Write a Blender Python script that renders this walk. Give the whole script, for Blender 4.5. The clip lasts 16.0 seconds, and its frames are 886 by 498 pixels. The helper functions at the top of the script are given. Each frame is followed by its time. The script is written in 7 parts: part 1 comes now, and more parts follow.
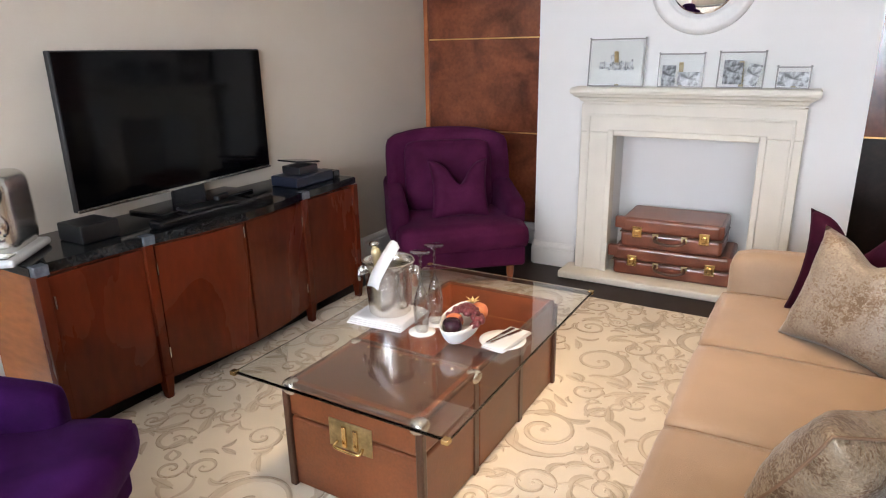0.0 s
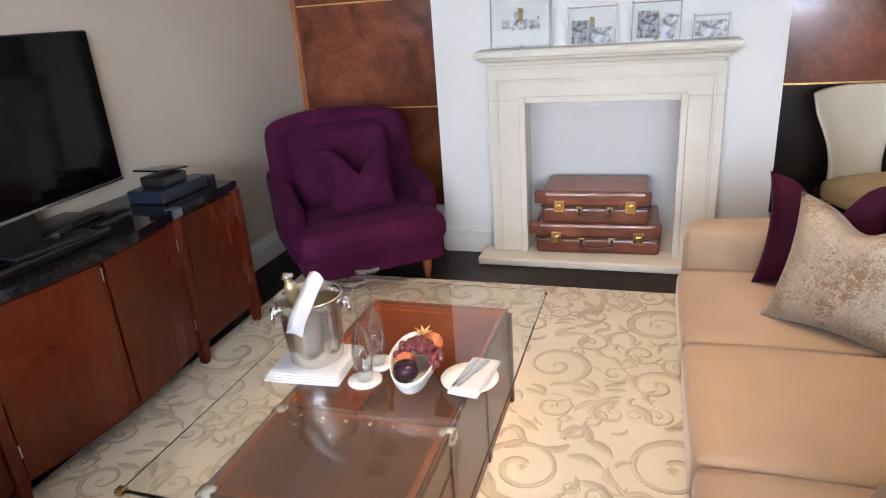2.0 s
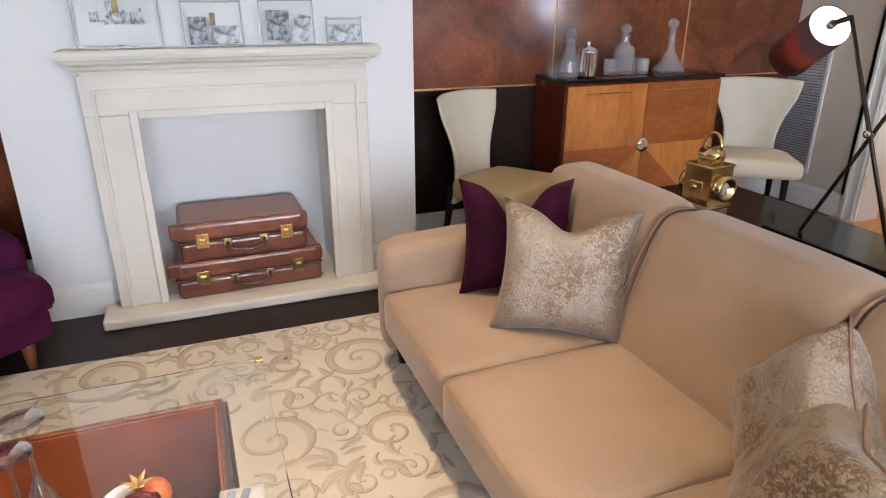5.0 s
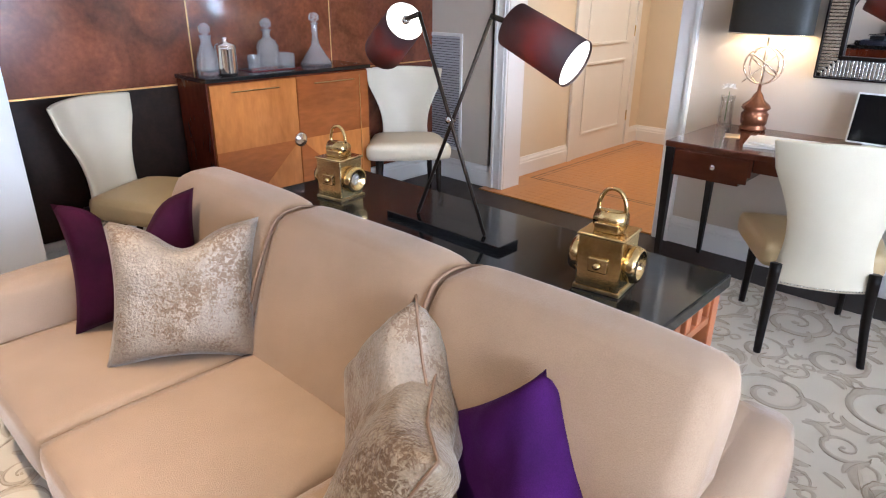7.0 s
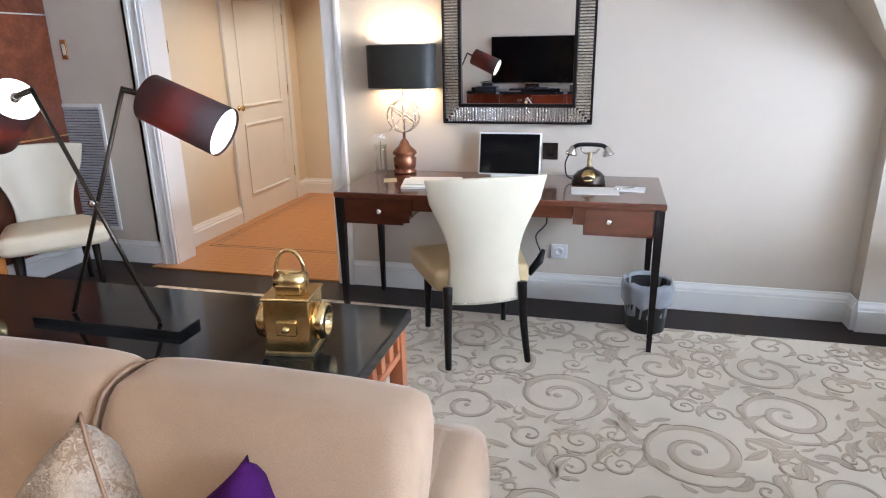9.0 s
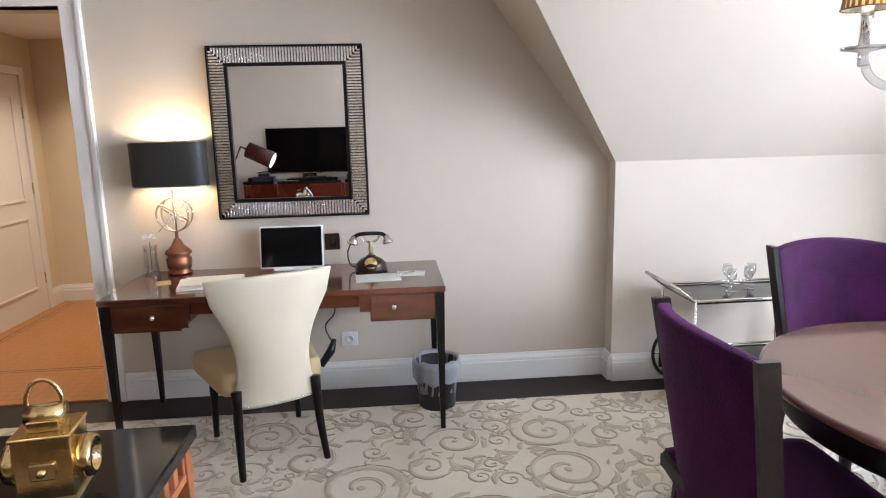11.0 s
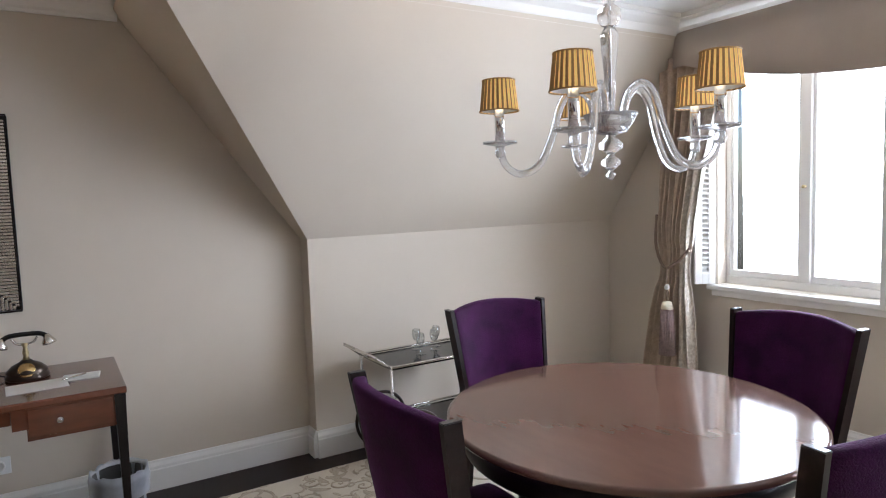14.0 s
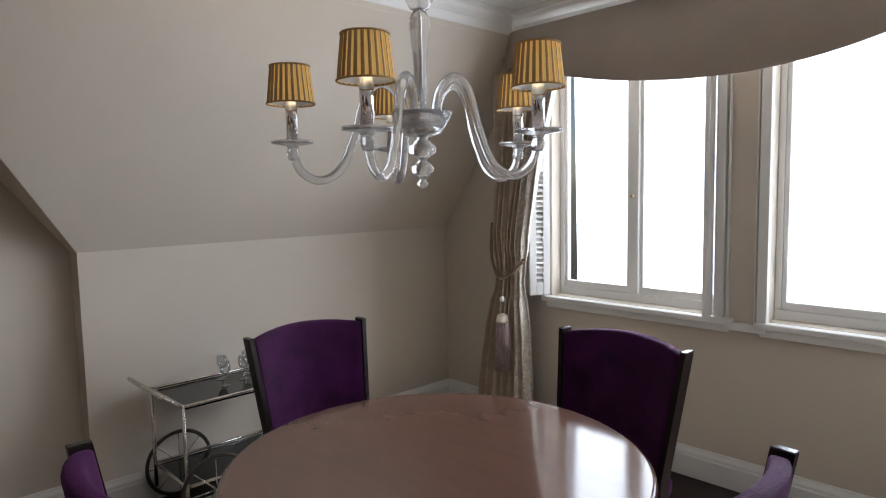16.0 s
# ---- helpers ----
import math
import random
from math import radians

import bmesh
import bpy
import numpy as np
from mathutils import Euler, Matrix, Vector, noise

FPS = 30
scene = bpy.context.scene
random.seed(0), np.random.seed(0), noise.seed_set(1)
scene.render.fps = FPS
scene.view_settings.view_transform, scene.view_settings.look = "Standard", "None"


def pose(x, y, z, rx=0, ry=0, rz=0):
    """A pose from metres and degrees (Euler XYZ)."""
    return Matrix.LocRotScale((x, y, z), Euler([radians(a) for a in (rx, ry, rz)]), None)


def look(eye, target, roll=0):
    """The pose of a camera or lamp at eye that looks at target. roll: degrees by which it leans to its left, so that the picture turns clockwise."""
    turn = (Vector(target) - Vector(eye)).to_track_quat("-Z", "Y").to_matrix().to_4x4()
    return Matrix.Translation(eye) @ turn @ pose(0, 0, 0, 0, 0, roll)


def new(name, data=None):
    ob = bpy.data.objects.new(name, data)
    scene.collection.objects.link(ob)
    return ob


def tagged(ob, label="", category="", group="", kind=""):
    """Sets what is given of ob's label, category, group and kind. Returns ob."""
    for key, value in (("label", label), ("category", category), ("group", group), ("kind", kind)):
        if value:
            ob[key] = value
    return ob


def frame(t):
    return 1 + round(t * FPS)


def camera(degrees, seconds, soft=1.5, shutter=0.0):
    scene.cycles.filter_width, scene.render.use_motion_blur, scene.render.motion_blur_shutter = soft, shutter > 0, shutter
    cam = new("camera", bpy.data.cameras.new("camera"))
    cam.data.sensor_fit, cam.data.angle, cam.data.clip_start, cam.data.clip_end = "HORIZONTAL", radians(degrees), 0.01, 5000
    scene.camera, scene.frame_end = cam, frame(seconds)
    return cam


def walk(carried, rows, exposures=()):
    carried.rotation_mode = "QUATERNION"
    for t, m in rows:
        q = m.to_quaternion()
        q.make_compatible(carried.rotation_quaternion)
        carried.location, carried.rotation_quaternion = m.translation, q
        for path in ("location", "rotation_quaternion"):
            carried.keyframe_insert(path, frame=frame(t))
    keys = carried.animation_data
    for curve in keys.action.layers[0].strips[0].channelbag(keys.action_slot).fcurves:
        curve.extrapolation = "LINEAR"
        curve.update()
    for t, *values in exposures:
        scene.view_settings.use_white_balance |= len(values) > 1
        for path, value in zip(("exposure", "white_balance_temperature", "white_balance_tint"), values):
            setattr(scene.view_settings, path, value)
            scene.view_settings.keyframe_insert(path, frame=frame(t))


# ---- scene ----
cam = camera(69.6, 16.0, soft=1.1)
PATH = [
    (0, (0.538, 0.666, 1.448), (-0.43, 2.313, 0.854), -1.0),
    (0.5, (0.522, 0.82, 1.46), (-0.489, 2.448, 0.888), -0.8),
    (1, (0.428, 0.902, 1.451), (-0.457, 2.596, 0.861), -0.6),
    (1.5, (0.22, 0.961, 1.426), (-0.483, 2.733, 0.82), -4.4),
    (2, (0.119, 1.053, 1.457), (-0.483, 2.825, 0.751), -4.2),
    (2.5, (0.038, 1.193, 1.414), (-0.499, 2.965, 0.657), -3.5),
    (3, (-0.045, 1.367, 1.413), (-0.485, 3.129, 0.577), -1.9),
    (5.5, (-0.335, 1.537, 1.417), (0.601, 3.16, 0.719), -0.4),
    (6, (-0.226, 1.521, 1.42), (0.9, 3.009, 0.698), -0.2),
    (6.5, (-0.082, 1.468, 1.431), (1.17, 2.824, 0.66), 0.5),
    (7, (0.019, 1.409, 1.437), (1.364, 2.685, 0.687), 0.4),
    (7.5, (0.033, 1.44, 1.446), (1.537, 2.556, 0.743), -0.7),
    (8, (0.029, 1.474, 1.444), (1.675, 2.372, 0.747), -2.7),
    (8.5, (0.042, 1.413, 1.445), (1.801, 2.095, 0.781), -1.0),
    (9, (0.054, 1.381, 1.46), (1.897, 1.874, 0.86), -1.1),
    (9.5, (0.048, 1.372, 1.441), (1.955, 1.664, 0.913), -0.7),
    (10, (0.046, 1.361, 1.474), (1.986, 1.496, 1.006), -0.8),
    (12.5, (-0.001, 1.374, 1.523), (1.885, 0.752, 1.285), -2.2),
    (13, (0.017, 1.377, 1.535), (1.848, 0.598, 1.331), -2.1),
    (13.5, (-0.007, 1.385, 1.535), (1.771, 0.485, 1.364), -1.6),
    (14, (0.016, 1.342, 1.535), (1.718, 0.304, 1.369), -1.9),
    (14.5, (0.046, 1.286, 1.539), (1.692, 0.163, 1.375), -1.4),
    (15, (0.106, 1.158, 1.56), (1.716, -0.021, 1.428), -1.2),
    (15.5, (0.145, 0.985, 1.566), (1.717, -0.244, 1.416), -0.5),
    (16, (0.212, 0.925, 1.567), (1.647, -0.456, 1.387), -1.1),
]
EXPOSURES = [(0, 0.14, 6200, 14), (3, 0.16, 5900, 14), (5.5, 0.08, 5950, 15), (7, 0.5, 5450, 14), (8, 0.55, 5400, 12), (10, 0.25, 5650, 13), (12.5, -0.02, 6050, 14), (13.5, -0.45, 6000, 14), (14.5, -0.83, 6050, 14), (15.5, -1.22, 6200, 13), (16, -1.45, 6250, 13)]
WINDOW_W, SPOT_W = 115, 88
walk(cam, [(t, look(eye, target, roll)) for t, eye, target, roll in PATH], EXPOSURES)

# ---- light ----
world = bpy.data.worlds.new("sky")
scene.world = world
world.use_nodes = True
wn = world.node_tree.nodes
sky = wn.new("ShaderNodeTexSky")
sky.sky_type = "NISHITA"
sky.sun_disc = False
sky.sun_elevation, sky.sun_rotation = radians(42), radians(20)
wn["Background"].inputs[1].default_value = 0.12
world.node_tree.links.new(sky.outputs[0], wn["Background"].inputs[0])


def lamp(name, kind, m, power, color, **opts):
    data = bpy.data.lights.new(name, kind)
    data.energy, data.color = power, color
    ob = new(name, data)
    ob.matrix_world = m
    if "size" in opts:
        data.shape, data.size, data.size_y = "RECTANGLE", opts["size"][0], opts["size"][1]
    if "radius" in opts:
        data.shadow_soft_size = opts["radius"]
    if "cone" in opts:
        data.spot_size, data.spot_blend = radians(opts["cone"]), 0.7
    return ob


sun = bpy.data.lights.new("sun", "SUN")
sun.energy, sun.angle, sun.color = 1.0, radians(12), (1, 0.96, 0.9)
new("sun", sun).matrix_world = look((4, 11, 11), (0, 0, 0))
DAY = (0.84, 0.92, 1.0)
WARM = (1.0, 0.72, 0.42)
SOFT = (1.0, 0.80, 0.56)
# daylight in the window openings
lamp("daylight", "AREA", look((2.05, -2.62, 1.62), (2.05, 0, 1.55)), WINDOW_W, DAY, size=(1.15, 1.5))
lamp("daylight", "AREA", look((0.72, -2.62, 1.62), (0.72, 0, 1.55)), WINDOW_W, DAY, size=(1.35, 1.5))
# this third window is never in view; it and its daylight are added
lamp("daylight", "AREA", look((-0.95, -2.62, 1.62), (-0.95, 0, 1.55)), WINDOW_W, DAY, size=(1.15, 1.5))
# recessed ceiling spots, unseen: added for the warm light on rug and sofa
SPOTS = [(0.0, 3.45, 1.35), (0.0, 2.3, 1.0), (1.9, 3.9, 0.55)]
for sx, sy, power in SPOTS:
    lamp("ceiling_spot_lamp", "SPOT", look((sx, sy, 2.585), (sx, sy, 0)), SPOT_W * power, WARM, radius=0.04, cone=78)
for sx, sy in [(4.6, 3.7), (5.6, 3.7)]:
    lamp("hall_spot_lamp", "SPOT", look((sx, sy, 2.385), (sx, sy, 0)), 60, SOFT, radius=0.05, cone=125)


# ---- materials ----
def mat(name, col, rough=0.5, metal=0.0, var=0.12, scale=6.0, fine=90.0, bump=0.1, col2=None,
        stretch=(1, 1, 1), sheen=0.0, coat=0.0, spec=0.5, distort=0.0, emit=None, detail=6.0, sheen_col=None, ramp=(0.3, 0.7)):
    """A surface with broad and fine variation of colour, roughness and relief."""
    m = bpy.data.materials.new(name)
    m.use_nodes = True
    nt = m.node_tree
    bsdf = nt.nodes["Principled BSDF"]
    tc = nt.nodes.new("ShaderNodeTexCoord")
    mp = nt.nodes.new("ShaderNodeMapping")
    mp.inputs["Scale"].default_value = stretch
    nt.links.new(tc.outputs["Object"], mp.inputs[0])
    broad = nt.nodes.new("ShaderNodeTexNoise")
    broad.inputs["Scale"].default_value, broad.inputs["Detail"].default_value = scale, detail
    broad.inputs["Distortion"].default_value = distort
    small = nt.nodes.new("ShaderNodeTexNoise")
    small.inputs["Scale"].default_value, small.inputs["Detail"].default_value = fine, 4
    for n in (broad, small):
        nt.links.new(mp.outputs[0], n.inputs[0])
    rmp = nt.nodes.new("ShaderNodeMapRange")
    rmp.inputs[1].default_value, rmp.inputs[2].default_value = ramp
    nt.links.new(broad.outputs[0], rmp.inputs[0])
    mix = nt.nodes.new("ShaderNodeMix")
    mix.data_type = "RGBA"
    lo = col2 or [c * (1 - var) for c in col]
    hi = col if col2 else [min(1, c * (1 + var)) for c in col]
    mix.inputs[6].default_value, mix.inputs[7].default_value = (*lo, 1), (*hi, 1)
    nt.links.new(rmp.outputs[0], mix.inputs[0])
    mix2 = nt.nodes.new("ShaderNodeMix")
    mix2.data_type, mix2.blend_type = "RGBA", "OVERLAY"
    mix2.inputs[0].default_value = min(0.5, var * 1.5)
    nt.links.new(mix.outputs[2], mix2.inputs[6])
    nt.links.new(small.outputs[0], mix2.inputs[7])
    nt.links.new(mix2.outputs[2], bsdf.inputs["Base Color"])
    rr = nt.nodes.new("ShaderNodeMapRange")
    rr.inputs[3].default_value, rr.inputs[4].default_value = max(0, rough * 0.82), min(1, rough * 1.18)
    nt.links.new(broad.outputs[0], rr.inputs[0])
    nt.links.new(rr.outputs[0], bsdf.inputs["Roughness"])
    bsdf.inputs["Metallic"].default_value = metal
    bsdf.inputs["Specular IOR Level"].default_value = spec
    if bump:
        b = nt.nodes.new("ShaderNodeBump")
        b.inputs["Strength"].default_value, b.inputs["Distance"].default_value = bump, 0.004
        nt.links.new(small.outputs[0], b.inputs["Height"])
        nt.links.new(b.outputs[0], bsdf.inputs["Normal"])
    if sheen:
        bsdf.inputs["Sheen Weight"].default_value, bsdf.inputs["Sheen Roughness"].default_value = sheen, 0.35
        bsdf.inputs["Sheen Tint"].default_value = (*(sheen_col or hi), 1)
    if coat:
        bsdf.inputs["Coat Weight"].default_value, bsdf.inputs["Coat Roughness"].default_value = coat, 0.06
    if emit:
        bsdf.inputs["Emission Color"].default_value, bsdf.inputs["Emission Strength"].default_value = (*emit[0], 1), emit[1]
    return m


def clear(name, col=(1, 1, 1), rough=0.0, ior=1.47):
    m = bpy.data.materials.new(name)
    m.use_nodes = True
    b = m.node_tree.nodes["Principled BSDF"]
    b.inputs["Base Color"].default_value = (*col, 1)
    b.inputs["Roughness"].default_value, b.inputs["Transmission Weight"].default_value, b.inputs["IOR"].default_value = rough, 1, ior
    return m


PLASTER = mat("beige plaster", (0.60, 0.527, 0.437), 0.8, var=0.03, scale=1.5, fine=220, bump=0.05)
WHITEWALL = mat("white plaster", (0.78, 0.765, 0.74), 0.8, var=0.02, scale=1.5, fine=220, bump=0.05)
CEIL = mat("ceiling paint", (0.8, 0.79, 0.77), 0.85, var=0.02, scale=2, bump=0.04)
TRIM = mat("white gloss paint", (0.8, 0.785, 0.75), 0.35, var=0.02, scale=3, bump=0.03)
HALLWALL = mat("cream plaster", (0.72, 0.62, 0.46), 0.8, var=0.03, scale=2, bump=0.04)
STONE = mat("carved limestone", (0.70, 0.655, 0.57), 0.75, var=0.05, scale=5, fine=140, bump=0.12)
BURL = mat("burr walnut veneer", (0.228, 0.063, 0.027), 0.2, var=0.25, scale=3, fine=45, bump=0.02, col2=(0.095, 0.026, 0.013), distort=1.1, coat=0.5, detail=10, ramp=(0.32, 0.66))
CHAIRWOOD = mat("dark chair beech", (0.014, 0.007, 0.006), 0.35, var=0.25, bump=0.03, spec=0.2)
# darker copy of the walnut: shade beside the cabinet put into its colour
BURLSHADE = mat("shaded walnut veneer", (0.018, 0.009, 0.006), 0.35, var=0.25, scale=6, fine=60, bump=0.02, distort=1.5, spec=0.2)
BRASSLINE = mat("gilt inlay", (0.62, 0.33, 0.11), 0.35, metal=0.7, var=0.1, bump=0)
DARKFLOOR = mat("dark stained boards", (0.020, 0.012, 0.010), 0.45, var=0.3, scale=3, fine=40, bump=0.12, stretch=(1, 9, 1), spec=0.25)
OAK = mat("oak parquet", (0.50, 0.215, 0.052), 0.3, var=0.16, scale=3, fine=60, bump=0.05, stretch=(1, 8, 1), col2=(0.39, 0.155, 0.036), coat=0.1)
OAKDARK = mat("dark inlay wood", (0.10, 0.045, 0.02), 0.3, var=0.2, bump=0.03)
RUG = mat("cream wool pile", (0.66, 0.59, 0.48), 0.95, var=0.07, scale=2.5, fine=420, bump=0.6, sheen=0.15)
SCROLL = mat("taupe carved wool", (0.52, 0.44, 0.335), 0.95, var=0.12, scale=5, fine=420, bump=0.6, sheen=0.1)
# umber tone paints the shade at one side of the carved pile
SCROLLSHADE = mat("umber edge shade", (0.37, 0.30, 0.215), 0.95, var=0.08, scale=5, fine=420, bump=0.6, sheen=0.1)
MAHOG = mat("red mahogany", (0.120, 0.019, 0.006), 0.27, spec=0.18, var=0.25, scale=2.5, fine=30, bump=0.02, col2=(0.066, 0.012, 0.005), stretch=(1, 1, 0.35), coat=0.08, distort=0.8)
MAHOGPALE = mat("paler mahogany", (0.34, 0.11, 0.04), 0.3, var=0.2, scale=3, fine=30, bump=0.02, stretch=(1, 1, 0.3))
DESKWOOD = mat("polished desk mahogany", (0.16, 0.048, 0.022), 0.16, var=0.22, scale=3, fine=30, bump=0.02, col2=(0.075, 0.022, 0.012), stretch=(1, 0.3, 1), coat=0.5)
BLACKWOOD = mat("ebonised wood", (0.009, 0.006, 0.005), 0.35, var=0.2, bump=0.03, spec=0.25)
GRANITE = mat("black granite", (0.010, 0.011, 0.012), 0.08, var=0.5, scale=60, fine=300, bump=0.0, spec=0.4)
GRANITEPALE = mat("blue grey granite", (0.13, 0.15, 0.18), 0.2, var=0.2, scale=40, bump=0)
PURPLE = mat("plum velvet", (0.088, 0.013, 0.049), 0.8, var=0.25, scale=3.5, fine=350, bump=0.25, col2=(0.036, 0.005, 0.020), distort=0.3, sheen=0.10, sheen_col=(0.6, 0.2, 0.5), spec=0.05, ramp=(0.25, 0.72))
DAMSON = mat("damson velvet", (0.034, 0.005, 0.033), 0.7, var=0.35, scale=9, fine=190, bump=0.6, sheen=0.2, sheen_col=(0.5, 0.14, 0.5), spec=0.08)
VIOLET = mat("violet velvet", (0.050, 0.009, 0.080), 0.8, var=0.25, scale=4, fine=350, bump=0.25, col2=(0.018, 0.003, 0.026), distort=0.3, sheen=0.10, sheen_col=(0.5, 0.2, 0.7), spec=0.05, ramp=(0.28, 0.7))
AUBERGINE = mat("aubergine velvet", (0.030, 0.003, 0.013), 0.7, var=0.4, scale=7, fine=350, bump=0.25, sheen=0.06, sheen_col=(0.45, 0.1, 0.28), spec=0.08)
SOFA = mat("beige chenille", (0.34, 0.234, 0.153), 0.9, var=0.12, scale=3.5, fine=380, bump=0.35, sheen=0.45, sheen_col=(0.92, 0.84, 0.78), spec=0.15)
PIPINGGAP = mat("brown piping and gap shade", (0.20, 0.12, 0.07), 0.8, var=0.1, bump=0.1)
CREAM = mat("cream leather", (0.64, 0.575, 0.44), 0.42, var=0.04, scale=5, fine=260, bump=0.12)
TANSEAT = mat("tan leather seat", (0.50, 0.37, 0.19), 0.42, var=0.06, scale=5, fine=260, bump=0.12)
ORANGEWOOD = mat("honey veneer", (0.50, 0.19, 0.045), 0.2, var=0.2, scale=3, fine=40, bump=0.02, col2=(0.33, 0.11, 0.025), stretch=(1, 1, 0.3), coat=0.4)
ORANGEDARK = mat("amber veneer", (0.34, 0.105, 0.025), 0.2, var=0.2, scale=3, fine=40, bump=0.02, col2=(0.23, 0.066, 0.016), stretch=(0.3, 1, 1), coat=0.4)
BRASS = mat("polished brass", (0.66, 0.48, 0.225), 0.2, metal=1, var=0.2, scale=14, bump=0.08)
OLDBRASS = mat("aged brass", (0.45, 0.36, 0.20), 0.35, metal=1, var=0.25, scale=20, bump=0.1)
CHROME = mat("chrome", (0.8, 0.8, 0.8), 0.09, metal=1, var=0.03, bump=0.0)
SILVER = mat("brushed silver", (0.72, 0.69, 0.64), 0.25, metal=1, var=0.08, scale=10, bump=0.12)
BRONZE = mat("dark bronze", (0.06, 0.045, 0.035), 0.32, metal=0.8, var=0.2, bump=0.04)
BLACKGLOSS = mat("black gloss plastic", (0.008, 0.008, 0.009), 0.12, var=0.2, bump=0.0)
BLACKMATT = mat("black plastic", (0.010, 0.010, 0.011), 0.4, var=0.2, bump=0.05)
SCREEN = mat("dark screen glass", (0.002, 0.002, 0.0025), 0.08, var=0.1, bump=0.0, spec=0.15)
NAVY = mat("navy leather", (0.012, 0.016, 0.03), 0.3, var=0.2, bump=0.1)
LEATHER = mat("tan trunk leather", (0.155, 0.044, 0.013), 0.38, var=0.22, scale=5, fine=120, bump=0.15, col2=(0.10, 0.028, 0.009), coat=0.15)
LEATHERDARK = mat("dark trunk leather", (0.055, 0.022, 0.011), 0.36, var=0.25, scale=6, fine=120, bump=0.15, coat=0.1)
CASELEATHER = mat("oxblood case leather", (0.21, 0.062, 0.030), 0.3, var=0.3, scale=8, fine=160, bump=0.25, col2=(0.10, 0.028, 0.016), coat=0.3)
CASETOP = mat("paler case leather", (0.27, 0.12, 0.085), 0.4, var=0.2, scale=8, fine=160, bump=0.25)
PLASTERWHITE = mat("white chalk paint", (0.80, 0.79, 0.77), 0.6, var=0.03, scale=20, bump=0.15)
PAPER = mat("white paper", (0.70, 0.685, 0.65), 0.8, var=0.03, bump=0.02)
LINEN = mat("white linen", (0.60, 0.585, 0.58), 0.9, var=0.05, scale=10, fine=300, bump=0.3)
INK = mat("grey print", (0.42, 0.43, 0.44), 0.8, var=0.6, scale=30, fine=90, bump=0, ramp=(0.4, 0.6))
INKDARK = mat("dark print", (0.26, 0.27, 0.28), 0.8, var=0.6, scale=40, fine=90, bump=0, ramp=(0.4, 0.6))
PEWTER = mat("dull pewter edge", (0.26, 0.25, 0.235), 0.4, metal=0.6, var=0.15, bump=0.05)
MIRROR = mat("mirror silvering", (0.9, 0.9, 0.9), 0.01, metal=1, var=0.0, bump=0)


def thin(name, tint, edge, rough=0.02, face=0.05, cut=0):
    """Thin clear glass: it lets light straight through and mirrors it towards grazing angles."""
    m = bpy.data.materials.new(name)
    m.use_nodes = True
    nt = m.node_tree
    nt.nodes.remove(nt.nodes["Principled BSDF"])
    see, shine, mix, fres = [nt.nodes.new("ShaderNode" + k) for k in ("BsdfTransparent", "BsdfGlossy", "MixShader", "LayerWeight")]
    see.inputs[0].default_value = (*tint, 1)
    shine.inputs["Roughness"].default_value = rough
    fres.inputs["Blend"].default_value = 0.3
    span = nt.nodes.new("ShaderNodeMapRange")
    span.inputs["To Min"].default_value, span.inputs["To Max"].default_value = face, edge
    nt.links.new(fres.outputs["Facing"], span.inputs["Value"])
    if cut:
        facets, relief = nt.nodes.new("ShaderNodeTexVoronoi"), nt.nodes.new("ShaderNodeBump")
        facets.inputs["Scale"].default_value = cut
        relief.inputs["Strength"].default_value, relief.inputs["Distance"].default_value = 0.9, 0.006
        nt.links.new(facets.outputs["Distance"], relief.inputs["Height"])
        nt.links.new(relief.outputs[0], shine.inputs["Normal"])
    nt.links.new(span.outputs[0], mix.inputs[0])
    nt.links.new(see.outputs[0], mix.inputs[1])
    nt.links.new(shine.outputs[0], mix.inputs[2])
    nt.links.new(mix.outputs[0], nt.nodes["Material Output"].inputs[0])
    return m


def glowing(m, col):
    """Cloth that lets some of the lamp's light through."""
    nt = m.node_tree
    through_cloth, both = nt.nodes.new("ShaderNodeBsdfTranslucent"), nt.nodes.new("ShaderNodeAddShader")
    through_cloth.inputs[0].default_value = (*col, 1)
    nt.links.new(nt.nodes["Principled BSDF"].outputs[0], both.inputs[0])
    nt.links.new(through_cloth.outputs[0], both.inputs[1])
    nt.links.new(both.outputs[0], nt.nodes["Material Output"].inputs[0])
    return m


PANE = clear("window glass", ior=1.3)
GLASS = thin("clear glass", (0.97, 0.98, 0.98), 0.9, 0.03)
CUTGLASS = clear("cut decanter glass", (0.98, 0.985, 1.0), 0.0, 1.5)
CUTGLASS.node_tree.nodes["Principled BSDF"].inputs["Transmission Weight"].default_value = 0.85
CRYSTAL = clear("cut crystal", ior=1.42)
CRYSTAL.node_tree.nodes["Principled BSDF"].inputs["Transmission Weight"].default_value = 0.8
GREENGLASS = clear("glass table sheet", (0.965, 0.99, 0.98), ior=1.5)
SHADEOUT = glowing(mat("dark maroon shade", (0.028, 0.015, 0.014), 0.7, var=0.15, bump=0.15, fine=300), (0.060, 0.015, 0.010))
# emission puts the bulb's light into the lining itself
LININGGLOW = mat("glowing gilt lining", (0.80, 0.64, 0.36), 0.4, var=0.05, bump=0.02, emit=((1.0, 0.86, 0.6), 1.6))
BULB = mat("lit bulb", (1, 1, 1), 0.5, var=0, bump=0, emit=((1.0, 0.85, 0.6), 14))
BLACKSHADE = mat("black silk shade", (0.02, 0.019, 0.016), 0.55, var=0.2, bump=0.1)
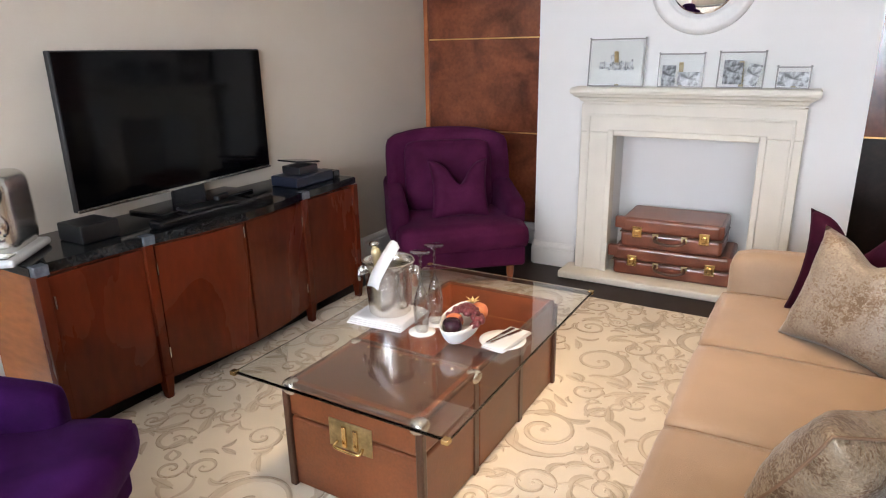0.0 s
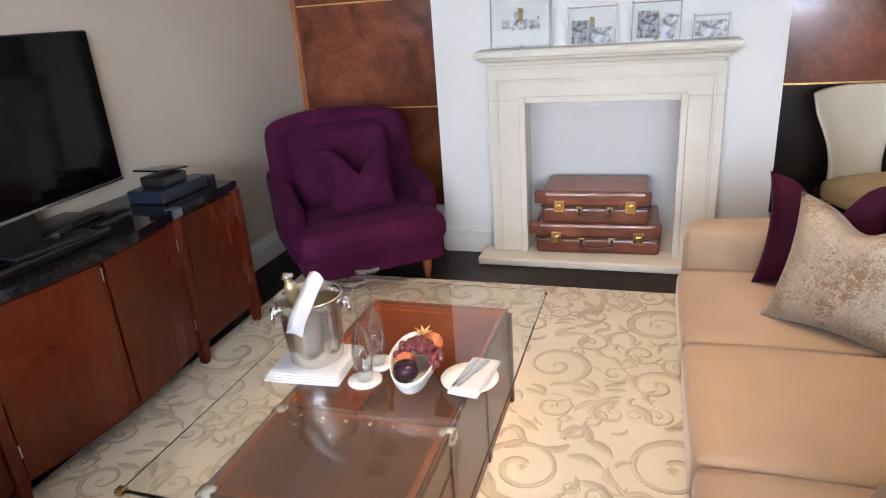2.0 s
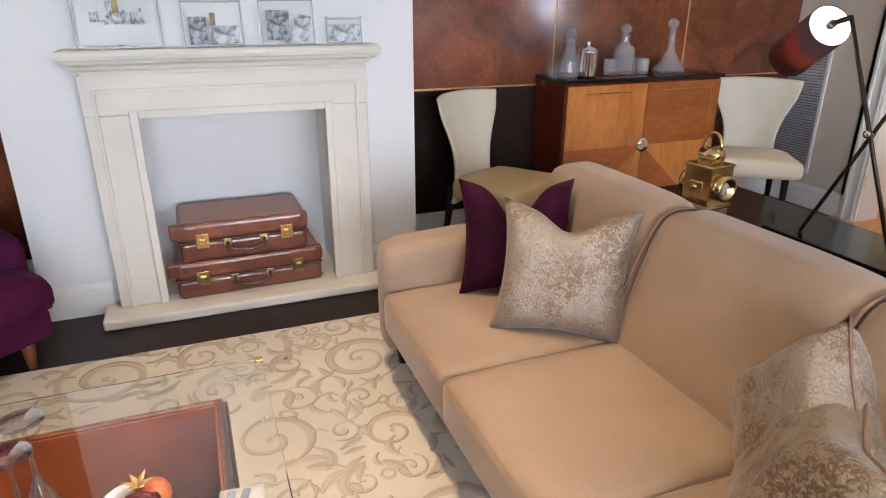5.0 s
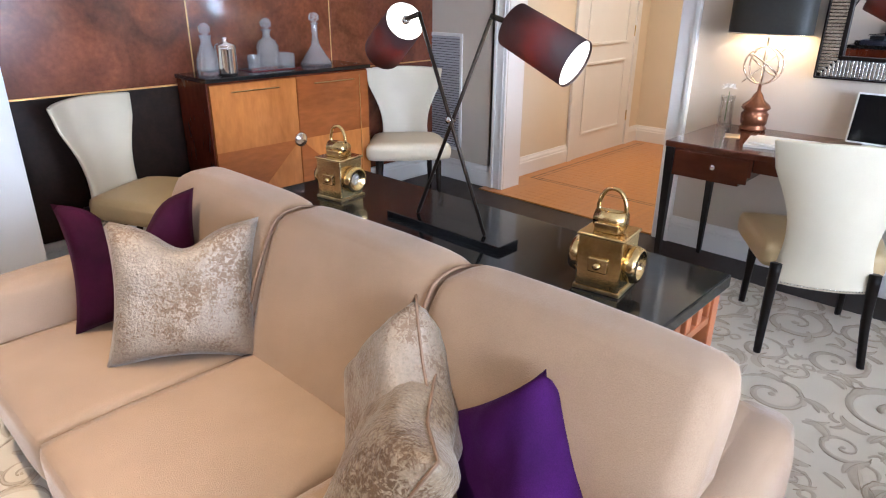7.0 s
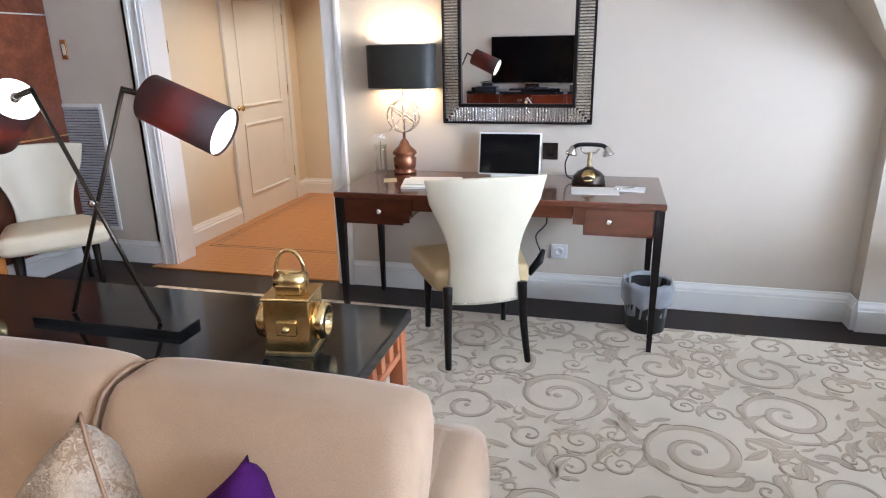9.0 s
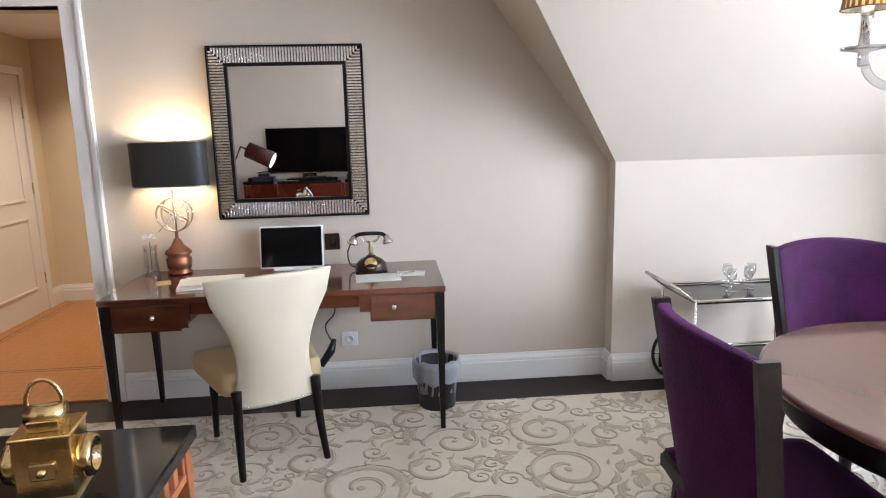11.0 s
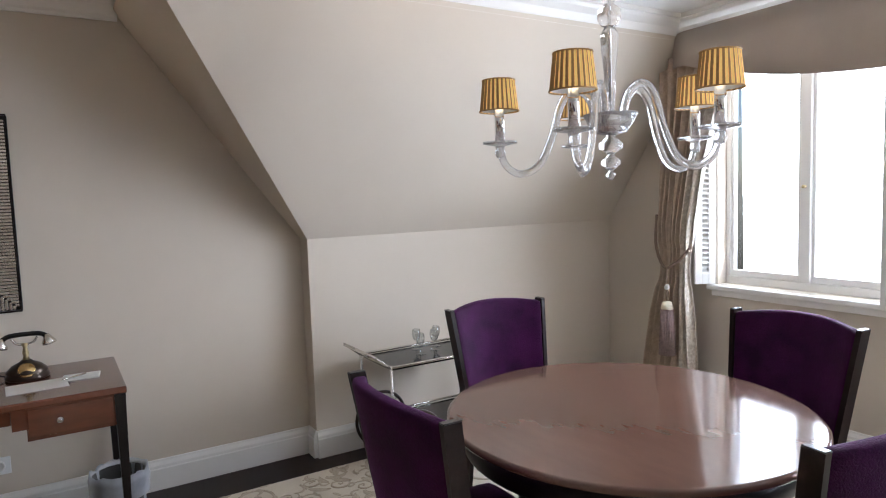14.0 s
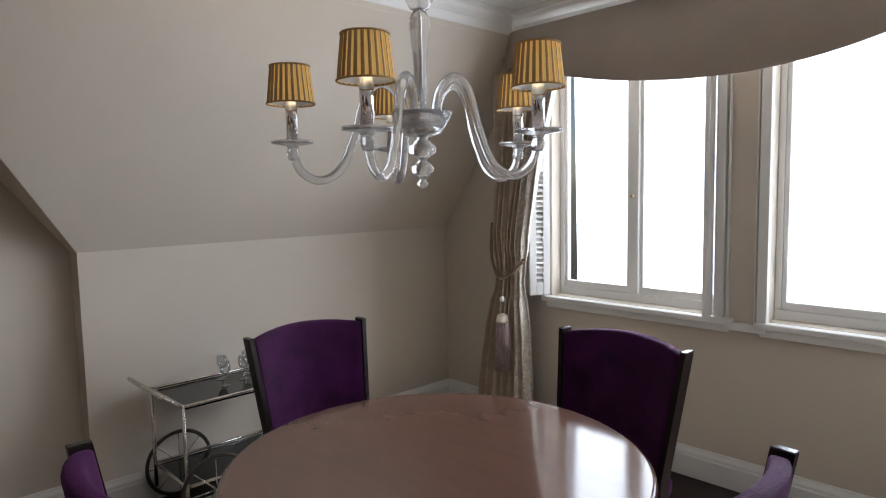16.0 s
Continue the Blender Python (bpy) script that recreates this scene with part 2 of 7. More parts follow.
# emission and a darker copy stand in for bulb light through the silk
GOLDGLOW = mat("glowing gold silk", (0.52, 0.29, 0.07), 0.65, var=0.15, scale=20, bump=0.1, emit=((1.0, 0.62, 0.20), 0.7))
GOLDUNLIT = mat("unlit gold silk", (0.36, 0.205, 0.065), 0.7, var=0.15, bump=0.1)
CURTAIN = mat("champagne damask", (0.44, 0.34, 0.25), 0.45, var=0.16, scale=14, fine=120, bump=0.15, sheen=0.3, distort=1.5)
CURTAINLIT = mat("pale window-lit damask edge", (0.68, 0.62, 0.54), 0.5, var=0.16, scale=26, fine=120, bump=0.2, sheen=0.2, distort=1.2, col2=(0.50, 0.43, 0.35), ramp=(0.42, 0.58))
FRINGE = mat("mauve fringe", (0.26, 0.18, 0.17), 0.9, var=0.2, scale=40, bump=0.3)
BRONZEROPE = mat("taupe cord", (0.22, 0.15, 0.11), 0.7, var=0.2, scale=60, bump=0.3)
VALANCE = mat("taupe silk pelmet", (0.40, 0.335, 0.28), 0.7, var=0.05, scale=4, fine=260, bump=0.12)
TABLEWOOD = mat("polished rosewood", (0.140, 0.073, 0.053), 0.10, var=0.06, scale=2.2, fine=30, bump=0.0, col2=(0.112, 0.058, 0.042), stretch=(0.3, 1, 1), spec=0.65)
PLASTICWHITE = mat("white plastic", (0.78, 0.78, 0.77), 0.3, var=0.02, bump=0.01)
BAG = mat("thin plastic bag", (0.72, 0.76, 0.84), 0.3, var=0.1, scale=20, bump=0.2)
BAG.node_tree.nodes["Principled BSDF"].inputs["Alpha"].default_value = 0.38
DIFFUSER = mat("lit lamp diffuser", (1, 0.95, 0.85), 0.6, var=0.0, bump=0, emit=((1.0, 0.90, 0.68), 2.2))
GRAPE = mat("red grape skin", (0.14, 0.03, 0.035), 0.3, var=0.3, scale=30, bump=0.03)
PEACH = mat("peach skin", (0.62, 0.25, 0.09), 0.5, var=0.3, scale=18, bump=0.05, col2=(0.45, 0.08, 0.04))
PLUM = mat("plum skin", (0.03, 0.008, 0.02), 0.22, var=0.3, scale=20, bump=0.02)
HUSK = mat("dry physalis husk", (0.72, 0.48, 0.2), 0.7, var=0.2, scale=30, bump=0.2)
CORK = mat("gold bottle foil", (0.72, 0.62, 0.38), 0.3, metal=0.8, var=0.15, bump=0.1)
BOTTLE = clear("pale bottle glass", (0.75, 0.72, 0.4), 0.05)
GRILLE = mat("grey grille metal", (0.55, 0.56, 0.58), 0.45, metal=0.2, var=0.05, bump=0.03)


def brocade(name, pale, deep, mix_at):
    """Crushed velvet: a pale lustrous ground broken by darker flecks in drifts."""
    m = mat(name, pale, 0.38, metal=0.2, var=0.25, scale=7, fine=130, bump=0.9, col2=[0.72 * c for c in pale], distort=1.0, detail=9, sheen=0.3, sheen_col=(0.9, 0.87, 0.82))
    nt = m.node_tree
    bsdf = nt.nodes["Principled BSDF"]
    ground = bsdf.inputs["Base Color"].links[0].from_socket
    tc = nt.nodes["Texture Coordinate"]
    fleck, drift = nt.nodes.new("ShaderNodeTexNoise"), nt.nodes.new("ShaderNodeTexNoise")
    for n, sc, det, dis in ((fleck, 75, 6, 1.4), (drift, 6.5, 3, 0.4)):
        n.inputs["Scale"].default_value, n.inputs["Detail"].default_value, n.inputs["Distortion"].default_value = sc, det, dis
        nt.links.new(tc.outputs["Object"], n.inputs[0])
    both = nt.nodes.new("ShaderNodeMath")
    both.operation = "MULTIPLY"
    nt.links.new(fleck.outputs[0], both.inputs[0])
    nt.links.new(drift.outputs[0], both.inputs[1])
    span = nt.nodes.new("ShaderNodeMapRange")
    span.inputs[1].default_value, span.inputs[2].default_value = mix_at, mix_at + 0.09
    nt.links.new(both.outputs[0], span.inputs[0])
    mix = nt.nodes.new("ShaderNodeMix")
    mix.data_type = "RGBA"
    mix.inputs[7].default_value = (*deep, 1)
    nt.links.new(span.outputs[0], mix.inputs[0])
    nt.links.new(ground, mix.inputs[6])
    nt.links.new(mix.outputs[2], bsdf.inputs["Base Color"])
    return m


BROCADE = brocade("silver brocade", (0.34, 0.272, 0.205), (0.175, 0.112, 0.064), 0.235)
# browner copy of the brocade: warm shade put into its colour
BROCADESHADED = brocade("warm-shaded brocade", (0.32, 0.24, 0.158), (0.135, 0.078, 0.038), 0.225)


# ---- mesh helpers ----
def empty_thing(name, x, y, z, rz, label, category, group=""):
    ob = new(name)
    ob.empty_display_size = 0.1
    ob.matrix_world = pose(x, y, z, 0, 0, rz)
    return tagged(ob, label, category, group)


def put(name, bm, material, parent=None, smooth=False, m=None):
    """Turn a bmesh into an object; smooth shades curved surfaces."""
    me = bpy.data.meshes.new(name)
    bmesh.ops.recalc_face_normals(bm, faces=bm.faces)
    bm.to_mesh(me)
    bm.free()
    me.materials.append(material)
    if smooth:
        for p in me.polygons:
            p.use_smooth = True
    ob = new(name, me)
    if parent is not None:
        ob.parent = parent
    if m is not None:
        ob.matrix_basis = m
    return ob


def add_box(bm, lo, hi, bevel=0.0, seg=2):
    r = bmesh.ops.create_cube(bm, size=1.0)
    vs = r["verts"]
    for v in vs:
        v.co = Vector([lo[i] + (v.co[i] + 0.5) * (hi[i] - lo[i]) for i in range(3)])
    if bevel:
        es = list({e for v in vs for e in v.link_edges})
        bmesh.ops.bevel(bm, geom=es, offset=min(bevel, 0.49 * min(abs(hi[i] - lo[i]) for i in range(3))), segments=seg, affect="EDGES", profile=0.5)
    return bm


def box(name, lo, hi, material, parent=None, bevel=0.004, seg=2, m=None, smooth=False):
    return put(name, add_box(bmesh.new(), lo, hi, bevel, seg), material, parent, smooth, m)


def boxes(name, items, material, parent=None, bevel=0.0, m=None):
    bm = bmesh.new()
    for lo, hi in items:
        add_box(bm, lo, hi, bevel, 1)
    return put(name, bm, material, parent, False, m)


def add_lathe(bm, profile, seg=32, center=(0, 0, 0)):
    rings = []
    for r, z in profile:
        rings.append([bm.verts.new((center[0] + r * math.cos(2 * math.pi * i / seg), center[1] + r * math.sin(2 * math.pi * i / seg), center[2] + z)) for i in range(seg)])
    for a, b in zip(rings, rings[1:]):
        for i in range(seg):
            bm.faces.new((a[i], a[(i + 1) % seg], b[(i + 1) % seg], b[i]))
    for ring in (rings[0], rings[-1]) if Vector(profile[0]) != Vector(profile[-1]) else ():
        if (ring[0].co - ring[seg // 2].co).length > 1e-5:
            bm.faces.new(ring)
    bmesh.ops.remove_doubles(bm, verts=[v for ring in (rings[0], rings[-1]) for v in ring], dist=1e-6)
    return bm


def lathe(name, profile, material, parent=None, seg=32, m=None, smooth=True):
    return put(name, add_lathe(bmesh.new(), profile, seg), material, parent, smooth, m)


def add_tube(bm, pts, r, seg=8, closed=False, radii=None):
    pts = [Vector(p) for p in pts]
    n, rings, up = len(pts), [], None
    for i, p in enumerate(pts):
        a = pts[(i - 1) % n] if (closed or i > 0) else p
        b = pts[(i + 1) % n] if (closed or i < n - 1) else p
        d = (b - a).normalized()
        if up is None:
            up = d.orthogonal().normalized()
        up = (up - d * up.dot(d)).normalized()
        side = d.cross(up)
        rad = radii[i] if radii else r
        rings.append([bm.verts.new(p + (up * math.cos(2 * math.pi * k / seg) + side * math.sin(2 * math.pi * k / seg)) * rad) for k in range(seg)])
    pairs = list(zip(rings, rings[1:])) + ([(rings[-1], rings[0])] if closed else [])
    for a, b in pairs:
        for k in range(seg):
            bm.faces.new((a[k], a[(k + 1) % seg], b[(k + 1) % seg], b[k]))
    if not closed:
        bm.faces.new(rings[0])
        bm.faces.new(rings[-1])
    return bm


def tube(name, pts, r, material, parent=None, seg=8, closed=False, m=None, radii=None):
    return put(name, add_tube(bmesh.new(), pts, r, seg, closed, radii), material, parent, True, m)


def curve_pts(ctrl, n=24):
    """A smooth line through the control points."""
    c = [Vector(p) for p in ctrl]
    c = [c[0] * 2 - c[1]] + c + [c[-1] * 2 - c[-2]]
    out = []
    for i in range(1, len(c) - 2):
        for k in range(n):
            t = k / n
            p0, p1, p2, p3 = c[i - 1:i + 3]
            out.append(0.5 * ((2 * p1) + (p2 - p0) * t + (2 * p0 - 5 * p1 + 4 * p2 - p3) * t * t + (3 * p1 - p0 - 3 * p2 + p3) * t ** 3))
    out.append(c[-2])
    return out


def add_prism(bm, outline, z0, z1):
    """An upright prism over a plan outline."""
    lo = [bm.verts.new((x, y, z0)) for x, y in outline]
    hi = [bm.verts.new((x, y, z1)) for x, y in outline]
    bm.faces.new(lo), bm.faces.new(hi)
    n = len(lo)
    for i in range(n):
        bm.faces.new((lo[i], lo[(i + 1) % n], hi[(i + 1) % n], hi[i]))
    return bm


def prism(name, outline, z0, z1, material, parent=None, bevel=0.0, m=None):
    bm = add_prism(bmesh.new(), outline, z0, z1)
    if bevel:
        bmesh.ops.bevel(bm, geom=[e for e in bm.edges if abs(e.verts[0].co.z - e.verts[1].co.z) < 1e-6], offset=bevel, segments=2, affect="EDGES")
    return put(name, bm, material, parent, False, m)


def soft_block(name, lo, hi, material, parent=None, r=0.05, puff=0.02, n=10, m=None, shape=None):
    """An upholstered block: rounded, slightly domed and uneven."""
    bm = bmesh.new()
    bmesh.ops.create_cube(bm, size=2.0)
    bmesh.ops.subdivide_edges(bm, edges=bm.edges[:], cuts=n, use_grid_fill=True)
    half = Vector([(hi[i] - lo[i]) / 2 for i in range(3)])
    mid = Vector([(hi[i] + lo[i]) / 2 for i in range(3)])
    rr = min(r, min(half) * 0.98)
    for v in bm.verts:
        c = v.co.copy()
        q = Vector([math.copysign(min(abs(c[i]) ** 0.9, 1), c[i]) * half[i] for i in range(3)])
        core = Vector([max(-half[i] + rr, min(half[i] - rr, q[i])) for i in range(3)])
        d = q - core
        p = core + (d.normalized() * rr if d.length > 1e-9 else d)
        if d.length > 1e-9:
            w = 1.0
            for i in range(3):
                w *= max(0.0, 1 - abs(c[i]) ** 4) ** 0.5 if abs(c[i]) < 0.999 else 1.0
            p += d.normalized() * puff * w
        p += Vector((noise.noise(p * 7 + mid * 3), noise.noise(p * 7 + mid * 5), noise.noise(p * 7 + mid * 9))) * 0.003
        if shape:
            p = shape(p)
        v.co = mid + p
    return put(name, bm, material, parent, True, m)


def pillow(name, size, thick, material, label, category, m, dent=0.0, group="", piping=None):
    """A scatter cushion with pinched corners; dent pushes in the top edge."""
    bm = bmesh.new()
    n = 20
    grids = []
    for s in (1, -1):
        g = []
        for i in range(n + 1):
            row = []
            for j in range(n + 1):
                u, v = 2 * i / n - 1, 2 * j / n - 1
                pin = 1 - 0.15 * (1 - u * u) * v * v
                pin2 = 1 - 0.13 * (1 - v * v) * u * u
                x, z = u * size / 2 * pin2, v * size / 2 * pin
                h = (max(0, (1 - u ** 4) * (1 - v ** 4))) ** 0.6 * thick / 2
                h *= 1 + 0.18 * noise.noise(Vector((u * 2, v * 2, s + size)))
                if dent and v > -0.2:
                    z -= dent * math.exp(-(u / 0.35) ** 2) * (v + 0.2) / 1.2
                h += 0.004 * noise.noise(Vector((u * 6, v * 6, s * 3)))
                edge = max(abs(u), abs(v))
                row.append(bm.verts.new((x, s * h if edge < 0.999 else 0.0, z)))
            g.append(row)
        grids.append(g)
        for i in range(n):
            for j in range(n):
                bm.faces.new((g[i][j], g[i + 1][j], g[i + 1][j + 1], g[i][j + 1]))
    bmesh.ops.remove_doubles(bm, verts=bm.verts[:], dist=1e-5)
    ob = put(name, bm, material, None, True, m)
    if piping:
        edge = []
        for a, b, da, db in ((-1, -1, 2, 0), (1, -1, 0, 2), (1, 1, -2, 0), (-1, 1, 0, -2)):
            for q in range(12):
                u, v = a + da * q / 12, b + db * q / 12
                z = v * size / 2 * (1 - 0.15 * (1 - u * u) * v * v)
                if dent and v > -0.2:
                    z -= dent * math.exp(-(u / 0.35) ** 2) * (v + 0.2) / 1.2
                edge.append((u * size / 2 * (1 - 0.13 * (1 - v * v) * u * u), 0, z))
        tube("piping", edge, 0.004, piping, ob, 6, True)
    return tagged(ob, label, category, group)


def slab(name, pts, thick, material, parent=None):
    """A flat polygon given thickness along its normal."""
    bm = bmesh.new()
    f = bm.faces.new([bm.verts.new(p) for p in pts])
    f.normal_update()
    nrm = f.normal.copy()
    r = bmesh.ops.extrude_face_region(bm, geom=[f])
    for v in r["geom"]:
        if isinstance(v, bmesh.types.BMVert):
            v.co += nrm * thick
    return put(name, bm, material, parent)


# ---- structure ----
XW, XE, YS, YN, ZC = -2.21, 3.70, -2.35, 5.15, 2.60
XV = 3.80


def struct(ob, label, category):
    return tagged(ob, label, category, kind="structure")


struct(box("floor", (XW - 0.2, YS - 0.2, -0.12), (XV + 0.1, YN + 0.2, 0), DARKFLOOR, bevel=0), "dark stained timber floor around the edge of the room", "floor")
struct(box("hall_floor", (XV + 0.1, 2.2, -0.12), (6.4, 4.8, 0), OAKDARK, bevel=0), "dark subfloor beneath the oak parquet of the entrance hall", "floor")
struct(box("wall_west", (XW - 0.2, YS - 0.2, 0), (XW, YN + 0.2, ZC), PLASTER, bevel=0), "plain beige plastered wall behind the television", "wall")
wall_n = struct(box("wall_north", (XW, YN, 0), (XV, YN + 0.2, ZC), PLASTER, bevel=0), "plastered wall clad in burr walnut panels beside the fireplace", "wall")
struct(box("ceiling", (XW - 0.2, YS - 0.2, ZC), (6.4, YN + 0.2, ZC + 0.15), CEIL, bevel=0), "white painted ceiling with added recessed spots", "ceiling")
# east wall with the hall opening
DOOR0, DOOR1, HEAD = 3.06, 4.36, 2.20
struct(boxes("wall_east", [((XE, YS - 0.2, 0), (XE + 0.2, DOOR0, ZC)), ((XV, DOOR1, 0), (XV + 0.2, YN + 0.2, ZC)), ((XE, DOOR0, HEAD), (XE + 0.2, DOOR1, ZC))], PLASTER), "beige plastered wall with an opening to the hall", "wall")
# hall
struct(boxes("hall_wall", [((XV + 0.2, 4.52, 0), (6.4, 4.72, ZC)), ((6.2, 2.2, 0), (6.4, 4.52, ZC)), ((XV + 0.1, 2.2, 0), (6.2, 2.4, ZC))], HALLWALL), "cream plastered walls of the entrance hall", "wall")
struct(box("hall_ceiling", (XE + 0.2, 2.4, 2.4), (6.2, 4.52, 2.45), CEIL, bevel=0), "lowered white ceiling of the hall", "ceiling")

# south wall with window openings
WZ0, WZ1 = 0.90, 2.35
# the last opening is an added one, out of view
WINS = [(1.58, 2.62), (0.10, 1.33), (-1.5, -0.4)]
items, x = [], XW
for a, b in sorted(WINS):
    items.append(((x, YS - 0.2, 0), (a, YS, ZC)))
    items += [((a, YS - 0.2, 0), (b, YS, WZ0)), ((a, YS - 0.2, WZ1), (b, YS, ZC))]
    x = b
items.append(((x, YS - 0.2, 0), (XE, YS, ZC)))
struct(boxes("wall_south", items, PLASTER), "beige plastered wall with tall shuttered windows", "wall")

# chimney breast with the fire opening
BX0, BX1, BY = -1.09, 0.75, 4.71
OX0, OX1, OZ = -0.60, 0.30, 0.95
breast = struct(boxes("chimney_breast", [((BX0, BY, 0), (OX0, YN, ZC)), ((OX1, BY, 0), (BX1, YN, ZC)), ((OX0, BY, OZ), (OX1, YN, ZC)), ((OX0, 5.06, 0), (OX1, YN, OZ))], WHITEWALL), "white plastered chimney breast with a plain fire opening", "wall")

# attic slope: knee wall, leaning ceiling and its hip towards the desk
KX, KZ, KY = 3.58, 1.31, 0.09
LEANX, LEANY, TOPZ = 0.705, 0.76, 2.52


def attic(name):
    bm = bmesh.new()
    du = TOPZ - KZ
    a0, a1 = (KX, KY, 0), (KX, KY, KZ)
    b0, b1 = (KX, YS, 0), (KX, YS, KZ)
    tx, ty = KX - LEANX * du, KY + LEANY * du
    at, bt = (tx, ty, TOPZ), (tx, YS, TOPZ)
    w0, w1, wt = (XE, KY, 0), (XE, KY, KZ), (XE, ty, TOPZ)
    v = {k: bm.verts.new(p) for k, p in dict(a0=a0, a1=a1, b0=b0, b1=b1, at=at, bt=bt, w0=w0, w1=w1, wt=wt).items()}
    for f in (("a0", "a1", "b1", "b0"), ("a1", "at", "bt", "b1"), ("a0", "w0", "w1", "a1"), ("a1", "w1", "wt", "at")):
        bm.faces.new([v[k] for k in f])
    return put(name, bm, PLASTER)


struct(attic("wall_attic"), "beige plastered knee wall with the sloping attic ceiling above", "wall")


# cornice
def cornice_run(p, q, inward):
    """A coved cornice from p to q; inward is the unit direction into the room."""
    prof = [(0, -0.13), (0.015, -0.13), (0.02, -0.115), (0.035, -0.105), (0.06, -0.07), (0.10, -0.045), (0.115, -0.03), (0.13, -0.028), (0.13, -0.001), (0, -0.001)]
    bm = bmesh.new()
    ends = []
    for e in (p, q):
        ends.append([bm.verts.new((e[0] + inward[0] * a, e[1] + inward[1] * a, ZC + z)) for a, z in prof])
    n = len(prof)
    for i in range(n):
        bm.faces.new((ends[0][i], ends[0][(i + 1) % n], ends[1][(i + 1) % n], ends[1][i]))
    return bm


def base_run(bm, p, q, inward, h=0.165):
    prof = [(0, 0.001), (0.022, 0.001), (0.022, h - 0.05), (0.018, h - 0.045), (0.018, h - 0.03), (0.010, h - 0.012), (0.008, h), (0, h)]
    ends = []
    for e in (p, q):
        ends.append([bm.verts.new((e[0] + inward[0] * a, e[1] + inward[1] * a, z)) for a, z in prof])
    n = len(prof)
    for i in range(n):
        bm.faces.new((ends[0][i], ends[0][(i + 1) % n], ends[1][(i + 1) % n], ends[1][i]))
    bm.faces.new(ends[0]), bm.faces.new(ends[1])


XT = KX - LEANX * (TOPZ - KZ)
for p, q, d in [((XT + 0.05, YS + 0.2), (XT + 0.05, KY + 0.95), (-1, 0)), ((XW, YS + 0.2), (XT + 0.05, YS + 0.2), (0, 1)), ((XE, KY + 0.9), (XE, YN), (-1, 0)), ((XW, YS), (XW, YN), (1, 0)), ((XW, YN), (BX0, YN), (0, -1)), ((BX0, BY), (BX1, BY), (0, -1)), ((BX1, YN), (XE, YN), (0, -1))]:
    struct(put("cornice", cornice_run(p, q, d), TRIM), "white coved plaster cornice along the ceiling", "cornice")
struct(box("cornice_bulkhead", (XW, YS, 2.505), (XT + 0.1, YS + 0.2, ZC), PLASTER, bevel=0), "beige boxed bulkhead above the window pelmet", "wall")

bm = bmesh.new()
for p, q, d in [((XW, YS), (XW, YN), (1, 0)), ((BX0, BY), (-0.79, BY), (0, -1)), ((0.49, BY), (BX1, BY), (0, -1)), ((BX0, BY), (BX0, YN), (-1, 0)), ((BX1, BY), (BX1, YN), (1, 0)),
                ((BX1 + 0.02, YN - 0.01), (XV, YN - 0.01), (0, -1)), ((XW, YN - 0.01), (BX0, YN - 0.01), (0, -1)), ((XV, YN), (XV, DOOR1 + 0.11), (-1, 0)), ((XE, DOOR0 - 0.11), (XE, KY), (-1, 0)), ((KX, KY), (KX, YS), (-1, 0)), ((KX, KY), (XE, KY), (0, 1)), ((XW, YS), (KX, YS), (0, 1)),
                ((XV + 0.2, 4.52), (4.90, 4.52), (0, -1)), ((6.2, 4.52), (6.2, 2.4), (-1, 0)), ((5.98, 4.52), (6.2, 4.52), (0, -1))]:
    base_run(bm, p, q, d)
struct(put("baseboard", bm, TRIM), "tall white moulded skirting board", "skirting")

# architrave of the hall opening
def architrave(name):
    items = []
    for y0, y1 in ((DOOR1, DOOR1 + 0.11), (DOOR0 - 0.11, DOOR0)):
        xf = XV if y0 > 4 else XE
        items += [((xf - 0.022, y0, 0), (xf, y1, HEAD)), ((xf - 0.034, y0 + (0.085 if y0 > 4 else 0), 0), (xf - 0.022, y1 - (0 if y0 > 4 else 0.085), HEAD + 0.11)), ((xf - 0.03, y0 + 0.02, 0), (xf - 0.022, y0 + 0.035, HEAD))]
    items += [((XE - 0.022, DOOR0 - 0.11, HEAD), (XV, DOOR1 + 0.11, HEAD + 0.11))]
    items += [((XV, DOOR1 - 0.001, 0), (XV + 0.2, DOOR1 + 0.16, HEAD)), ((XE - 0.001, DOOR0 - 0.02, 0), (XE + 0.21, DOOR0 + 0.003, HEAD))]
    return boxes(name, items, TRIM, bevel=0.003)


struct(architrave("trim"), "white moulded architrave round the hall opening", "door frame")

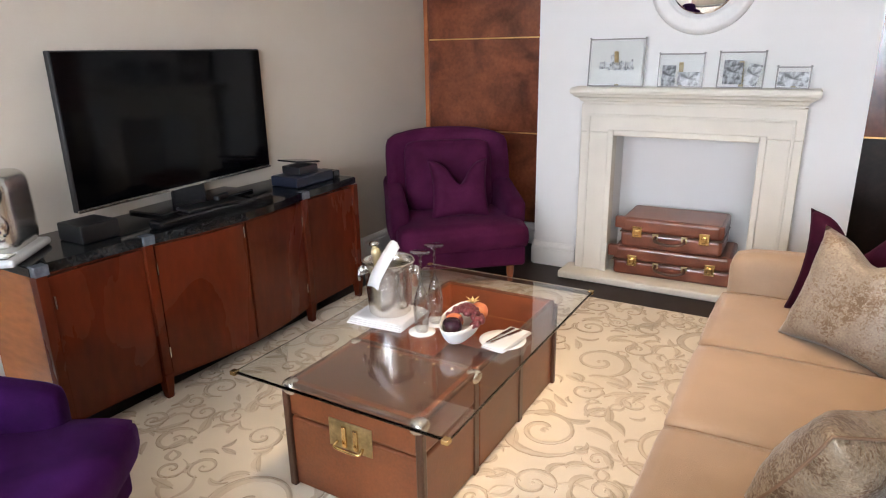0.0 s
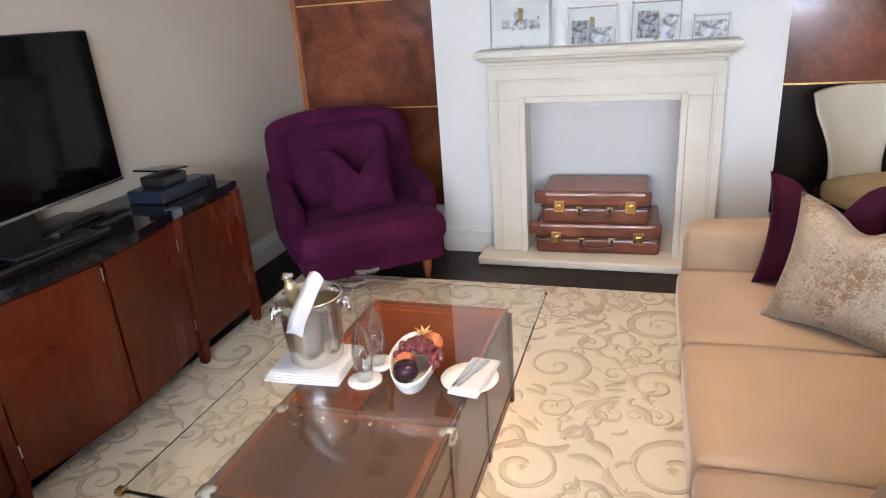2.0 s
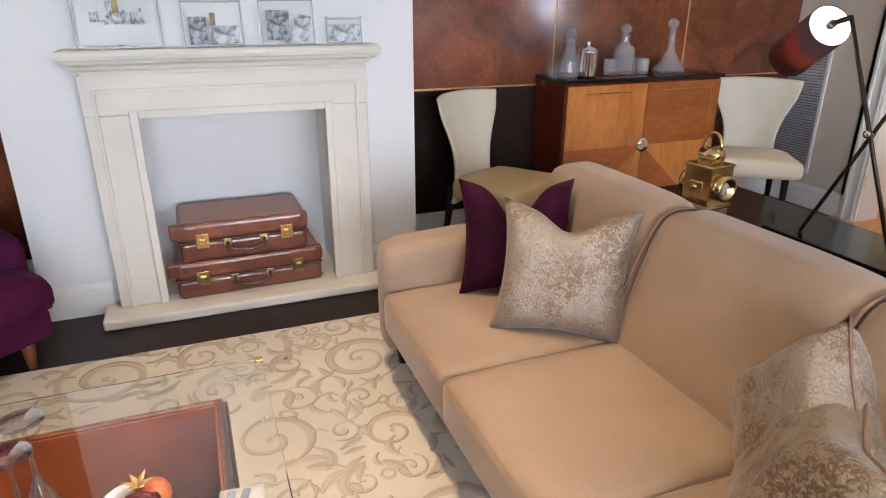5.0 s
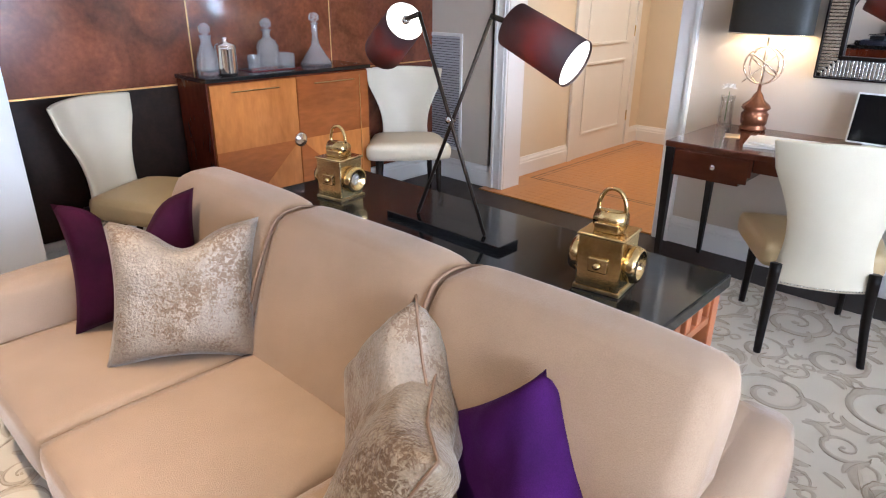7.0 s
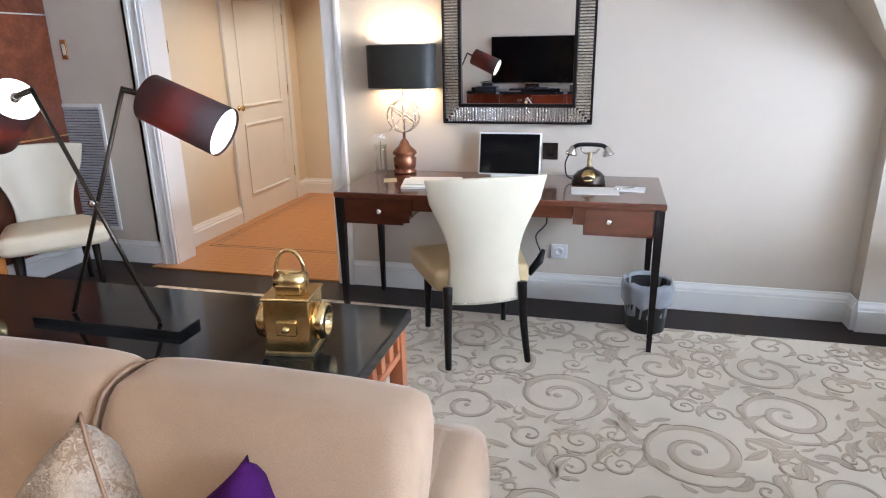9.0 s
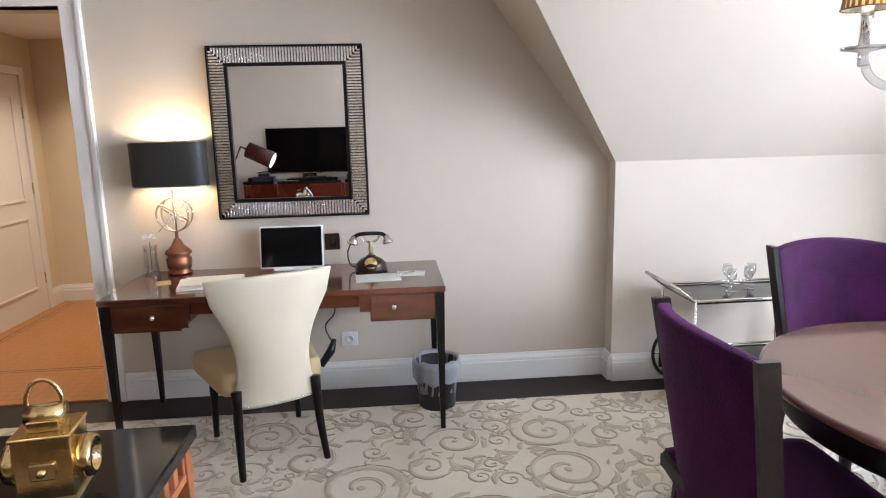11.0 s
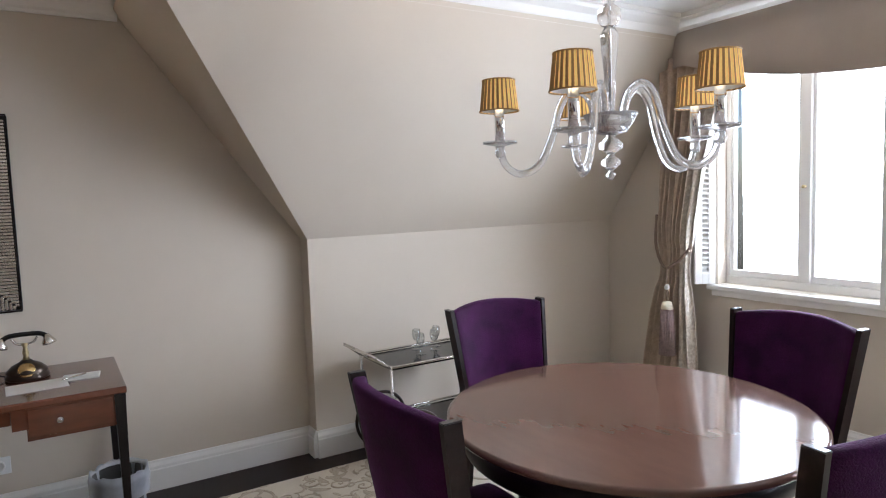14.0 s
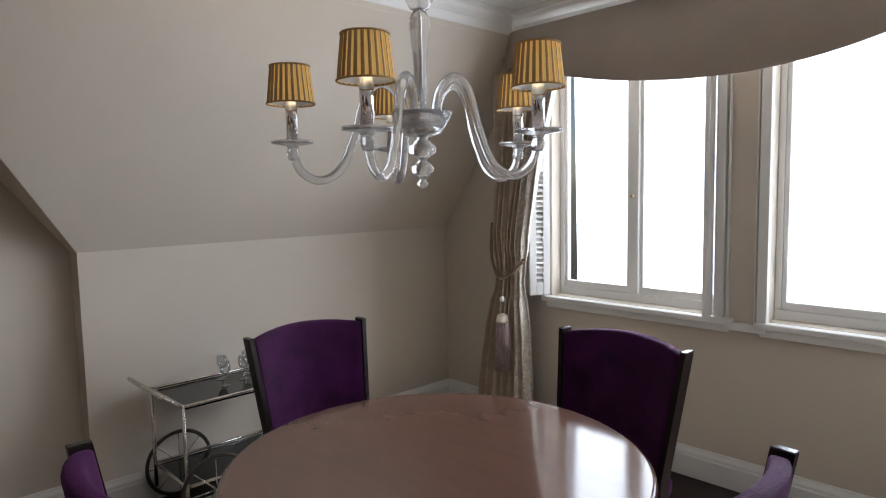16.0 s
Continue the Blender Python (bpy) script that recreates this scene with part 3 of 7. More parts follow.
# ---- walnut panelling ----
def panelling():
    # west recess
    y = YN - 0.015
    for z0, z1 in ((0.17, 0.845), (0.855, 1.525), (1.535, 2.205), (2.215, 2.47)):
        box("panel", (XW + 0.035, y - 0.012, z0), (BX0 - 0.002, y + 0.015, z1), BURL, wall_n, bevel=0.003)
    boxes("inlay", [((XW + 0.03, y - 0.008, z), (BX0 - 0.002, y + 0.005, z + 0.01)) for z in (0.845, 1.525, 2.205)], BRASSLINE, wall_n)
    boxes("edge_trim", [((XW + 0.001, y - 0.03, 0.17), (XW + 0.035, y + 0.015, 2.47))], MAHOGPALE, wall_n)
    # east recess: low panel left of the bar cabinet coloured as if in shade, tall panels beyond
    for x0, x1 in ((BX1 + 0.002, 1.80), (1.81, 2.80), (2.81, XV - 0.002)):
        box("panel", (x0, y - 0.012, 0.93), (x1, y + 0.015, 1.72), BURL, wall_n, bevel=0.003)
        box("panel", (x0, y - 0.012, 1.73), (x1, y + 0.015, 2.47), BURL, wall_n, bevel=0.003)
        box("panel", (x0, y - 0.012, 0.17), (x1, y + 0.015, 0.92), BURLSHADE if x0 < 1 else BURL, wall_n, bevel=0.003)
    boxes("inlay", [((x, y - 0.008, 0.17), (x + 0.01, y + 0.005, 2.47)) for x in (1.80, 2.80)] + [((BX1 + 0.002, y - 0.009, 0.92), (XV - 0.002, y + 0.004, 0.93))], BRASSLINE, wall_n)


panelling()


# ---- fireplace ----
def fireplace():
    t = empty_thing("fireplace_surround", -0.14, BY, 0, 0, "carved cream limestone fireplace surround with moulded mantel shelf", "fireplace")
    w = 0.602
    box("hearth", (-0.69, -0.23, 0.001), (0.64, -0.001, 0.05), STONE, t, 0.012)
    box("hearth_floor", (-0.449, 0.001, 0.001), (0.449, 0.348, 0.048), STONE, t, 0.002)
    for s in (-1, 1):
        box("jamb", (min(s * 0.413, s * 0.618), -0.10, 0.051), (max(s * 0.413, s * 0.618), -0.001, 0.951), STONE, t, 0.006)
        box("inner_moulding", (s * 0.424 - 0.018, -0.118, 0.051), (s * 0.424 + 0.018, -0.101, 0.968), STONE, t, 0.006)
        box("outer_bead", (s * 0.565 - 0.008, -0.112, 0.051), (s * 0.565 + 0.008, -0.1005, 1.06), STONE, t, 0.004)
    box("lintel", (-0.618, -0.10, 0.951), (0.618, -0.0015, 1.12), STONE, t, 0.004)
    box("inner_moulding", (-0.405, -0.118, 0.932), (0.405, -0.1, 0.968), STONE, t, 0.006)
    box("outer_bead", (-0.56, -0.112, 1.045), (0.56, -0.0995, 1.061), STONE, t, 0.004)
    bm = bmesh.new()
    prof = [(0.0, 1.12), (0.108, 1.12), (0.112, 1.135), (0.125, 1.142), (0.135, 1.158), (0.158, 1.168), (0.165, 1.18), (0.176, 1.186), (0.18, 1.20), (0.176, 1.214), (0.168, 1.222), (0.0, 1.222)]
    ends = []
    for s in (-1, 1):
        ends.append([bm.verts.new((s * (0.602 + max(0, d - 0.108)), -d - 0.001, z)) for d, z in prof])
    n = len(prof)
    for i in range(n - 1):
        bm.faces.new((ends[0][i], ends[0][i + 1], ends[1][i + 1], ends[1][i]))
    for e, s in zip(ends, (-1, 1)):
        back = [bm.verts.new((v.co.x, -0.001, v.co.z)) for v in e]
        for i in range(n - 1):
            bm.faces.new((e[i], e[i + 1], back[i + 1], back[i]))
    bmesh.ops.remove_doubles(bm, verts=bm.verts[:], dist=1e-5)
    put("mantel_shelf", bm, STONE, t)
    return t


fireplace()


def suitcase(x, y, z, w, d, h, rz):
    t = empty_thing("suitcase", x, y, z, rz, "old oxblood leather suitcase with brass locks and worn corners", "suitcase", "suitcases in the fireplace")
    box("lower_half", (-w / 2, -d / 2, 0), (w / 2, d / 2, h * 0.52), CASELEATHER, t, 0.02, 3, smooth=False)
    box("lid", (-w / 2 - 0.003, -d / 2 - 0.003, h * 0.525), (w / 2 + 0.003, d / 2 + 0.003, h), CASELEATHER, t, 0.02, 3)
    box("lid_top", (-w / 2 + 0.02, -d / 2 + 0.02, h), (w / 2 - 0.02, d / 2 - 0.02, h + 0.002), CASETOP, t, 0.001)
    boxes("edge_band", [((-w / 2 - 0.005, -d / 2 - 0.006, h * 0.5), (w / 2 + 0.005, d / 2 + 0.004, h * 0.545))], LEATHERDARK, t, 0.002)
    for s in (-1, 1):
        lx = s * w * 0.33
        box("lock", (lx - 0.03, -d / 2 - 0.012, h * 0.36), (lx + 0.03, -d / 2 - 0.006, h * 0.74), BRASS, t, 0.004)
        box("latch", (lx - 0.014, -d / 2 - 0.024, h * 0.44), (lx + 0.014, -d / 2 - 0.011, h * 0.62), BRASS, t, 0.004)
        for cy in (-1,):
            box("corner_cap", (s * w / 2 - 0.035 + (s * 0.005), cy * d / 2 - 0.006, h * 0.62), (s * w / 2 + 0.035 * (0 if s > 0 else 1) + s * 0.006, cy * d / 2 + 0.04, h + 0.003), CASELEATHER, t, 0.01)
    tube("handle", curve_pts([(-0.085, -d / 2 - 0.006, h * 0.46), (-0.08, -d / 2 - 0.035, h * 0.34), (0, -d / 2 - 0.045, h * 0.27), (0.08, -d / 2 - 0.035, h * 0.34), (0.085, -d / 2 - 0.006, h * 0.46)], 8), 0.009, LEATHERDARK, t)
    for s in (-1, 1):
        box("handle_plate", (s * 0.085 - 0.018, -d / 2 - 0.01, h * 0.36), (s * 0.085 + 0.018, -d / 2 - 0.004, h * 0.56), OLDBRASS, t, 0.003)
    return t


suitcase(-0.155, 4.815, 0.05, 0.70, 0.40, 0.185, 2)
suitcase(-0.165, 4.80, 0.237, 0.60, 0.38, 0.19, 1)


def photo_frame(x, w, h, rz, prints, label):
    t = empty_thing("photo_frame", x, 4.625, 1.2225, rz, label, "picture frame", "frames on the mantel")
    lean = pose(0, 0, 0.001, -8, 0, 0)
    bm = bmesh.new()
    for lo, hi in [((-w / 2, -0.004, 0), (w / 2, 0.004, 0.007)), ((-w / 2, -0.004, h - 0.007), (w / 2, 0.004, h)), ((-w / 2, -0.004, 0.007), (-w / 2 + 0.007, 0.004, h - 0.007)), ((w / 2 - 0.007, -0.004, 0.007), (w / 2, 0.004, h - 0.007))]:
        add_box(bm, lo, hi, 0.001, 1)
    for cx in (-w / 2 + 0.003, w / 2 - 0.003):
        add_box(bm, (cx - 0.006, -0.006, h - 0.002), (cx + 0.006, 0.006, h + 0.006), 0.002, 1)
    put("frame", bm, PEWTER, t, m=lean)
    g = box("glass", (-w / 2 + 0.006, -0.001, 0.006), (w / 2 - 0.006, 0.001, h - 0.006), GLASS, t, 0, m=lean)
    g.visible_shadow = False
    for px, pz, pw, ph, rot, material in prints:
        k = 0.0015 if material in (PAPER,) else 0.003
        box("print", (-pw / 2, 0.0015, -ph / 2), (pw / 2, 0.0015 + 0.001, ph / 2), material, t, 0, m=lean @ pose(px, 0 if material is PAPER else -0.0045, pz, 0, rot, 0))
    box("easel_back", (-0.012, 0.0, 0.0), (0.012, 0.003, h * 0.75), OLDBRASS, t, 0, m=pose(0, 0.05, 0.001, 14, 0, 0))
    return t


def manor_print(t, lean):
    """A pale print of a big country house: towers, windows and trees."""
    bm = bmesh.new()
    rnd = random.Random(4)
    for i in range(16):
        cx = -0.095 + i * 0.0125
        hh = 0.035 + 0.02 * rnd.random() + (0.035 if i in (5, 6) else 0)
        add_box(bm, (cx - 0.005, -0.0004, 0.105), (cx + 0.005, 0, 0.105 + hh))
    for i in range(14):
        cx = -0.11 + rnd.random() * 0.22
        add_box(bm, (cx - 0.008, -0.0006, 0.095), (cx + 0.008, -0.0002, 0.10 + 0.02 * rnd.random()))
    put("print_drawing", bm, INK, t, m=lean @ pose(0, -0.004, 0))


f1 = photo_frame(-0.565, 0.335, 0.280, 4, [(0, 0.14, 0.30, 0.25, 0, PAPER)], "thin brass glass frame with a pale print of a manor")
manor_print(f1, pose(0, 0, 0.001, -8, 0, 0))
photo_frame(-0.19, 0.25, 0.19, 4, [(-0.065, 0.066, 0.075, 0.115, 0, INKDARK), (-0.065, 0.066, 0.066, 0.105, 0, PAPER), (0.045, 0.048, 0.12, 0.075, 0, INK)], "brass glass frame holding two small grey photographs")
photo_frame(0.125, 0.24, 0.195, -4, [(-0.04, 0.085, 0.10, 0.13, 0, INKDARK), (0.062, 0.072, 0.07, 0.115, 12, INK)], "brass glass frame holding two tilted grey photographs")
photo_frame(0.385, 0.165, 0.115, -4, [(0, 0.05, 0.145, 0.075, 0, INK)], "small brass glass frame with a landscape photograph")


def round_mirror():
    t = empty_thing("round_mirror", -0.12, BY - 0.001, 1.80, 0, "round convex mirror in a broad white reeded frame", "mirror")
    turn = pose(0, 0, 0, 90, 0, 0)
    lathe("mirror_frame", [(0.195, 0.006), (0.20, 0.03), (0.212, 0.042), (0.225, 0.038), (0.235, 0.044), (0.25, 0.038), (0.258, 0.043), (0.272, 0.034), (0.285, 0.02), (0.29, 0.0), (0.20, 0.0)], PLASTERWHITE, t, 64, turn)
    lathe("mirror_glass", [(0.0, 0.028), (0.06, 0.0265), (0.12, 0.021), (0.17, 0.014), (0.197, 0.008), (0.197, 0.002), (0, 0.002)], MIRROR, t, 64, turn)
    return t


round_mirror()


# ---- armchairs ----
def armchair(x, y, rz, fabric, label):
    t = empty_thing("armchair", x, y, 0, rz, label, "armchair", "purple armchairs")
    W, D = 0.80, 0.80
    box("base", (-0.39, -0.41, 0.135), (0.39, 0.33, 0.262), fabric, t, 0.02, 3)
    soft_block("seat", (-0.395, -0.45, 0.266), (0.395, 0.20, 0.40), fabric, t, 0.05, 0.02)

    def wing(p):
        lean = 0.15 * (p.z + 0.30)
        arch = 0.03 * (1 - (p.x / 0.36) ** 2) if p.z > 0.2 else 0
        curl = -0.10 * (abs(p.x) / 0.36) ** 3
        return Vector((p.x, p.y + lean + curl, p.z + arch))

    soft_block("backrest", (-0.41, 0.20, 0.25), (0.41, 0.34, 0.895), fabric, t, 0.06, 0.015, n=12, shape=wing)
    soft_block("back_cushion", (-0.28, 0.10, 0.40), (0.28, 0.23, 0.85), fabric, t, 0.06, 0.02, shape=lambda p: Vector((p.x, p.y + 0.15 * p.z, p.z)))
    for s in (-1, 1):
        def arm(p, s=s):
            f = (p.y + 0.30) / 0.60
            zz = p.z + (0.13 * (f - 0.3) if p.z > 0 else 0)
            flare = s * 0.05 * (p.z + 0.2)
            return Vector((p.x + flare, p.y, zz))
        soft_block("arm", (s * 0.365 - 0.055, -0.25, 0.20), (s * 0.365 + 0.055, 0.32, 0.545), fabric, t, 0.045, 0.01, n=10, shape=arm)
        for yy in (-0.33, 0.27):
            lathe("leg", [(0.016, 0.0), (0.024, 0.07), (0.028, 0.135)], MAHOGPALE, t, 12, pose(s * 0.31, yy, 0))
    return t


armchair(-1.52, 4.31, 40, PURPLE, "plum velvet armchair with low curved arms in the corner")
armchair(-1.28, 1.08, 126, VIOLET, "violet velvet armchair beside the sideboard")
pillow("scatter_cushion", 0.40, 0.13, PURPLE, "plum velvet cushion with a dented top on the armchair", "cushion", pose(-1.43, 4.24, 0.585, -16, 0, 40), 0.14, "cushions")


# ---- sideboard and television ----
def bow_front(y0, y1, bow, n, base):
    return [(base + bow * math.sin(math.pi * (i / n)), y0 + (y1 - y0) * i / n) for i in range(n + 1)]


def sideboard():
    t = empty_thing("sideboard", -2.19, 2.67, 0, 0, "red mahogany bow-fronted sideboard with a black granite top", "sideboard")
    xf = 0.425

    def plan(inset):
        mid = bow_front(-0.45 + inset * 0, 0.45, 0.06, 14, xf - inset)
        return [(0.01, -0.91 + inset), (xf - inset - 0.02, -0.91 + inset), (xf - inset, -0.47)] + mid + [(xf - inset, 0.47), (xf - inset - 0.02, 0.91 - inset), (0.01, 0.91 - inset)]

    prism("carcass", plan(0.012), 0.095, 0.712, MAHOG, t)
    prism("granite_top", plan(-0.014), 0.714, 0.752, GRANITE, t, 0.004)
    # door leaves and posts stand proud of the carcass
    for y0, y1 in ((-0.45, 0.0), (0.0, 0.45)):
        a = [(xf + 0.06 * math.sin(math.pi * (y + 0.45) / 0.9), y) for y in np.linspace(y0 + 0.012, y1 - 0.004, 9)]
        b = [(px - 0.022, py) for px, py in reversed(a)]
        prism("door", a + b, 0.11, 0.70, MAHOG, t, 0.002)
    for y0, y1 in ((-0.89, -0.49), (0.49, 0.89)):
        box("door", (xf - 0.028, y0, 0.11), (xf - 0.002, y1, 0.70), MAHOG, t, 0.003)
    for y in (-0.468, 0.468, -0.895, 0.895):
        box("post", (xf - 0.03, y - 0.02, 0.13), (xf + 0.014, y + 0.02, 0.713), MAHOG, t, 0.003)
        bm = bmesh.new()
        add_box(bm, (xf - 0.035, y - 0.022, 0.0), (xf + 0.016, y + 0.022, 0.13))
        for v in bm.verts:
            if v.co.z < 0.01:
                v.co.x = xf - 0.012 + (v.co.x - xf + 0.012) * 0.6
                v.co.y = y + (v.co.y - y) * 0.6
        put("leg", bm, MAHOG, t)
    for y in (-0.87, 0.87):
        box("leg", (0.03, y - 0.02, 0), (0.07, y + 0.02, 0.13), MAHOG, t, 0.002)
    for y in (-0.468, 0.468, -0.895):
        box("corner_cap", (xf - 0.02, y - 0.026, 0.7145), (xf + 0.024, y + 0.026, 0.7535), GRANITEPALE, t, 0.003)
    box("end_panel", (0.012, -0.904, 0.10), (xf - 0.03, -0.8985, 0.711), ORANGEDARK, t, 0.001)
    for y, z in ((-0.44, 0.60), (-0.44, 0.22), (-0.012, 0.66), (0.438, 0.60), (0.438, 0.22), (0.875, 0.62), (0.875, 0.25), (-0.86, 0.6)):
        bx = xf + (0.06 * math.sin(math.pi * (y + 0.45) / 0.9) if abs(y) < 0.45 else -0.002)
        box("hinge", (bx - 0.006, y - 0.003, z - 0.025), (bx + 0.005, y + 0.003, z + 0.025), SILVER, t, 0.001)
    return t


sideboard()


def television():
    t = empty_thing("television", -2.115, 2.72, 0.752, 0, "large flat black television switched off on a pedestal", "television")
    tilt = pose(0, 0, 0, 0, 0, 5)
    box("casing", (-0.035, -0.602, 0.075), (-0.003, 0.602, 0.722), BLACKMATT, t, 0.006, m=tilt)
    box("screen", (-0.002, -0.596, 0.089), (0.0015, 0.596, 0.716), SCREEN, t, 0.001, m=tilt)
    box("lower_bezel", (-0.003, -0.602, 0.075), (0.004, 0.602, 0.087), SILVER, t, 0.001, m=tilt)
    box("neck", (-0.03, -0.10, 0.005), (-0.008, 0.10, 0.076), BLACKGLOSS, t, 0.004, m=tilt)
    box("foot", (-0.09, -0.30, 0.0), (0.13, 0.30, 0.014), BLACKGLOSS, t, 0.006, m=tilt)
    return t


television()


def remote_tray():
    t = empty_thing("keyboard_tray", -1.80, 2.62, 0.753, 0, "black soundbar and folded black keyboard before the television", "keyboard")
    box("soundbar", (-0.05, -0.34, 0.0), (0.03, 0.20, 0.035), BLACKGLOSS, t, 0.01)
    box("keyboard", (-0.06, -0.18, 0.036), (0.04, 0.12, 0.05), BLACKMATT, t, 0.005, m=pose(0, 0, 0, 0, 0, -8))
    box("prop", (-0.03, 0.0, 0.05), (0.0, 0.10, 0.075), BLACKMATT, t, 0.008, m=pose(0, 0, 0, 0, 0, 20))


remote_tray()


def media_box():
    t = empty_thing("desk_organiser", -1.94, 3.34, 0.753, 0, "black and navy leather organiser box with a tilted lid", "organiser")
    box("body", (-0.09, -0.16, 0.0), (0.10, 0.14, 0.055), NAVY, t, 0.006)
    box("upper_box", (-0.07, -0.09, 0.056), (0.06, 0.06, 0.10), BLACKMATT, t, 0.005)
    box("lid", (-0.07, -0.11, 0.0), (0.07, 0.08, 0.009), BLACKGLOSS, t, 0.003, m=pose(-0.01, 0, 0.115, -7, 0, 0))
    box("side_tray", (-0.02, 0.145, 0.0), (0.10, 0.20, 0.045), BLACKGLOSS, t, 0.004)


media_box()


def coffee_machine():
    t = empty_thing("coffee_machine", -1.98, 1.815, 0.753, 40, "small white and chrome capsule coffee machine", "coffee machine")
    t.scale = (1.2, 1.2, 1.22)
    soft_block("body", (-0.045, -0.09, 0.02), (0.045, 0.10, 0.25), SILVER, t, 0.035, 0.004)
    box("base", (-0.065, -0.16, 0.0), (0.065, 0.11, 0.025), PLASTICWHITE, t, 0.012, 3)
    lathe("lever_cap", [(0.0, 0.0), (0.045, 0.0), (0.048, 0.02), (0.04, 0.05), (0, 0.055)], BLACKGLOSS, t, 24, pose(0, -0.095, 0.205, 90, 0, 0))
    lathe("spout_ring", [(0.0, 0.0), (0.045, 0.0), (0.045, 0.02), (0.0, 0.022)], CHROME, t, 24, pose(0, -0.096, 0.11, 90, 0, 0))
    box("drip_grille", (-0.05, -0.155, 0.026), (0.05, -0.10, 0.032), CHROME, t, 0.002)
    box("spout", (-0.02, -0.135, 0.085), (0.02, -0.10, 0.10), BLACKGLOSS, t, 0.004)
    tube("lever", curve_pts([(-0.03, -0.10, 0.25), (0, -0.13, 0.262), (0.03, -0.10, 0.25)], 8), 0.006, CHROME, t)


coffee_machine()
tagged(box("capsule_box", (-2.02, 2.00, 0.753), (-1.86, 2.16, 0.825), BLACKMATT, None, 0.006), "plain black lacquered capsule box on the sideboard", "box")


# ---- coffee table ----
# brighter copy of the trunk leather: light in the well put into colour
LEATHERLIT = mat("lit trunk leather", (0.34, 0.085, 0.022), 0.45, var=0.2, scale=5, fine=120, bump=0.12, col2=(0.24, 0.055, 0.016))


def trunk():
    """A long trunk: the near end is lidded, the far end is an open well."""
    t = empty_thing("trunk_table", -0.61, 2.57, 0, 0, "tan leather steamer trunk with a lidded end and an open well", "trunk")
    w, d, h, split, wall = 0.262, 0.545, 0.405, -0.165, 0.018
    box("lidded_end", (-w, -d, 0.02), (w, split, 0.285), LEATHER, t, 0.010, 3)
    box("lid", (-w - 0.002, -d - 0.002, 0.289), (w + 0.002, split - 0.004, h), LEATHER, t, 0.016, 3)
    box("lid_panel", (-w + 0.03, -d + 0.03, h), (w - 0.03, split - 0.034, h + 0.0015), LEATHERDARK, t, 0.001)
    box("plinth", (-w + 0.02, -d + 0.02, 0), (w - 0.02, d - 0.02, 0.019), LEATHERDARK, t, 0.002)
    for lo, hi in [((-w, split + 0.002, 0.02), (-w + wall, d, h)), ((w - wall, split + 0.002, 0.02), (w, d, h)), ((-w + wall, d - wall, 0.02), (w - wall, d, h)), ((-w + wall, split + 0.002, 0.02), (w - wall, split + 0.02, h - 0.006))]:
        box("well_wall", lo, hi, LEATHER, t, 0.004)
    box("well_floor", (-w + wall, split + 0.02, 0.02), (w - wall, d - wall, 0.10), LEATHERDARK, t, 0.002)
    box("well_lining", (-w + wall + 0.001, d - wall - 0.004, 0.101), (w - wall - 0.001, d - wall - 0.0005, h - 0.008), LEATHERLIT, t, 0.001)
    for s in (-1, 1):
        x = s * (w - wall - 0.0025)
        box("well_lining", (x - 0.002, split + 0.021, 0.101), (x + 0.002, d - wall - 0.005, h - 0.008), LEATHERLIT, t, 0.001)
    # bound rims and straps
    for y in (split - 0.03, 0.19):
        for s in (-1, 1):
            box("strap", (s * w - 0.006, y - 0.016, 0.015), (s * w + 0.006, y + 0.016, h + 0.003), LEATHERDARK, t, 0.003)
    tube("rim_binding", [(-w + 0.03, split - 0.008, h - 0.003), (w - 0.03, split - 0.008, h - 0.003)], 0.009, LEATHERDARK, t)
    tube("rim_binding", [(-w + 0.02, -d + 0.004, h - 0.006), (w - 0.02, -d + 0.004, h - 0.006)], 0.009, LEATHERDARK, t)
    for s in (-1, 1):
        tube("rim_binding", [(s * (w - 0.004), -d + 0.03, h - 0.005), (s * (w - 0.004), d - 0.02, h - 0.005)], 0.009, LEATHERDARK, t)
        for y in (-d, d):
            box("edge_strip", (s * w - 0.013, y - 0.013, 0.015), (s * w + 0.013, y + 0.013, h - 0.02), LEATHERDARK, t, 0.005)
        for y in (-d + 0.014, split - 0.026):
            soft_block("corner_cap", (s * (w - 0.012) - 0.028, y - 0.028, h - 0.04), (s * (w - 0.012) + 0.028, y + 0.028, h + 0.006), SILVER, t, 0.02, 0, 4)
    for k in range(8):
        lathe("rivet", [(0.0, 0.004), (0.004, 0.003), (0.006, 0.0)], BRASS, t, 8, pose(-w + 0.05 + k * 0.06, d - 0.009, h))
    for k in range(6):
        lathe("rivet", [(0.0, 0.004), (0.004, 0.003), (0.006, 0.0)], OLDBRASS, t, 8, pose(-w + 0.09 + k * 0.07, split - 0.045, h + 0.0015))
    # brass hasp on the near end
    box("hasp_plate", (-0.085, -d - 0.007, 0.235), (0.085, -d - 0.001, 0.335), OLDBRASS, t, 0.004)
    for x in (-0.03, 0.015):
        box("hasp_bar", (x, -d - 0.014, 0.245), (x + 0.018, -d - 0.006, 0.32), BRASS, t, 0.003)
    tube("hasp_handle", curve_pts([(-0.05, -d - 0.008, 0.26), (-0.045, -d - 0.03, 0.25), (0.045, -d - 0.03, 0.25), (0.05, -d - 0.008, 0.26)], 6), 0.005, BRASS, t)
    return t


trunk()


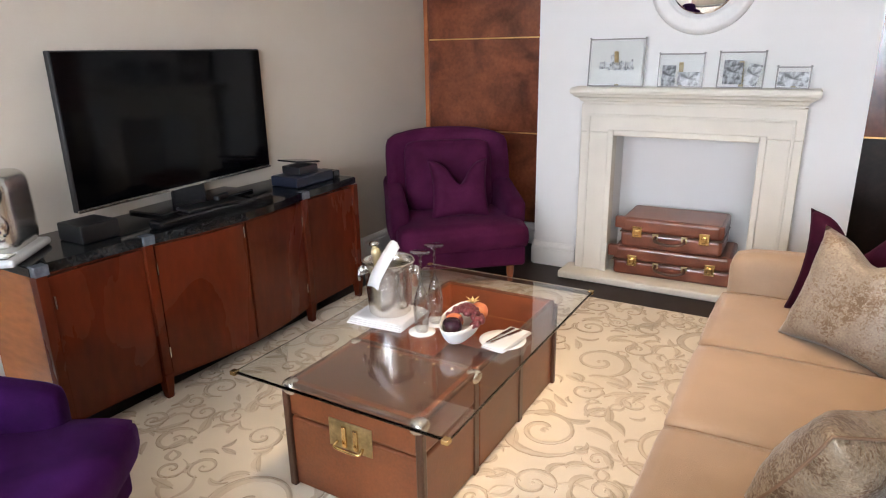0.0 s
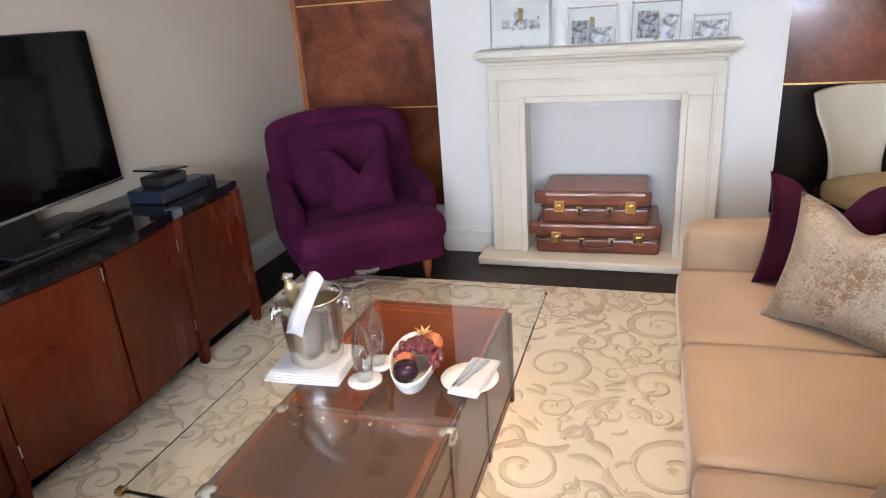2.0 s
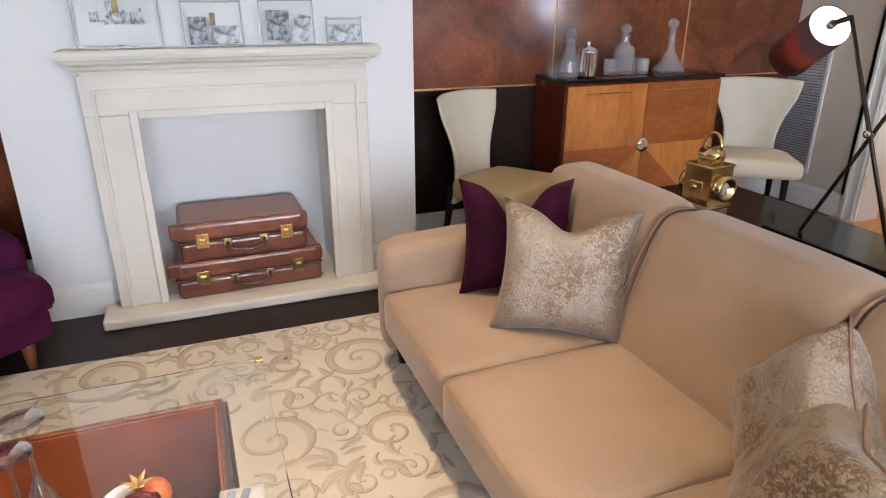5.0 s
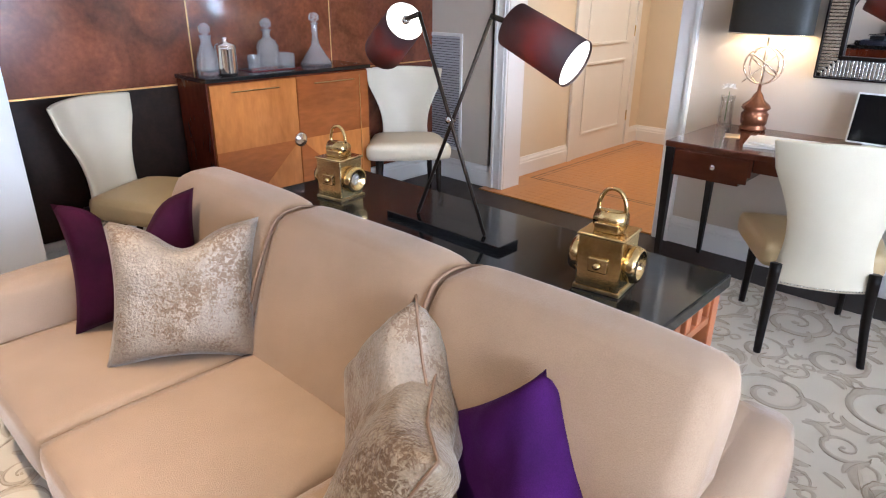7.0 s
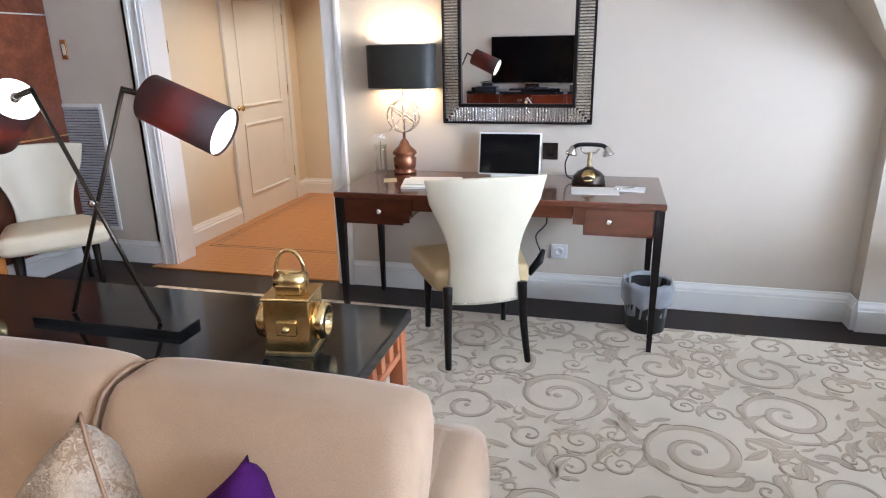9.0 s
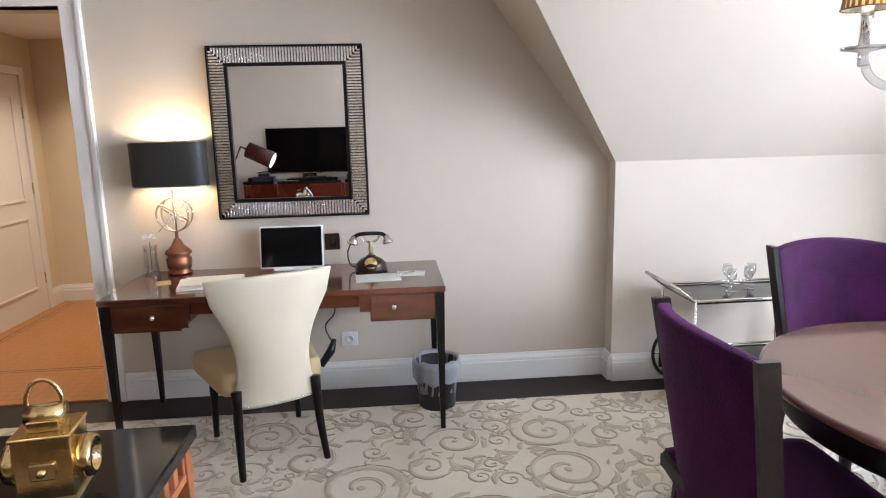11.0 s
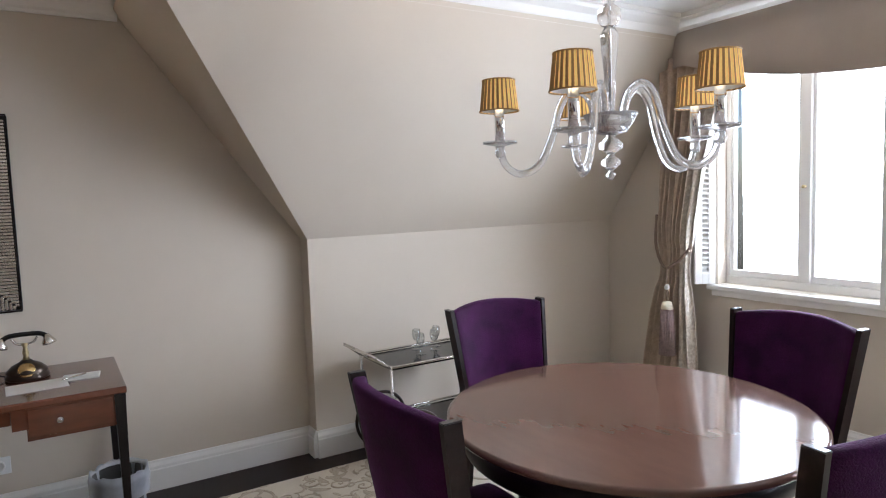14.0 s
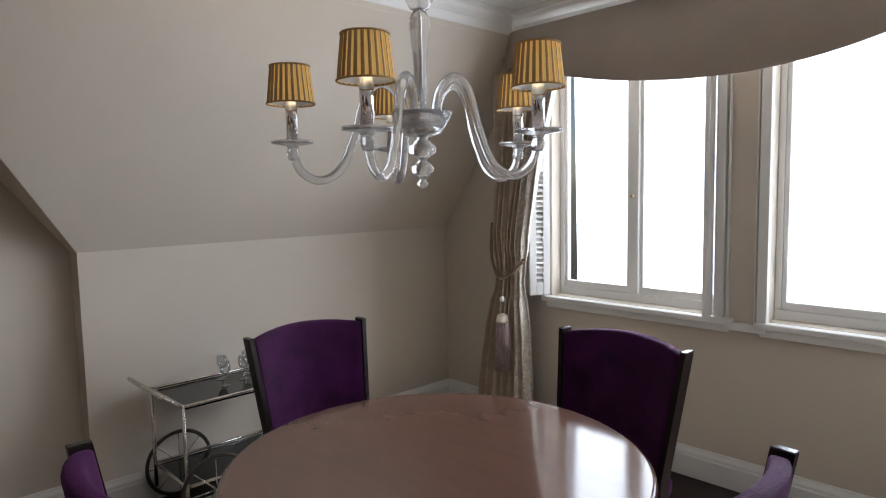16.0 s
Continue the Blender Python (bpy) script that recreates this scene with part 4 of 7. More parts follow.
def glass_top():
    t = empty_thing("glass_tabletop", -0.645, 2.625, 0.4125, 0, "thick clear glass sheet lying on the trunk", "glass top")
    g = box("sheet", (-0.418, -0.645, 0.0), (0.418, 0.645, 0.012), GREENGLASS, t, 0.003)
    g.visible_shadow = False
    for sx in (-1, 1):
        for sy in (-1, 1):
            box("corner_guard", (sx * 0.414 - 0.016, sy * 0.641 - 0.016, -0.002), (sx * 0.414 + 0.008, sy * 0.641 + 0.008, 0.014), BRASS, t, 0.003)
    return t


glass_top()
GT = 0.4255


def napkin(name, x, y, z, w, d, layers, rz, label):
    t = empty_thing(name, x, y, z, rz, label, "napkin")
    for i in range(layers):
        k = 0.012 * i
        soft_block("fold", (-w / 2 + k * 0.3, -d / 2 + k * 0.5, 0.006 * i), (w / 2 - k * 0.2, d / 2 - k * 0.6, 0.006 * (i + 1) + 0.001), LINEN, t, 0.003, 0.001, 6)
    return t


napkin("folded_napkin", -0.86, 2.60, GT, 0.245, 0.23, 4, 4, "white linen napkin folded flat under the ice bucket")


def ice_bucket(x, y, z):
    t = empty_thing("ice_bucket", x, y, z, 30, "brushed silver ice bucket with ring handles", "ice bucket")
    lathe("bucket", [(0.0, 0.002), (0.07, 0.0), (0.075, 0.006), (0.079, 0.06), (0.085, 0.16), (0.088, 0.185), (0.093, 0.19), (0.091, 0.195), (0.085, 0.19), (0.081, 0.16), (0.073, 0.02), (0, 0.012)], SILVER, t, 40)
    for s in (-1, 1):
        lathe("handle_knob", [(0, 0.0), (0.014, 0.0), (0.018, 0.012), (0.01, 0.024), (0, 0.026)], CHROME, t, 16, pose(s * 0.084, 0, 0.155, 0, s * 90, 0))
        tube("ring", [(s * 0.104, 0.02 * math.cos(a), 0.14 + 0.02 * math.sin(a)) for a in np.linspace(0, 2 * math.pi, 18)[:-1]], 0.004, CHROME, t, closed=True)
    return t


ice_bucket(-0.855, 2.61, GT + 0.026).scale = (1.12, 1.12, 1.12)


def champagne(x, y, z):
    t = empty_thing("champagne_bottle", x, y, z, 0, "pale bottle with foil neck standing in the bucket", "bottle")
    tilt = pose(0, 0, 0, 6, -5, 0)
    lathe("bottle_body", [(0, 0), (0.036, 0.0), (0.036, 0.12), (0.026, 0.16), (0.016, 0.19), (0.014, 0.21)], BOTTLE, t, 24, tilt)
    lathe("foil_neck", [(0.0155, 0.165), (0.018, 0.19), (0.0165, 0.235), (0.019, 0.24), (0.019, 0.252), (0.014, 0.265), (0, 0.27)], CORK, t, 24, tilt)
    lathe("stopper", [(0.0, 0.265), (0.012, 0.265), (0.013, 0.28), (0.02, 0.285), (0.018, 0.295), (0, 0.298)], CHROME, t, 20, tilt)
    t.scale = (1, 1, 0.91)


champagne(-0.885, 2.625, GT + 0.045)


def draped_napkin():
    bm = bmesh.new()
    ctrl = curve_pts([(-0.848, 2.492, 0.590), (-0.832, 2.500, 0.640), (-0.812, 2.528, 0.694), (-0.792, 2.565, 0.745)], 8)
    for k in range(4):
        for s in (0,):
            off = Vector((0, 0, 0.005 * k))
            rows = []
            for i, p in enumerate(ctrl):
                f = i / (len(ctrl) - 1)
                wv = Vector((0.94, -0.25, 0.0)).normalized() * (0.032 - 0.004 * k)
                rows.append((bm.verts.new(p - wv + off), bm.verts.new(p + off + Vector((0, 0, 0.006))), bm.verts.new(p + wv + off + Vector((0, 0, 0.002 * math.sin(9 * f))))))
            for a, b in zip(rows, rows[1:]):
                bm.faces.new((a[0], a[1], b[1], b[0])), bm.faces.new((a[1], a[2], b[2], b[1]))
    ob = put("draped_napkin", bm, LINEN, None, True)
    mod = ob.modifiers.new("thick", "SOLIDIFY")
    mod.thickness = 0.003
    tagged(ob, "white linen napkin draped over the bucket rim", "napkin")


draped_napkin()


def flute(x, y):
    """An upturned champagne flute on a white coaster."""
    t = empty_thing("champagne_flute", x, y, GT, 0, "clear champagne flute standing upside down on a paper coaster", "glass", "champagne flutes")
    lathe("coaster", [(0, 0), (0.047, 0), (0.047, 0.0025), (0, 0.0025)], PAPER, t, 28)
    lathe("glass_body", [(0.022, 0.003), (0.027, 0.04), (0.028, 0.07), (0.021, 0.105), (0.006, 0.135), (0.0038, 0.15), (0.0038, 0.205), (0.008, 0.213), (0.033, 0.219), (0.033, 0.221), (0, 0.221), (0, 0.14), (0.004, 0.136), (0.0195, 0.105), (0.0262, 0.07), (0.0252, 0.04), (0.0205, 0.003)], GLASS, t, 28)
    return t


flute(-0.665, 2.545).scale = (1.1, 1.1, 1.45)
flute(-0.663, 2.642).scale = (1.1, 1.1, 1.45)


def fruit_bowl():
    t = empty_thing("fruit_bowl", -0.525, 2.605, GT, 283, "white leaf-shaped ceramic bowl with a pointed lip", "bowl")
    bm = bmesh.new()
    n, k = 36, 6
    outer = []
    for j in range(k + 1):
        f = j / k
        ring = []
        for i in range(n):
            a = 2 * math.pi * i / n
            r = 0.085 + (0.06 * max(0, math.cos(a)) ** 5)
            rx, ry = 1.25 * r, 0.88 * r
            s = 0.45 + 0.55 * f ** 0.6
            z = 0.002 + 0.066 * f ** 1.6 + 0.012 * f * max(0, math.cos(a)) ** 3 + 0.022 * f * max(0, -math.cos(a)) ** 2
            ring.append(bm.verts.new((rx * s * math.cos(a), ry * s * math.sin(a), z)))
        outer.append(ring)
    for a, b in zip(outer, outer[1:]):
        for i in range(n):
            bm.faces.new((a[i], a[(i + 1) % n], b[(i + 1) % n], b[i]))
    bm.faces.new(outer[0])
    ob = put("bowl_shell", bm, PLASTICWHITE, t, True)
    mod = ob.modifiers.new("thick", "SOLIDIFY")
    mod.thickness = 0.004


fruit_bowl()


def ball(name, x, y, z, r, material, label, category, group="fruit in the bowl"):
    bm = bmesh.new()
    bmesh.ops.create_uvsphere(bm, u_segments=16, v_segments=10, radius=r)
    for v in bm.verts:
        if v.co.z > r * 0.7:
            v.co.z -= (v.co.z - r * 0.7) * 0.6
        v.co += v.co.normalized() * r * 0.06 * noise.noise(v.co * 30 + Vector((x, y, z)) * 20)
    return tagged(put(name, bm, material, None, True, pose(x, y, z)), label, category, group)


ball("plum", -0.522, 2.525, GT + 0.062, 0.037, PLUM, "shiny dark plum in the white bowl", "plum")
ball("apricot", -0.540, 2.575, GT + 0.058, 0.034, PEACH, "orange apricot in the white bowl", "apricot")
ball("nectarine", -0.495, 2.680, GT + 0.068, 0.038, PEACH, "red and yellow nectarine in the bowl", "nectarine")


def grapes():
    bm = bmesh.new()
    rnd = random.Random(3)
    for i in range(75):
        x, y = rnd.gauss(0, 0.033), rnd.gauss(0, 0.027)
        z = 0.055 + 0.035 * max(0, 1 - (x * x + y * y) / 0.0028) + rnd.random() * 0.008
        m = Matrix.Translation((x, y, z - 0.02))
        bmesh.ops.create_uvsphere(bm, u_segments=10, v_segments=7, radius=0.0125, matrix=m)
    tagged(put("grape_bunch", bm, GRAPE, None, True, pose(-0.515, 2.625, GT + 0.028)), "bunch of dusky red grapes in the bowl", "grapes", kind="stuff")


grapes()


def husk():
    bm = bmesh.new()
    for i in range(6):
        a = 2 * math.pi * i / 6
        pts = [(0, 0, 0), (0.012 * math.cos(a - 0.5), 0.012 * math.sin(a - 0.5), 0.012), (0.03 * math.cos(a), 0.03 * math.sin(a), 0.018 + 0.004 * (i % 2)), (0.012 * math.cos(a + 0.5), 0.012 * math.sin(a + 0.5), 0.012)]
        bm.faces.new([bm.verts.new(p) for p in pts])
    ob = put("physalis_husk", bm, HUSK, None, True, pose(-0.515, 2.675, GT + 0.100))
    ob.modifiers.new("thick", "SOLIDIFY").thickness = 0.001
    tagged(ob, "papery orange physalis husk on the fruit", "physalis")


husk()


def plate_setting():
    t = empty_thing("side_plate", -0.353, 2.60, GT, 0, "round white porcelain side plate", "plate")
    lathe("plate", [(0, 0.002), (0.05, 0.0), (0.06, 0.004), (0.085, 0.012), (0.086, 0.014), (0.06, 0.008), (0, 0.006)], PLASTICWHITE, t, 40)
    n = napkin("cutlery_napkin", -0.338, 2.603, GT + 0.012, 0.09, 0.20, 2, -7, "white napkin folded on the plate")
    for i, (dx, kind) in enumerate(((-0.012, "dinner_knife"), (0.010, "dinner_fork"))):
        k = empty_thing(kind, -0.350 + dx, 2.61, GT + 0.027, -12 - 7 * i, "polished steel " + kind.split("_")[1] + " lying on the napkin", kind.split("_")[1])
        box("handle", (-0.005, -0.09, 0), (0.005, 0.0, 0.004), CHROME, k, 0.0015)
        box("blade" if i == 0 else "tines", (-0.008, 0.0, 0.001), (0.008, 0.075, 0.003), CHROME, k, 0.001)


plate_setting()


# ---- sofa ----
def sofa():
    t = empty_thing("sofa", 0.26, 1.62, 0, 0, "beige chenille three-seat sofa with low arms", "sofa")
    L = 2.20
    box("base", (0.06, 0.03, 0.09), (1.10, L - 0.03, 0.25), SOFA, t, 0.03, 3)
    for i in range(3):
        y0 = 0.175 + i * 0.617
        soft_block("seat_cushion", (0.0, y0 + 0.006, 0.235), (0.75, y0 + 0.611, 0.39), SOFA, t, 0.03, 0.012, n=14)
        tube("piping", [(0.012, y0 + 0.02, 0.378), (0.012, y0 + 0.597, 0.378)], 0.005, SOFA, t)
        if i < 2:
            # brown tube paints the dark gap between two seat cushions
            tube("seam", [(0.03, y0 + 0.6085, 0.383), (0.62, y0 + 0.6085, 0.389)], 0.0035, PIPINGGAP, t)

    for i in range(3):
        y0 = 0.08 + i * 0.68

        def lean(p):
            f = (p.z + 0.24) / 0.48
            roll = 0.035 * max(0, f - 0.6) ** 1.0
            return Vector((p.x + 0.175 * f + roll * 0.5, p.y, p.z + 0.012 * math.cos(p.y * 3)))

        soft_block("back_cushion", (0.57, y0 + 0.003, 0.34), (0.75, y0 + 0.677, 0.79), SOFA, t, 0.05, 0.012, n=14, shape=lean)
        if i < 2:
            yy = y0 + 0.68
            # brown tube stands in for the dark gap between back cushions
            tube("piping", curve_pts([(0.585, yy, 0.40), (0.655, yy, 0.60), (0.725, yy, 0.745), (0.765, yy, 0.788), (0.84, yy, 0.80), (0.93, yy, 0.775)], 8), 0.006, PIPINGGAP, t)
    box("back_frame", (0.80, 0.05, 0.12), (1.12, L - 0.05, 0.60), SOFA, t, 0.06, 4, smooth=False)
    for y0, y1 in ((0.0, 0.165), (L - 0.165, L)):
        def arm(p):
            return Vector((p.x, p.y, p.z + (0.02 * (p.x / 0.58) if p.z > 0 else 0)))
        soft_block("arm", (0.02, y0, 0.10), (1.13, y1, 0.575), SOFA, t, 0.06, 0.008, n=12, shape=arm)
    for x in (0.10, 1.04):
        for y in (0.08, L - 0.08):
            lathe("foot", [(0.018, 0), (0.028, 0.10)], BLACKWOOD, t, 12, pose(x, y, 0))
    return t


sofa()
pillow("scatter_cushion", 0.43, 0.15, AUBERGINE, "aubergine velvet cushion with a dented top on the sofa", "cushion", pose(0.735, 3.50, 0.60, -18, 0, -20), 0.13, "cushions")
pillow("scatter_cushion", 0.45, 0.16, BROCADE, "silver and brown brocade cushion on the sofa", "cushion", pose(0.745, 3.18, 0.585, -22, 3, -33), 0.06, "cushions")
pillow("scatter_cushion", 0.40, 0.20, BROCADE, "silver brocade cushion balanced on its corner", "cushion", pose(0.85, 2.34, 0.525, -16, 38, -122), 0.0, "cushions", PIPINGGAP)
pillow("scatter_cushion", 0.38, 0.20, BROCADESHADED, "brown and silver brocade cushion with a dark seam", "cushion", pose(0.705, 2.20, 0.515, -30, -5, -136), 0.015, "cushions", PIPINGGAP)
pillow("scatter_cushion", 0.355, 0.17, VIOLET, "violet velvet cushion balanced on its corner", "cushion", pose(0.885, 2.025, 0.512, -18, 47, -122), 0.0, "cushions")


# ---- console behind the sofa ----
def console():
    t = empty_thing("console_table", 1.66, 2.873, 0, 0, "mahogany console with fretwork ends and a black granite top", "console table")
    t.scale = (0.95, 0.95, 1.07)
    box("granite_top", (-0.265, -0.93, 0.56), (0.265, 0.93, 0.60), GRANITE, t, 0.006)
    for sy in (-1, 1):
        y = sy * 0.885
        items = []
        for x0, x1 in ((-0.25, -0.20), (0.20, 0.25)):
            items.append(((x0, y - 0.025, 0), (x1, y + 0.025, 0.559)))
        items += [((-0.20, y - 0.02, 0.535), (0.20, y + 0.02, 0.559)), ((-0.20, y - 0.02, 0.455), (0.20, y + 0.02, 0.48))]
        for k in range(6):
            x = -0.2 + 0.4 * k / 5
            items.append(((x - 0.018, y - 0.018, 0.48), (x + 0.018, y + 0.018, 0.535)))
        boxes("end_frame", items, MAHOGPALE, t, 0.002)
    for sx in (-1, 1):
        boxes("rail", [((sx * 0.235 - 0.015, -0.86, 0.455), (sx * 0.235 + 0.015, 0.86, 0.559))], MAHOG, t, 0.002)
    return t


console()


def shade_lamp():
    t = empty_thing("x_lamp", 1.594, 2.865, 0.6425, 0, "bronze table lamp with two crossed arms and dark shades", "lamp")
    t.matrix_world = t.matrix_world @ Matrix.Scale(0.95, 4)
    box("base", (-0.055, -0.275, 0.0), (0.055, 0.30, 0.022), BLACKGLOSS, t, 0.003)
    tips = [(0.0, -0.16, 0.765), (0.0, 0.155, 0.765)]
    feet = [(0.0, 0.185, 0.026), (0.0, -0.17, 0.026)]
    for a, b, s in zip(feet, tips, (1, -1)):
        tube("arm", [(0.008 * s, a[1], a[2]), (0.008 * s, b[1], b[2])], 0.007, BRONZE, t)
    lathe("pivot", [(0, -0.016), (0.012, -0.016), (0.012, 0.016), (0, 0.016)], CHROME, t, 16, pose(0, 0.008, 0.415, 0, 90, 0))
    # each shade hangs from an elbow at its arm's tip
    for tip, aim, root in ((tips[0], Vector((0.08, -0.92, -0.42)), Vector((0.03, -0.055, -0.02))), (tips[1], Vector((0.30, 0.80, -0.46)), Vector((-0.02, 0.05, -0.02)))):
        r0 = Vector(tip) + root
        tube("elbow", [tip, r0, r0 + aim.normalized() * 0.02], 0.009, BRONZE, t)
        m = Matrix.Translation(r0) @ aim.to_track_quat("Z", "Y").to_matrix().to_4x4()
        lathe("shade", [(0.071, 0.015), (0.076, 0.265), (0.0745, 0.265), (0.0695, 0.015), (0.071, 0.015)], SHADEOUT, t, 36, m)
        lathe("holder", [(0, 0.0), (0.014, 0.0), (0.016, 0.07), (0, 0.075)], CHROME, t, 16, m)
        lathe("bulb", [(0, 0.073), (0.014, 0.075), (0.022, 0.088), (0.018, 0.10), (0, 0.105)], BULB, t, 16, m)
        lathe("diffuser", [(0, 0.255), (0.0725, 0.255), (0.0725, 0.2575), (0, 0.2575)], DIFFUSER, t, 32, m)
        # glowing disc added in place of the open, bulb-lit top end
        lathe("top_diffuser", [(0.0145, 0.018), (0.0692, 0.018), (0.0692, 0.020), (0.0145, 0.020), (0.0145, 0.018)], DIFFUSER, t, 32, m)
        p = t.matrix_world @ (m @ Vector((0, 0, 0.135)))
        lamp("x_lamp_light", "POINT", Matrix.Translation(p), 5, WARM, radius=0.025)
    return t


shade_lamp()


def lantern(x, y, rz):
    t = empty_thing("railway_lantern", x, y, 0.6425, rz, "polished brass railway lantern with round lenses", "lantern", "brass lanterns")
    box("body", (-0.058, -0.058, 0.004), (0.058, 0.058, 0.155), BRASS, t, 0.004)
    box("foot", (-0.063, -0.063, 0.0), (0.063, 0.063, 0.010), OLDBRASS, t, 0.002)
    box("roof", (-0.062, -0.062, 0.152), (0.062, 0.062, 0.160), BRASS, t, 0.003)
    box("chimney", (-0.032, -0.032, 0.160), (0.032, 0.032, 0.185), BRASS, t, 0.003)
    lathe("chimney_cap", [(0.0, -0.038), (0.026, -0.038), (0.026, 0.038), (0.0, 0.038)], BRASS, t, 20, pose(0, 0, 0.19, 0, 90, 0))
    tube("handle", curve_pts([(-0.026, 0, 0.195), (-0.036, 0, 0.225), (-0.022, 0, 0.262), (0.0, 0, 0.272), (0.022, 0, 0.262), (0.036, 0, 0.225), (0.026, 0, 0.195)], 5), 0.0055, BRASS, t)
    t.scale = (1.12, 1.12, 1.07)
    for ang in (0, 90, -90):
        m = pose(0, 0, 0.078, 0, 0, ang) @ pose(0, -0.058, 0, 90, 0, 0)
        if ang == 0:
            box("catch_plate", (-0.026, -0.066, 0.058), (0.026, -0.0575, 0.10), BRASS, t, 0.005)
            lathe("catch_knob", [(0, 0), (0.012, 0), (0.009, 0.016), (0, 0.02)], BRASS, t, 16, m)
            continue
        lathe("lens_ring", [(0.034, 0.0), (0.048, 0.0), (0.05, 0.018), (0.046, 0.03), (0.036, 0.032), (0.033, 0.018)], BRASS, t, 32, m)
        lathe("lens", [(0, 0.022), (0.018, 0.02), (0.034, 0.012), (0.034, 0.002), (0, 0.002)], CRYSTAL, t, 32, m)
    return t


lantern(1.575, 3.473, -82)
lantern(1.575, 2.233, -82)


# ---- bar cabinet ----
def bar_cabinet():
    t = empty_thing("bar_cabinet", 2.25, 5.11, 0, 0, "honey veneered bar cabinet with sunburst doors and a dark top", "cabinet")
    w, d = 0.565, 0.36
    box("carcass", (-w, -d + 0.02, 0.06), (w, 0.0, 0.965), MAHOG, t, 0.004)
    box("plinth", (-w + 0.02, -d + 0.03, 0.0), (w - 0.02, -0.02, 0.06), BLACKWOOD, t, 0.002)
    box("top", (-w - 0.01, -d - 0.01, 0.966), (w + 0.01, 0.0, 0.99), BLACKGLOSS, t, 0.004)
    for s in (-1, 1):
        x0, x1 = (-w + 0.01, -0.003) if s < 0 else (0.003, w - 0.01)
        door = box("door", (x0, -d + 0.002, 0.07), (x1, -d + 0.0195, 0.955), ORANGEDARK, t, 0.002)
        # sunburst veneer: wedges meeting at the knob
        cz = 0.58
        far = x0 if s < 0 else x1
        near = x1 if s < 0 else x0
        y = -d + 0.0005
        fan = [(near, 0.95), (far, 0.95), (far, cz), (far, 0.075), (near, 0.075)]
        for i, (a, b) in enumerate(zip(fan, fan[1:])):
            pts = [(near, y, cz), (a[0], y, a[1]), (b[0], y, b[1])]
            slab("veneer", pts, 0.0015, (ORANGEDARK if (s, i) in ((-1, 2), (1, 0), (1, 1), (1, 3)) else ORANGEWOOD), door)
        boxes("pull", [((x0 + 0.12, -d - 0.012, 0.905), (x1 - 0.12, -d - 0.002, 0.912))], BRASS, t, 0.002)
    boxes("inlay", [((w - 0.085, -d - 0.004, 0.08), (w - 0.08, -d - 0.0015, 0.93))], BRASS, t)
    lathe("lock_knob", [(0, 0.02), (0.02, 0.018), (0.03, 0.012), (0.042, 0.010), (0.045, 0.0), (0, 0.0)], CHROME, t, 28, pose(0, -d - 0.002, 0.58, 90, 0, 0))
    return t


bar_cabinet()


def decanter(x, y, kind, group="crystal on the cabinet"):
    t = empty_thing("decanter", x, y, 0.9905, 0, "cut crystal decanter with stopper on the cabinet", "decanter", group)
    if kind == "wide":
        prof = [(0, 0), (0.075, 0.0), (0.078, 0.008), (0.05, 0.045), (0.022, 0.085), (0.015, 0.11), (0.014, 0.17), (0.02, 0.18), (0.016, 0.18), (0.010, 0.17), (0.010, 0.10), (0.045, 0.04), (0.07, 0.01), (0, 0.006)]
        top = 0.18
    elif kind == "square":
        prof = [(0, 0), (0.048, 0.0), (0.05, 0.01), (0.05, 0.09), (0.04, 0.11), (0.018, 0.125), (0.017, 0.15), (0.028, 0.156), (0.016, 0.158), (0.012, 0.13), (0.034, 0.105), (0.043, 0.09), (0.043, 0.012), (0, 0.01)]
        top = 0.158
    else:
        prof = [(0, 0), (0.045, 0.0), (0.05, 0.02), (0.047, 0.06), (0.03, 0.10), (0.02, 0.125), (0.026, 0.15), (0.02, 0.15), (0.015, 0.125), (0.026, 0.10), (0.042, 0.06), (0.044, 0.02), (0, 0.01)]
        top = 0.15
    t.scale = (1.3, 1.3, 1.42)
    lathe("vessel", prof, CUTGLASS, t, 14, smooth=False)
    lathe("stopper", [(0, top - 0.02), (0.010, top - 0.01), (0.010, top + 0.004), (0.024, top + 0.012), (0.026, top + 0.03), (0.014, top + 0.042), (0, top + 0.046)], CUTGLASS, t, 10, smooth=False)
    return t


decanter(1.80, 4.93, "jug")
decanter(2.20, 4.95, "square")
decanter(2.55, 4.95, "wide")


def tumbler(x, y, z, group="crystal on the cabinet"):
    t = empty_thing("crystal_tumbler", x, y, z, 0, "heavy cut crystal tumbler", "glass", group)
    lathe("glass_body", [(0, 0), (0.034, 0), (0.037, 0.012), (0.04, 0.085), (0.0375, 0.085), (0.034, 0.014), (0, 0.012)], CUTGLASS, t, 14, smooth=False)
    return t


def tray():
    t = empty_thing("serving_tray", 2.20, 4.95, 0.9905, 0, "dark red lacquer tray under the decanter", "tray")
    box("tray_base", (-0.17, -0.09, 0), (0.17, 0.09, 0.0045), mat("red lacquer", (0.12, 0.01, 0.012), 0.2, bump=0), t, 0.001)
    return t


tray()
bpy.data.objects["decanter.001"].location.z += 0.005
tumbler(2.09, 4.93, 0.9955)
tumbler(2.31, 4.95, 0.9955)
tumbler(2.30, 4.89, 0.9955)


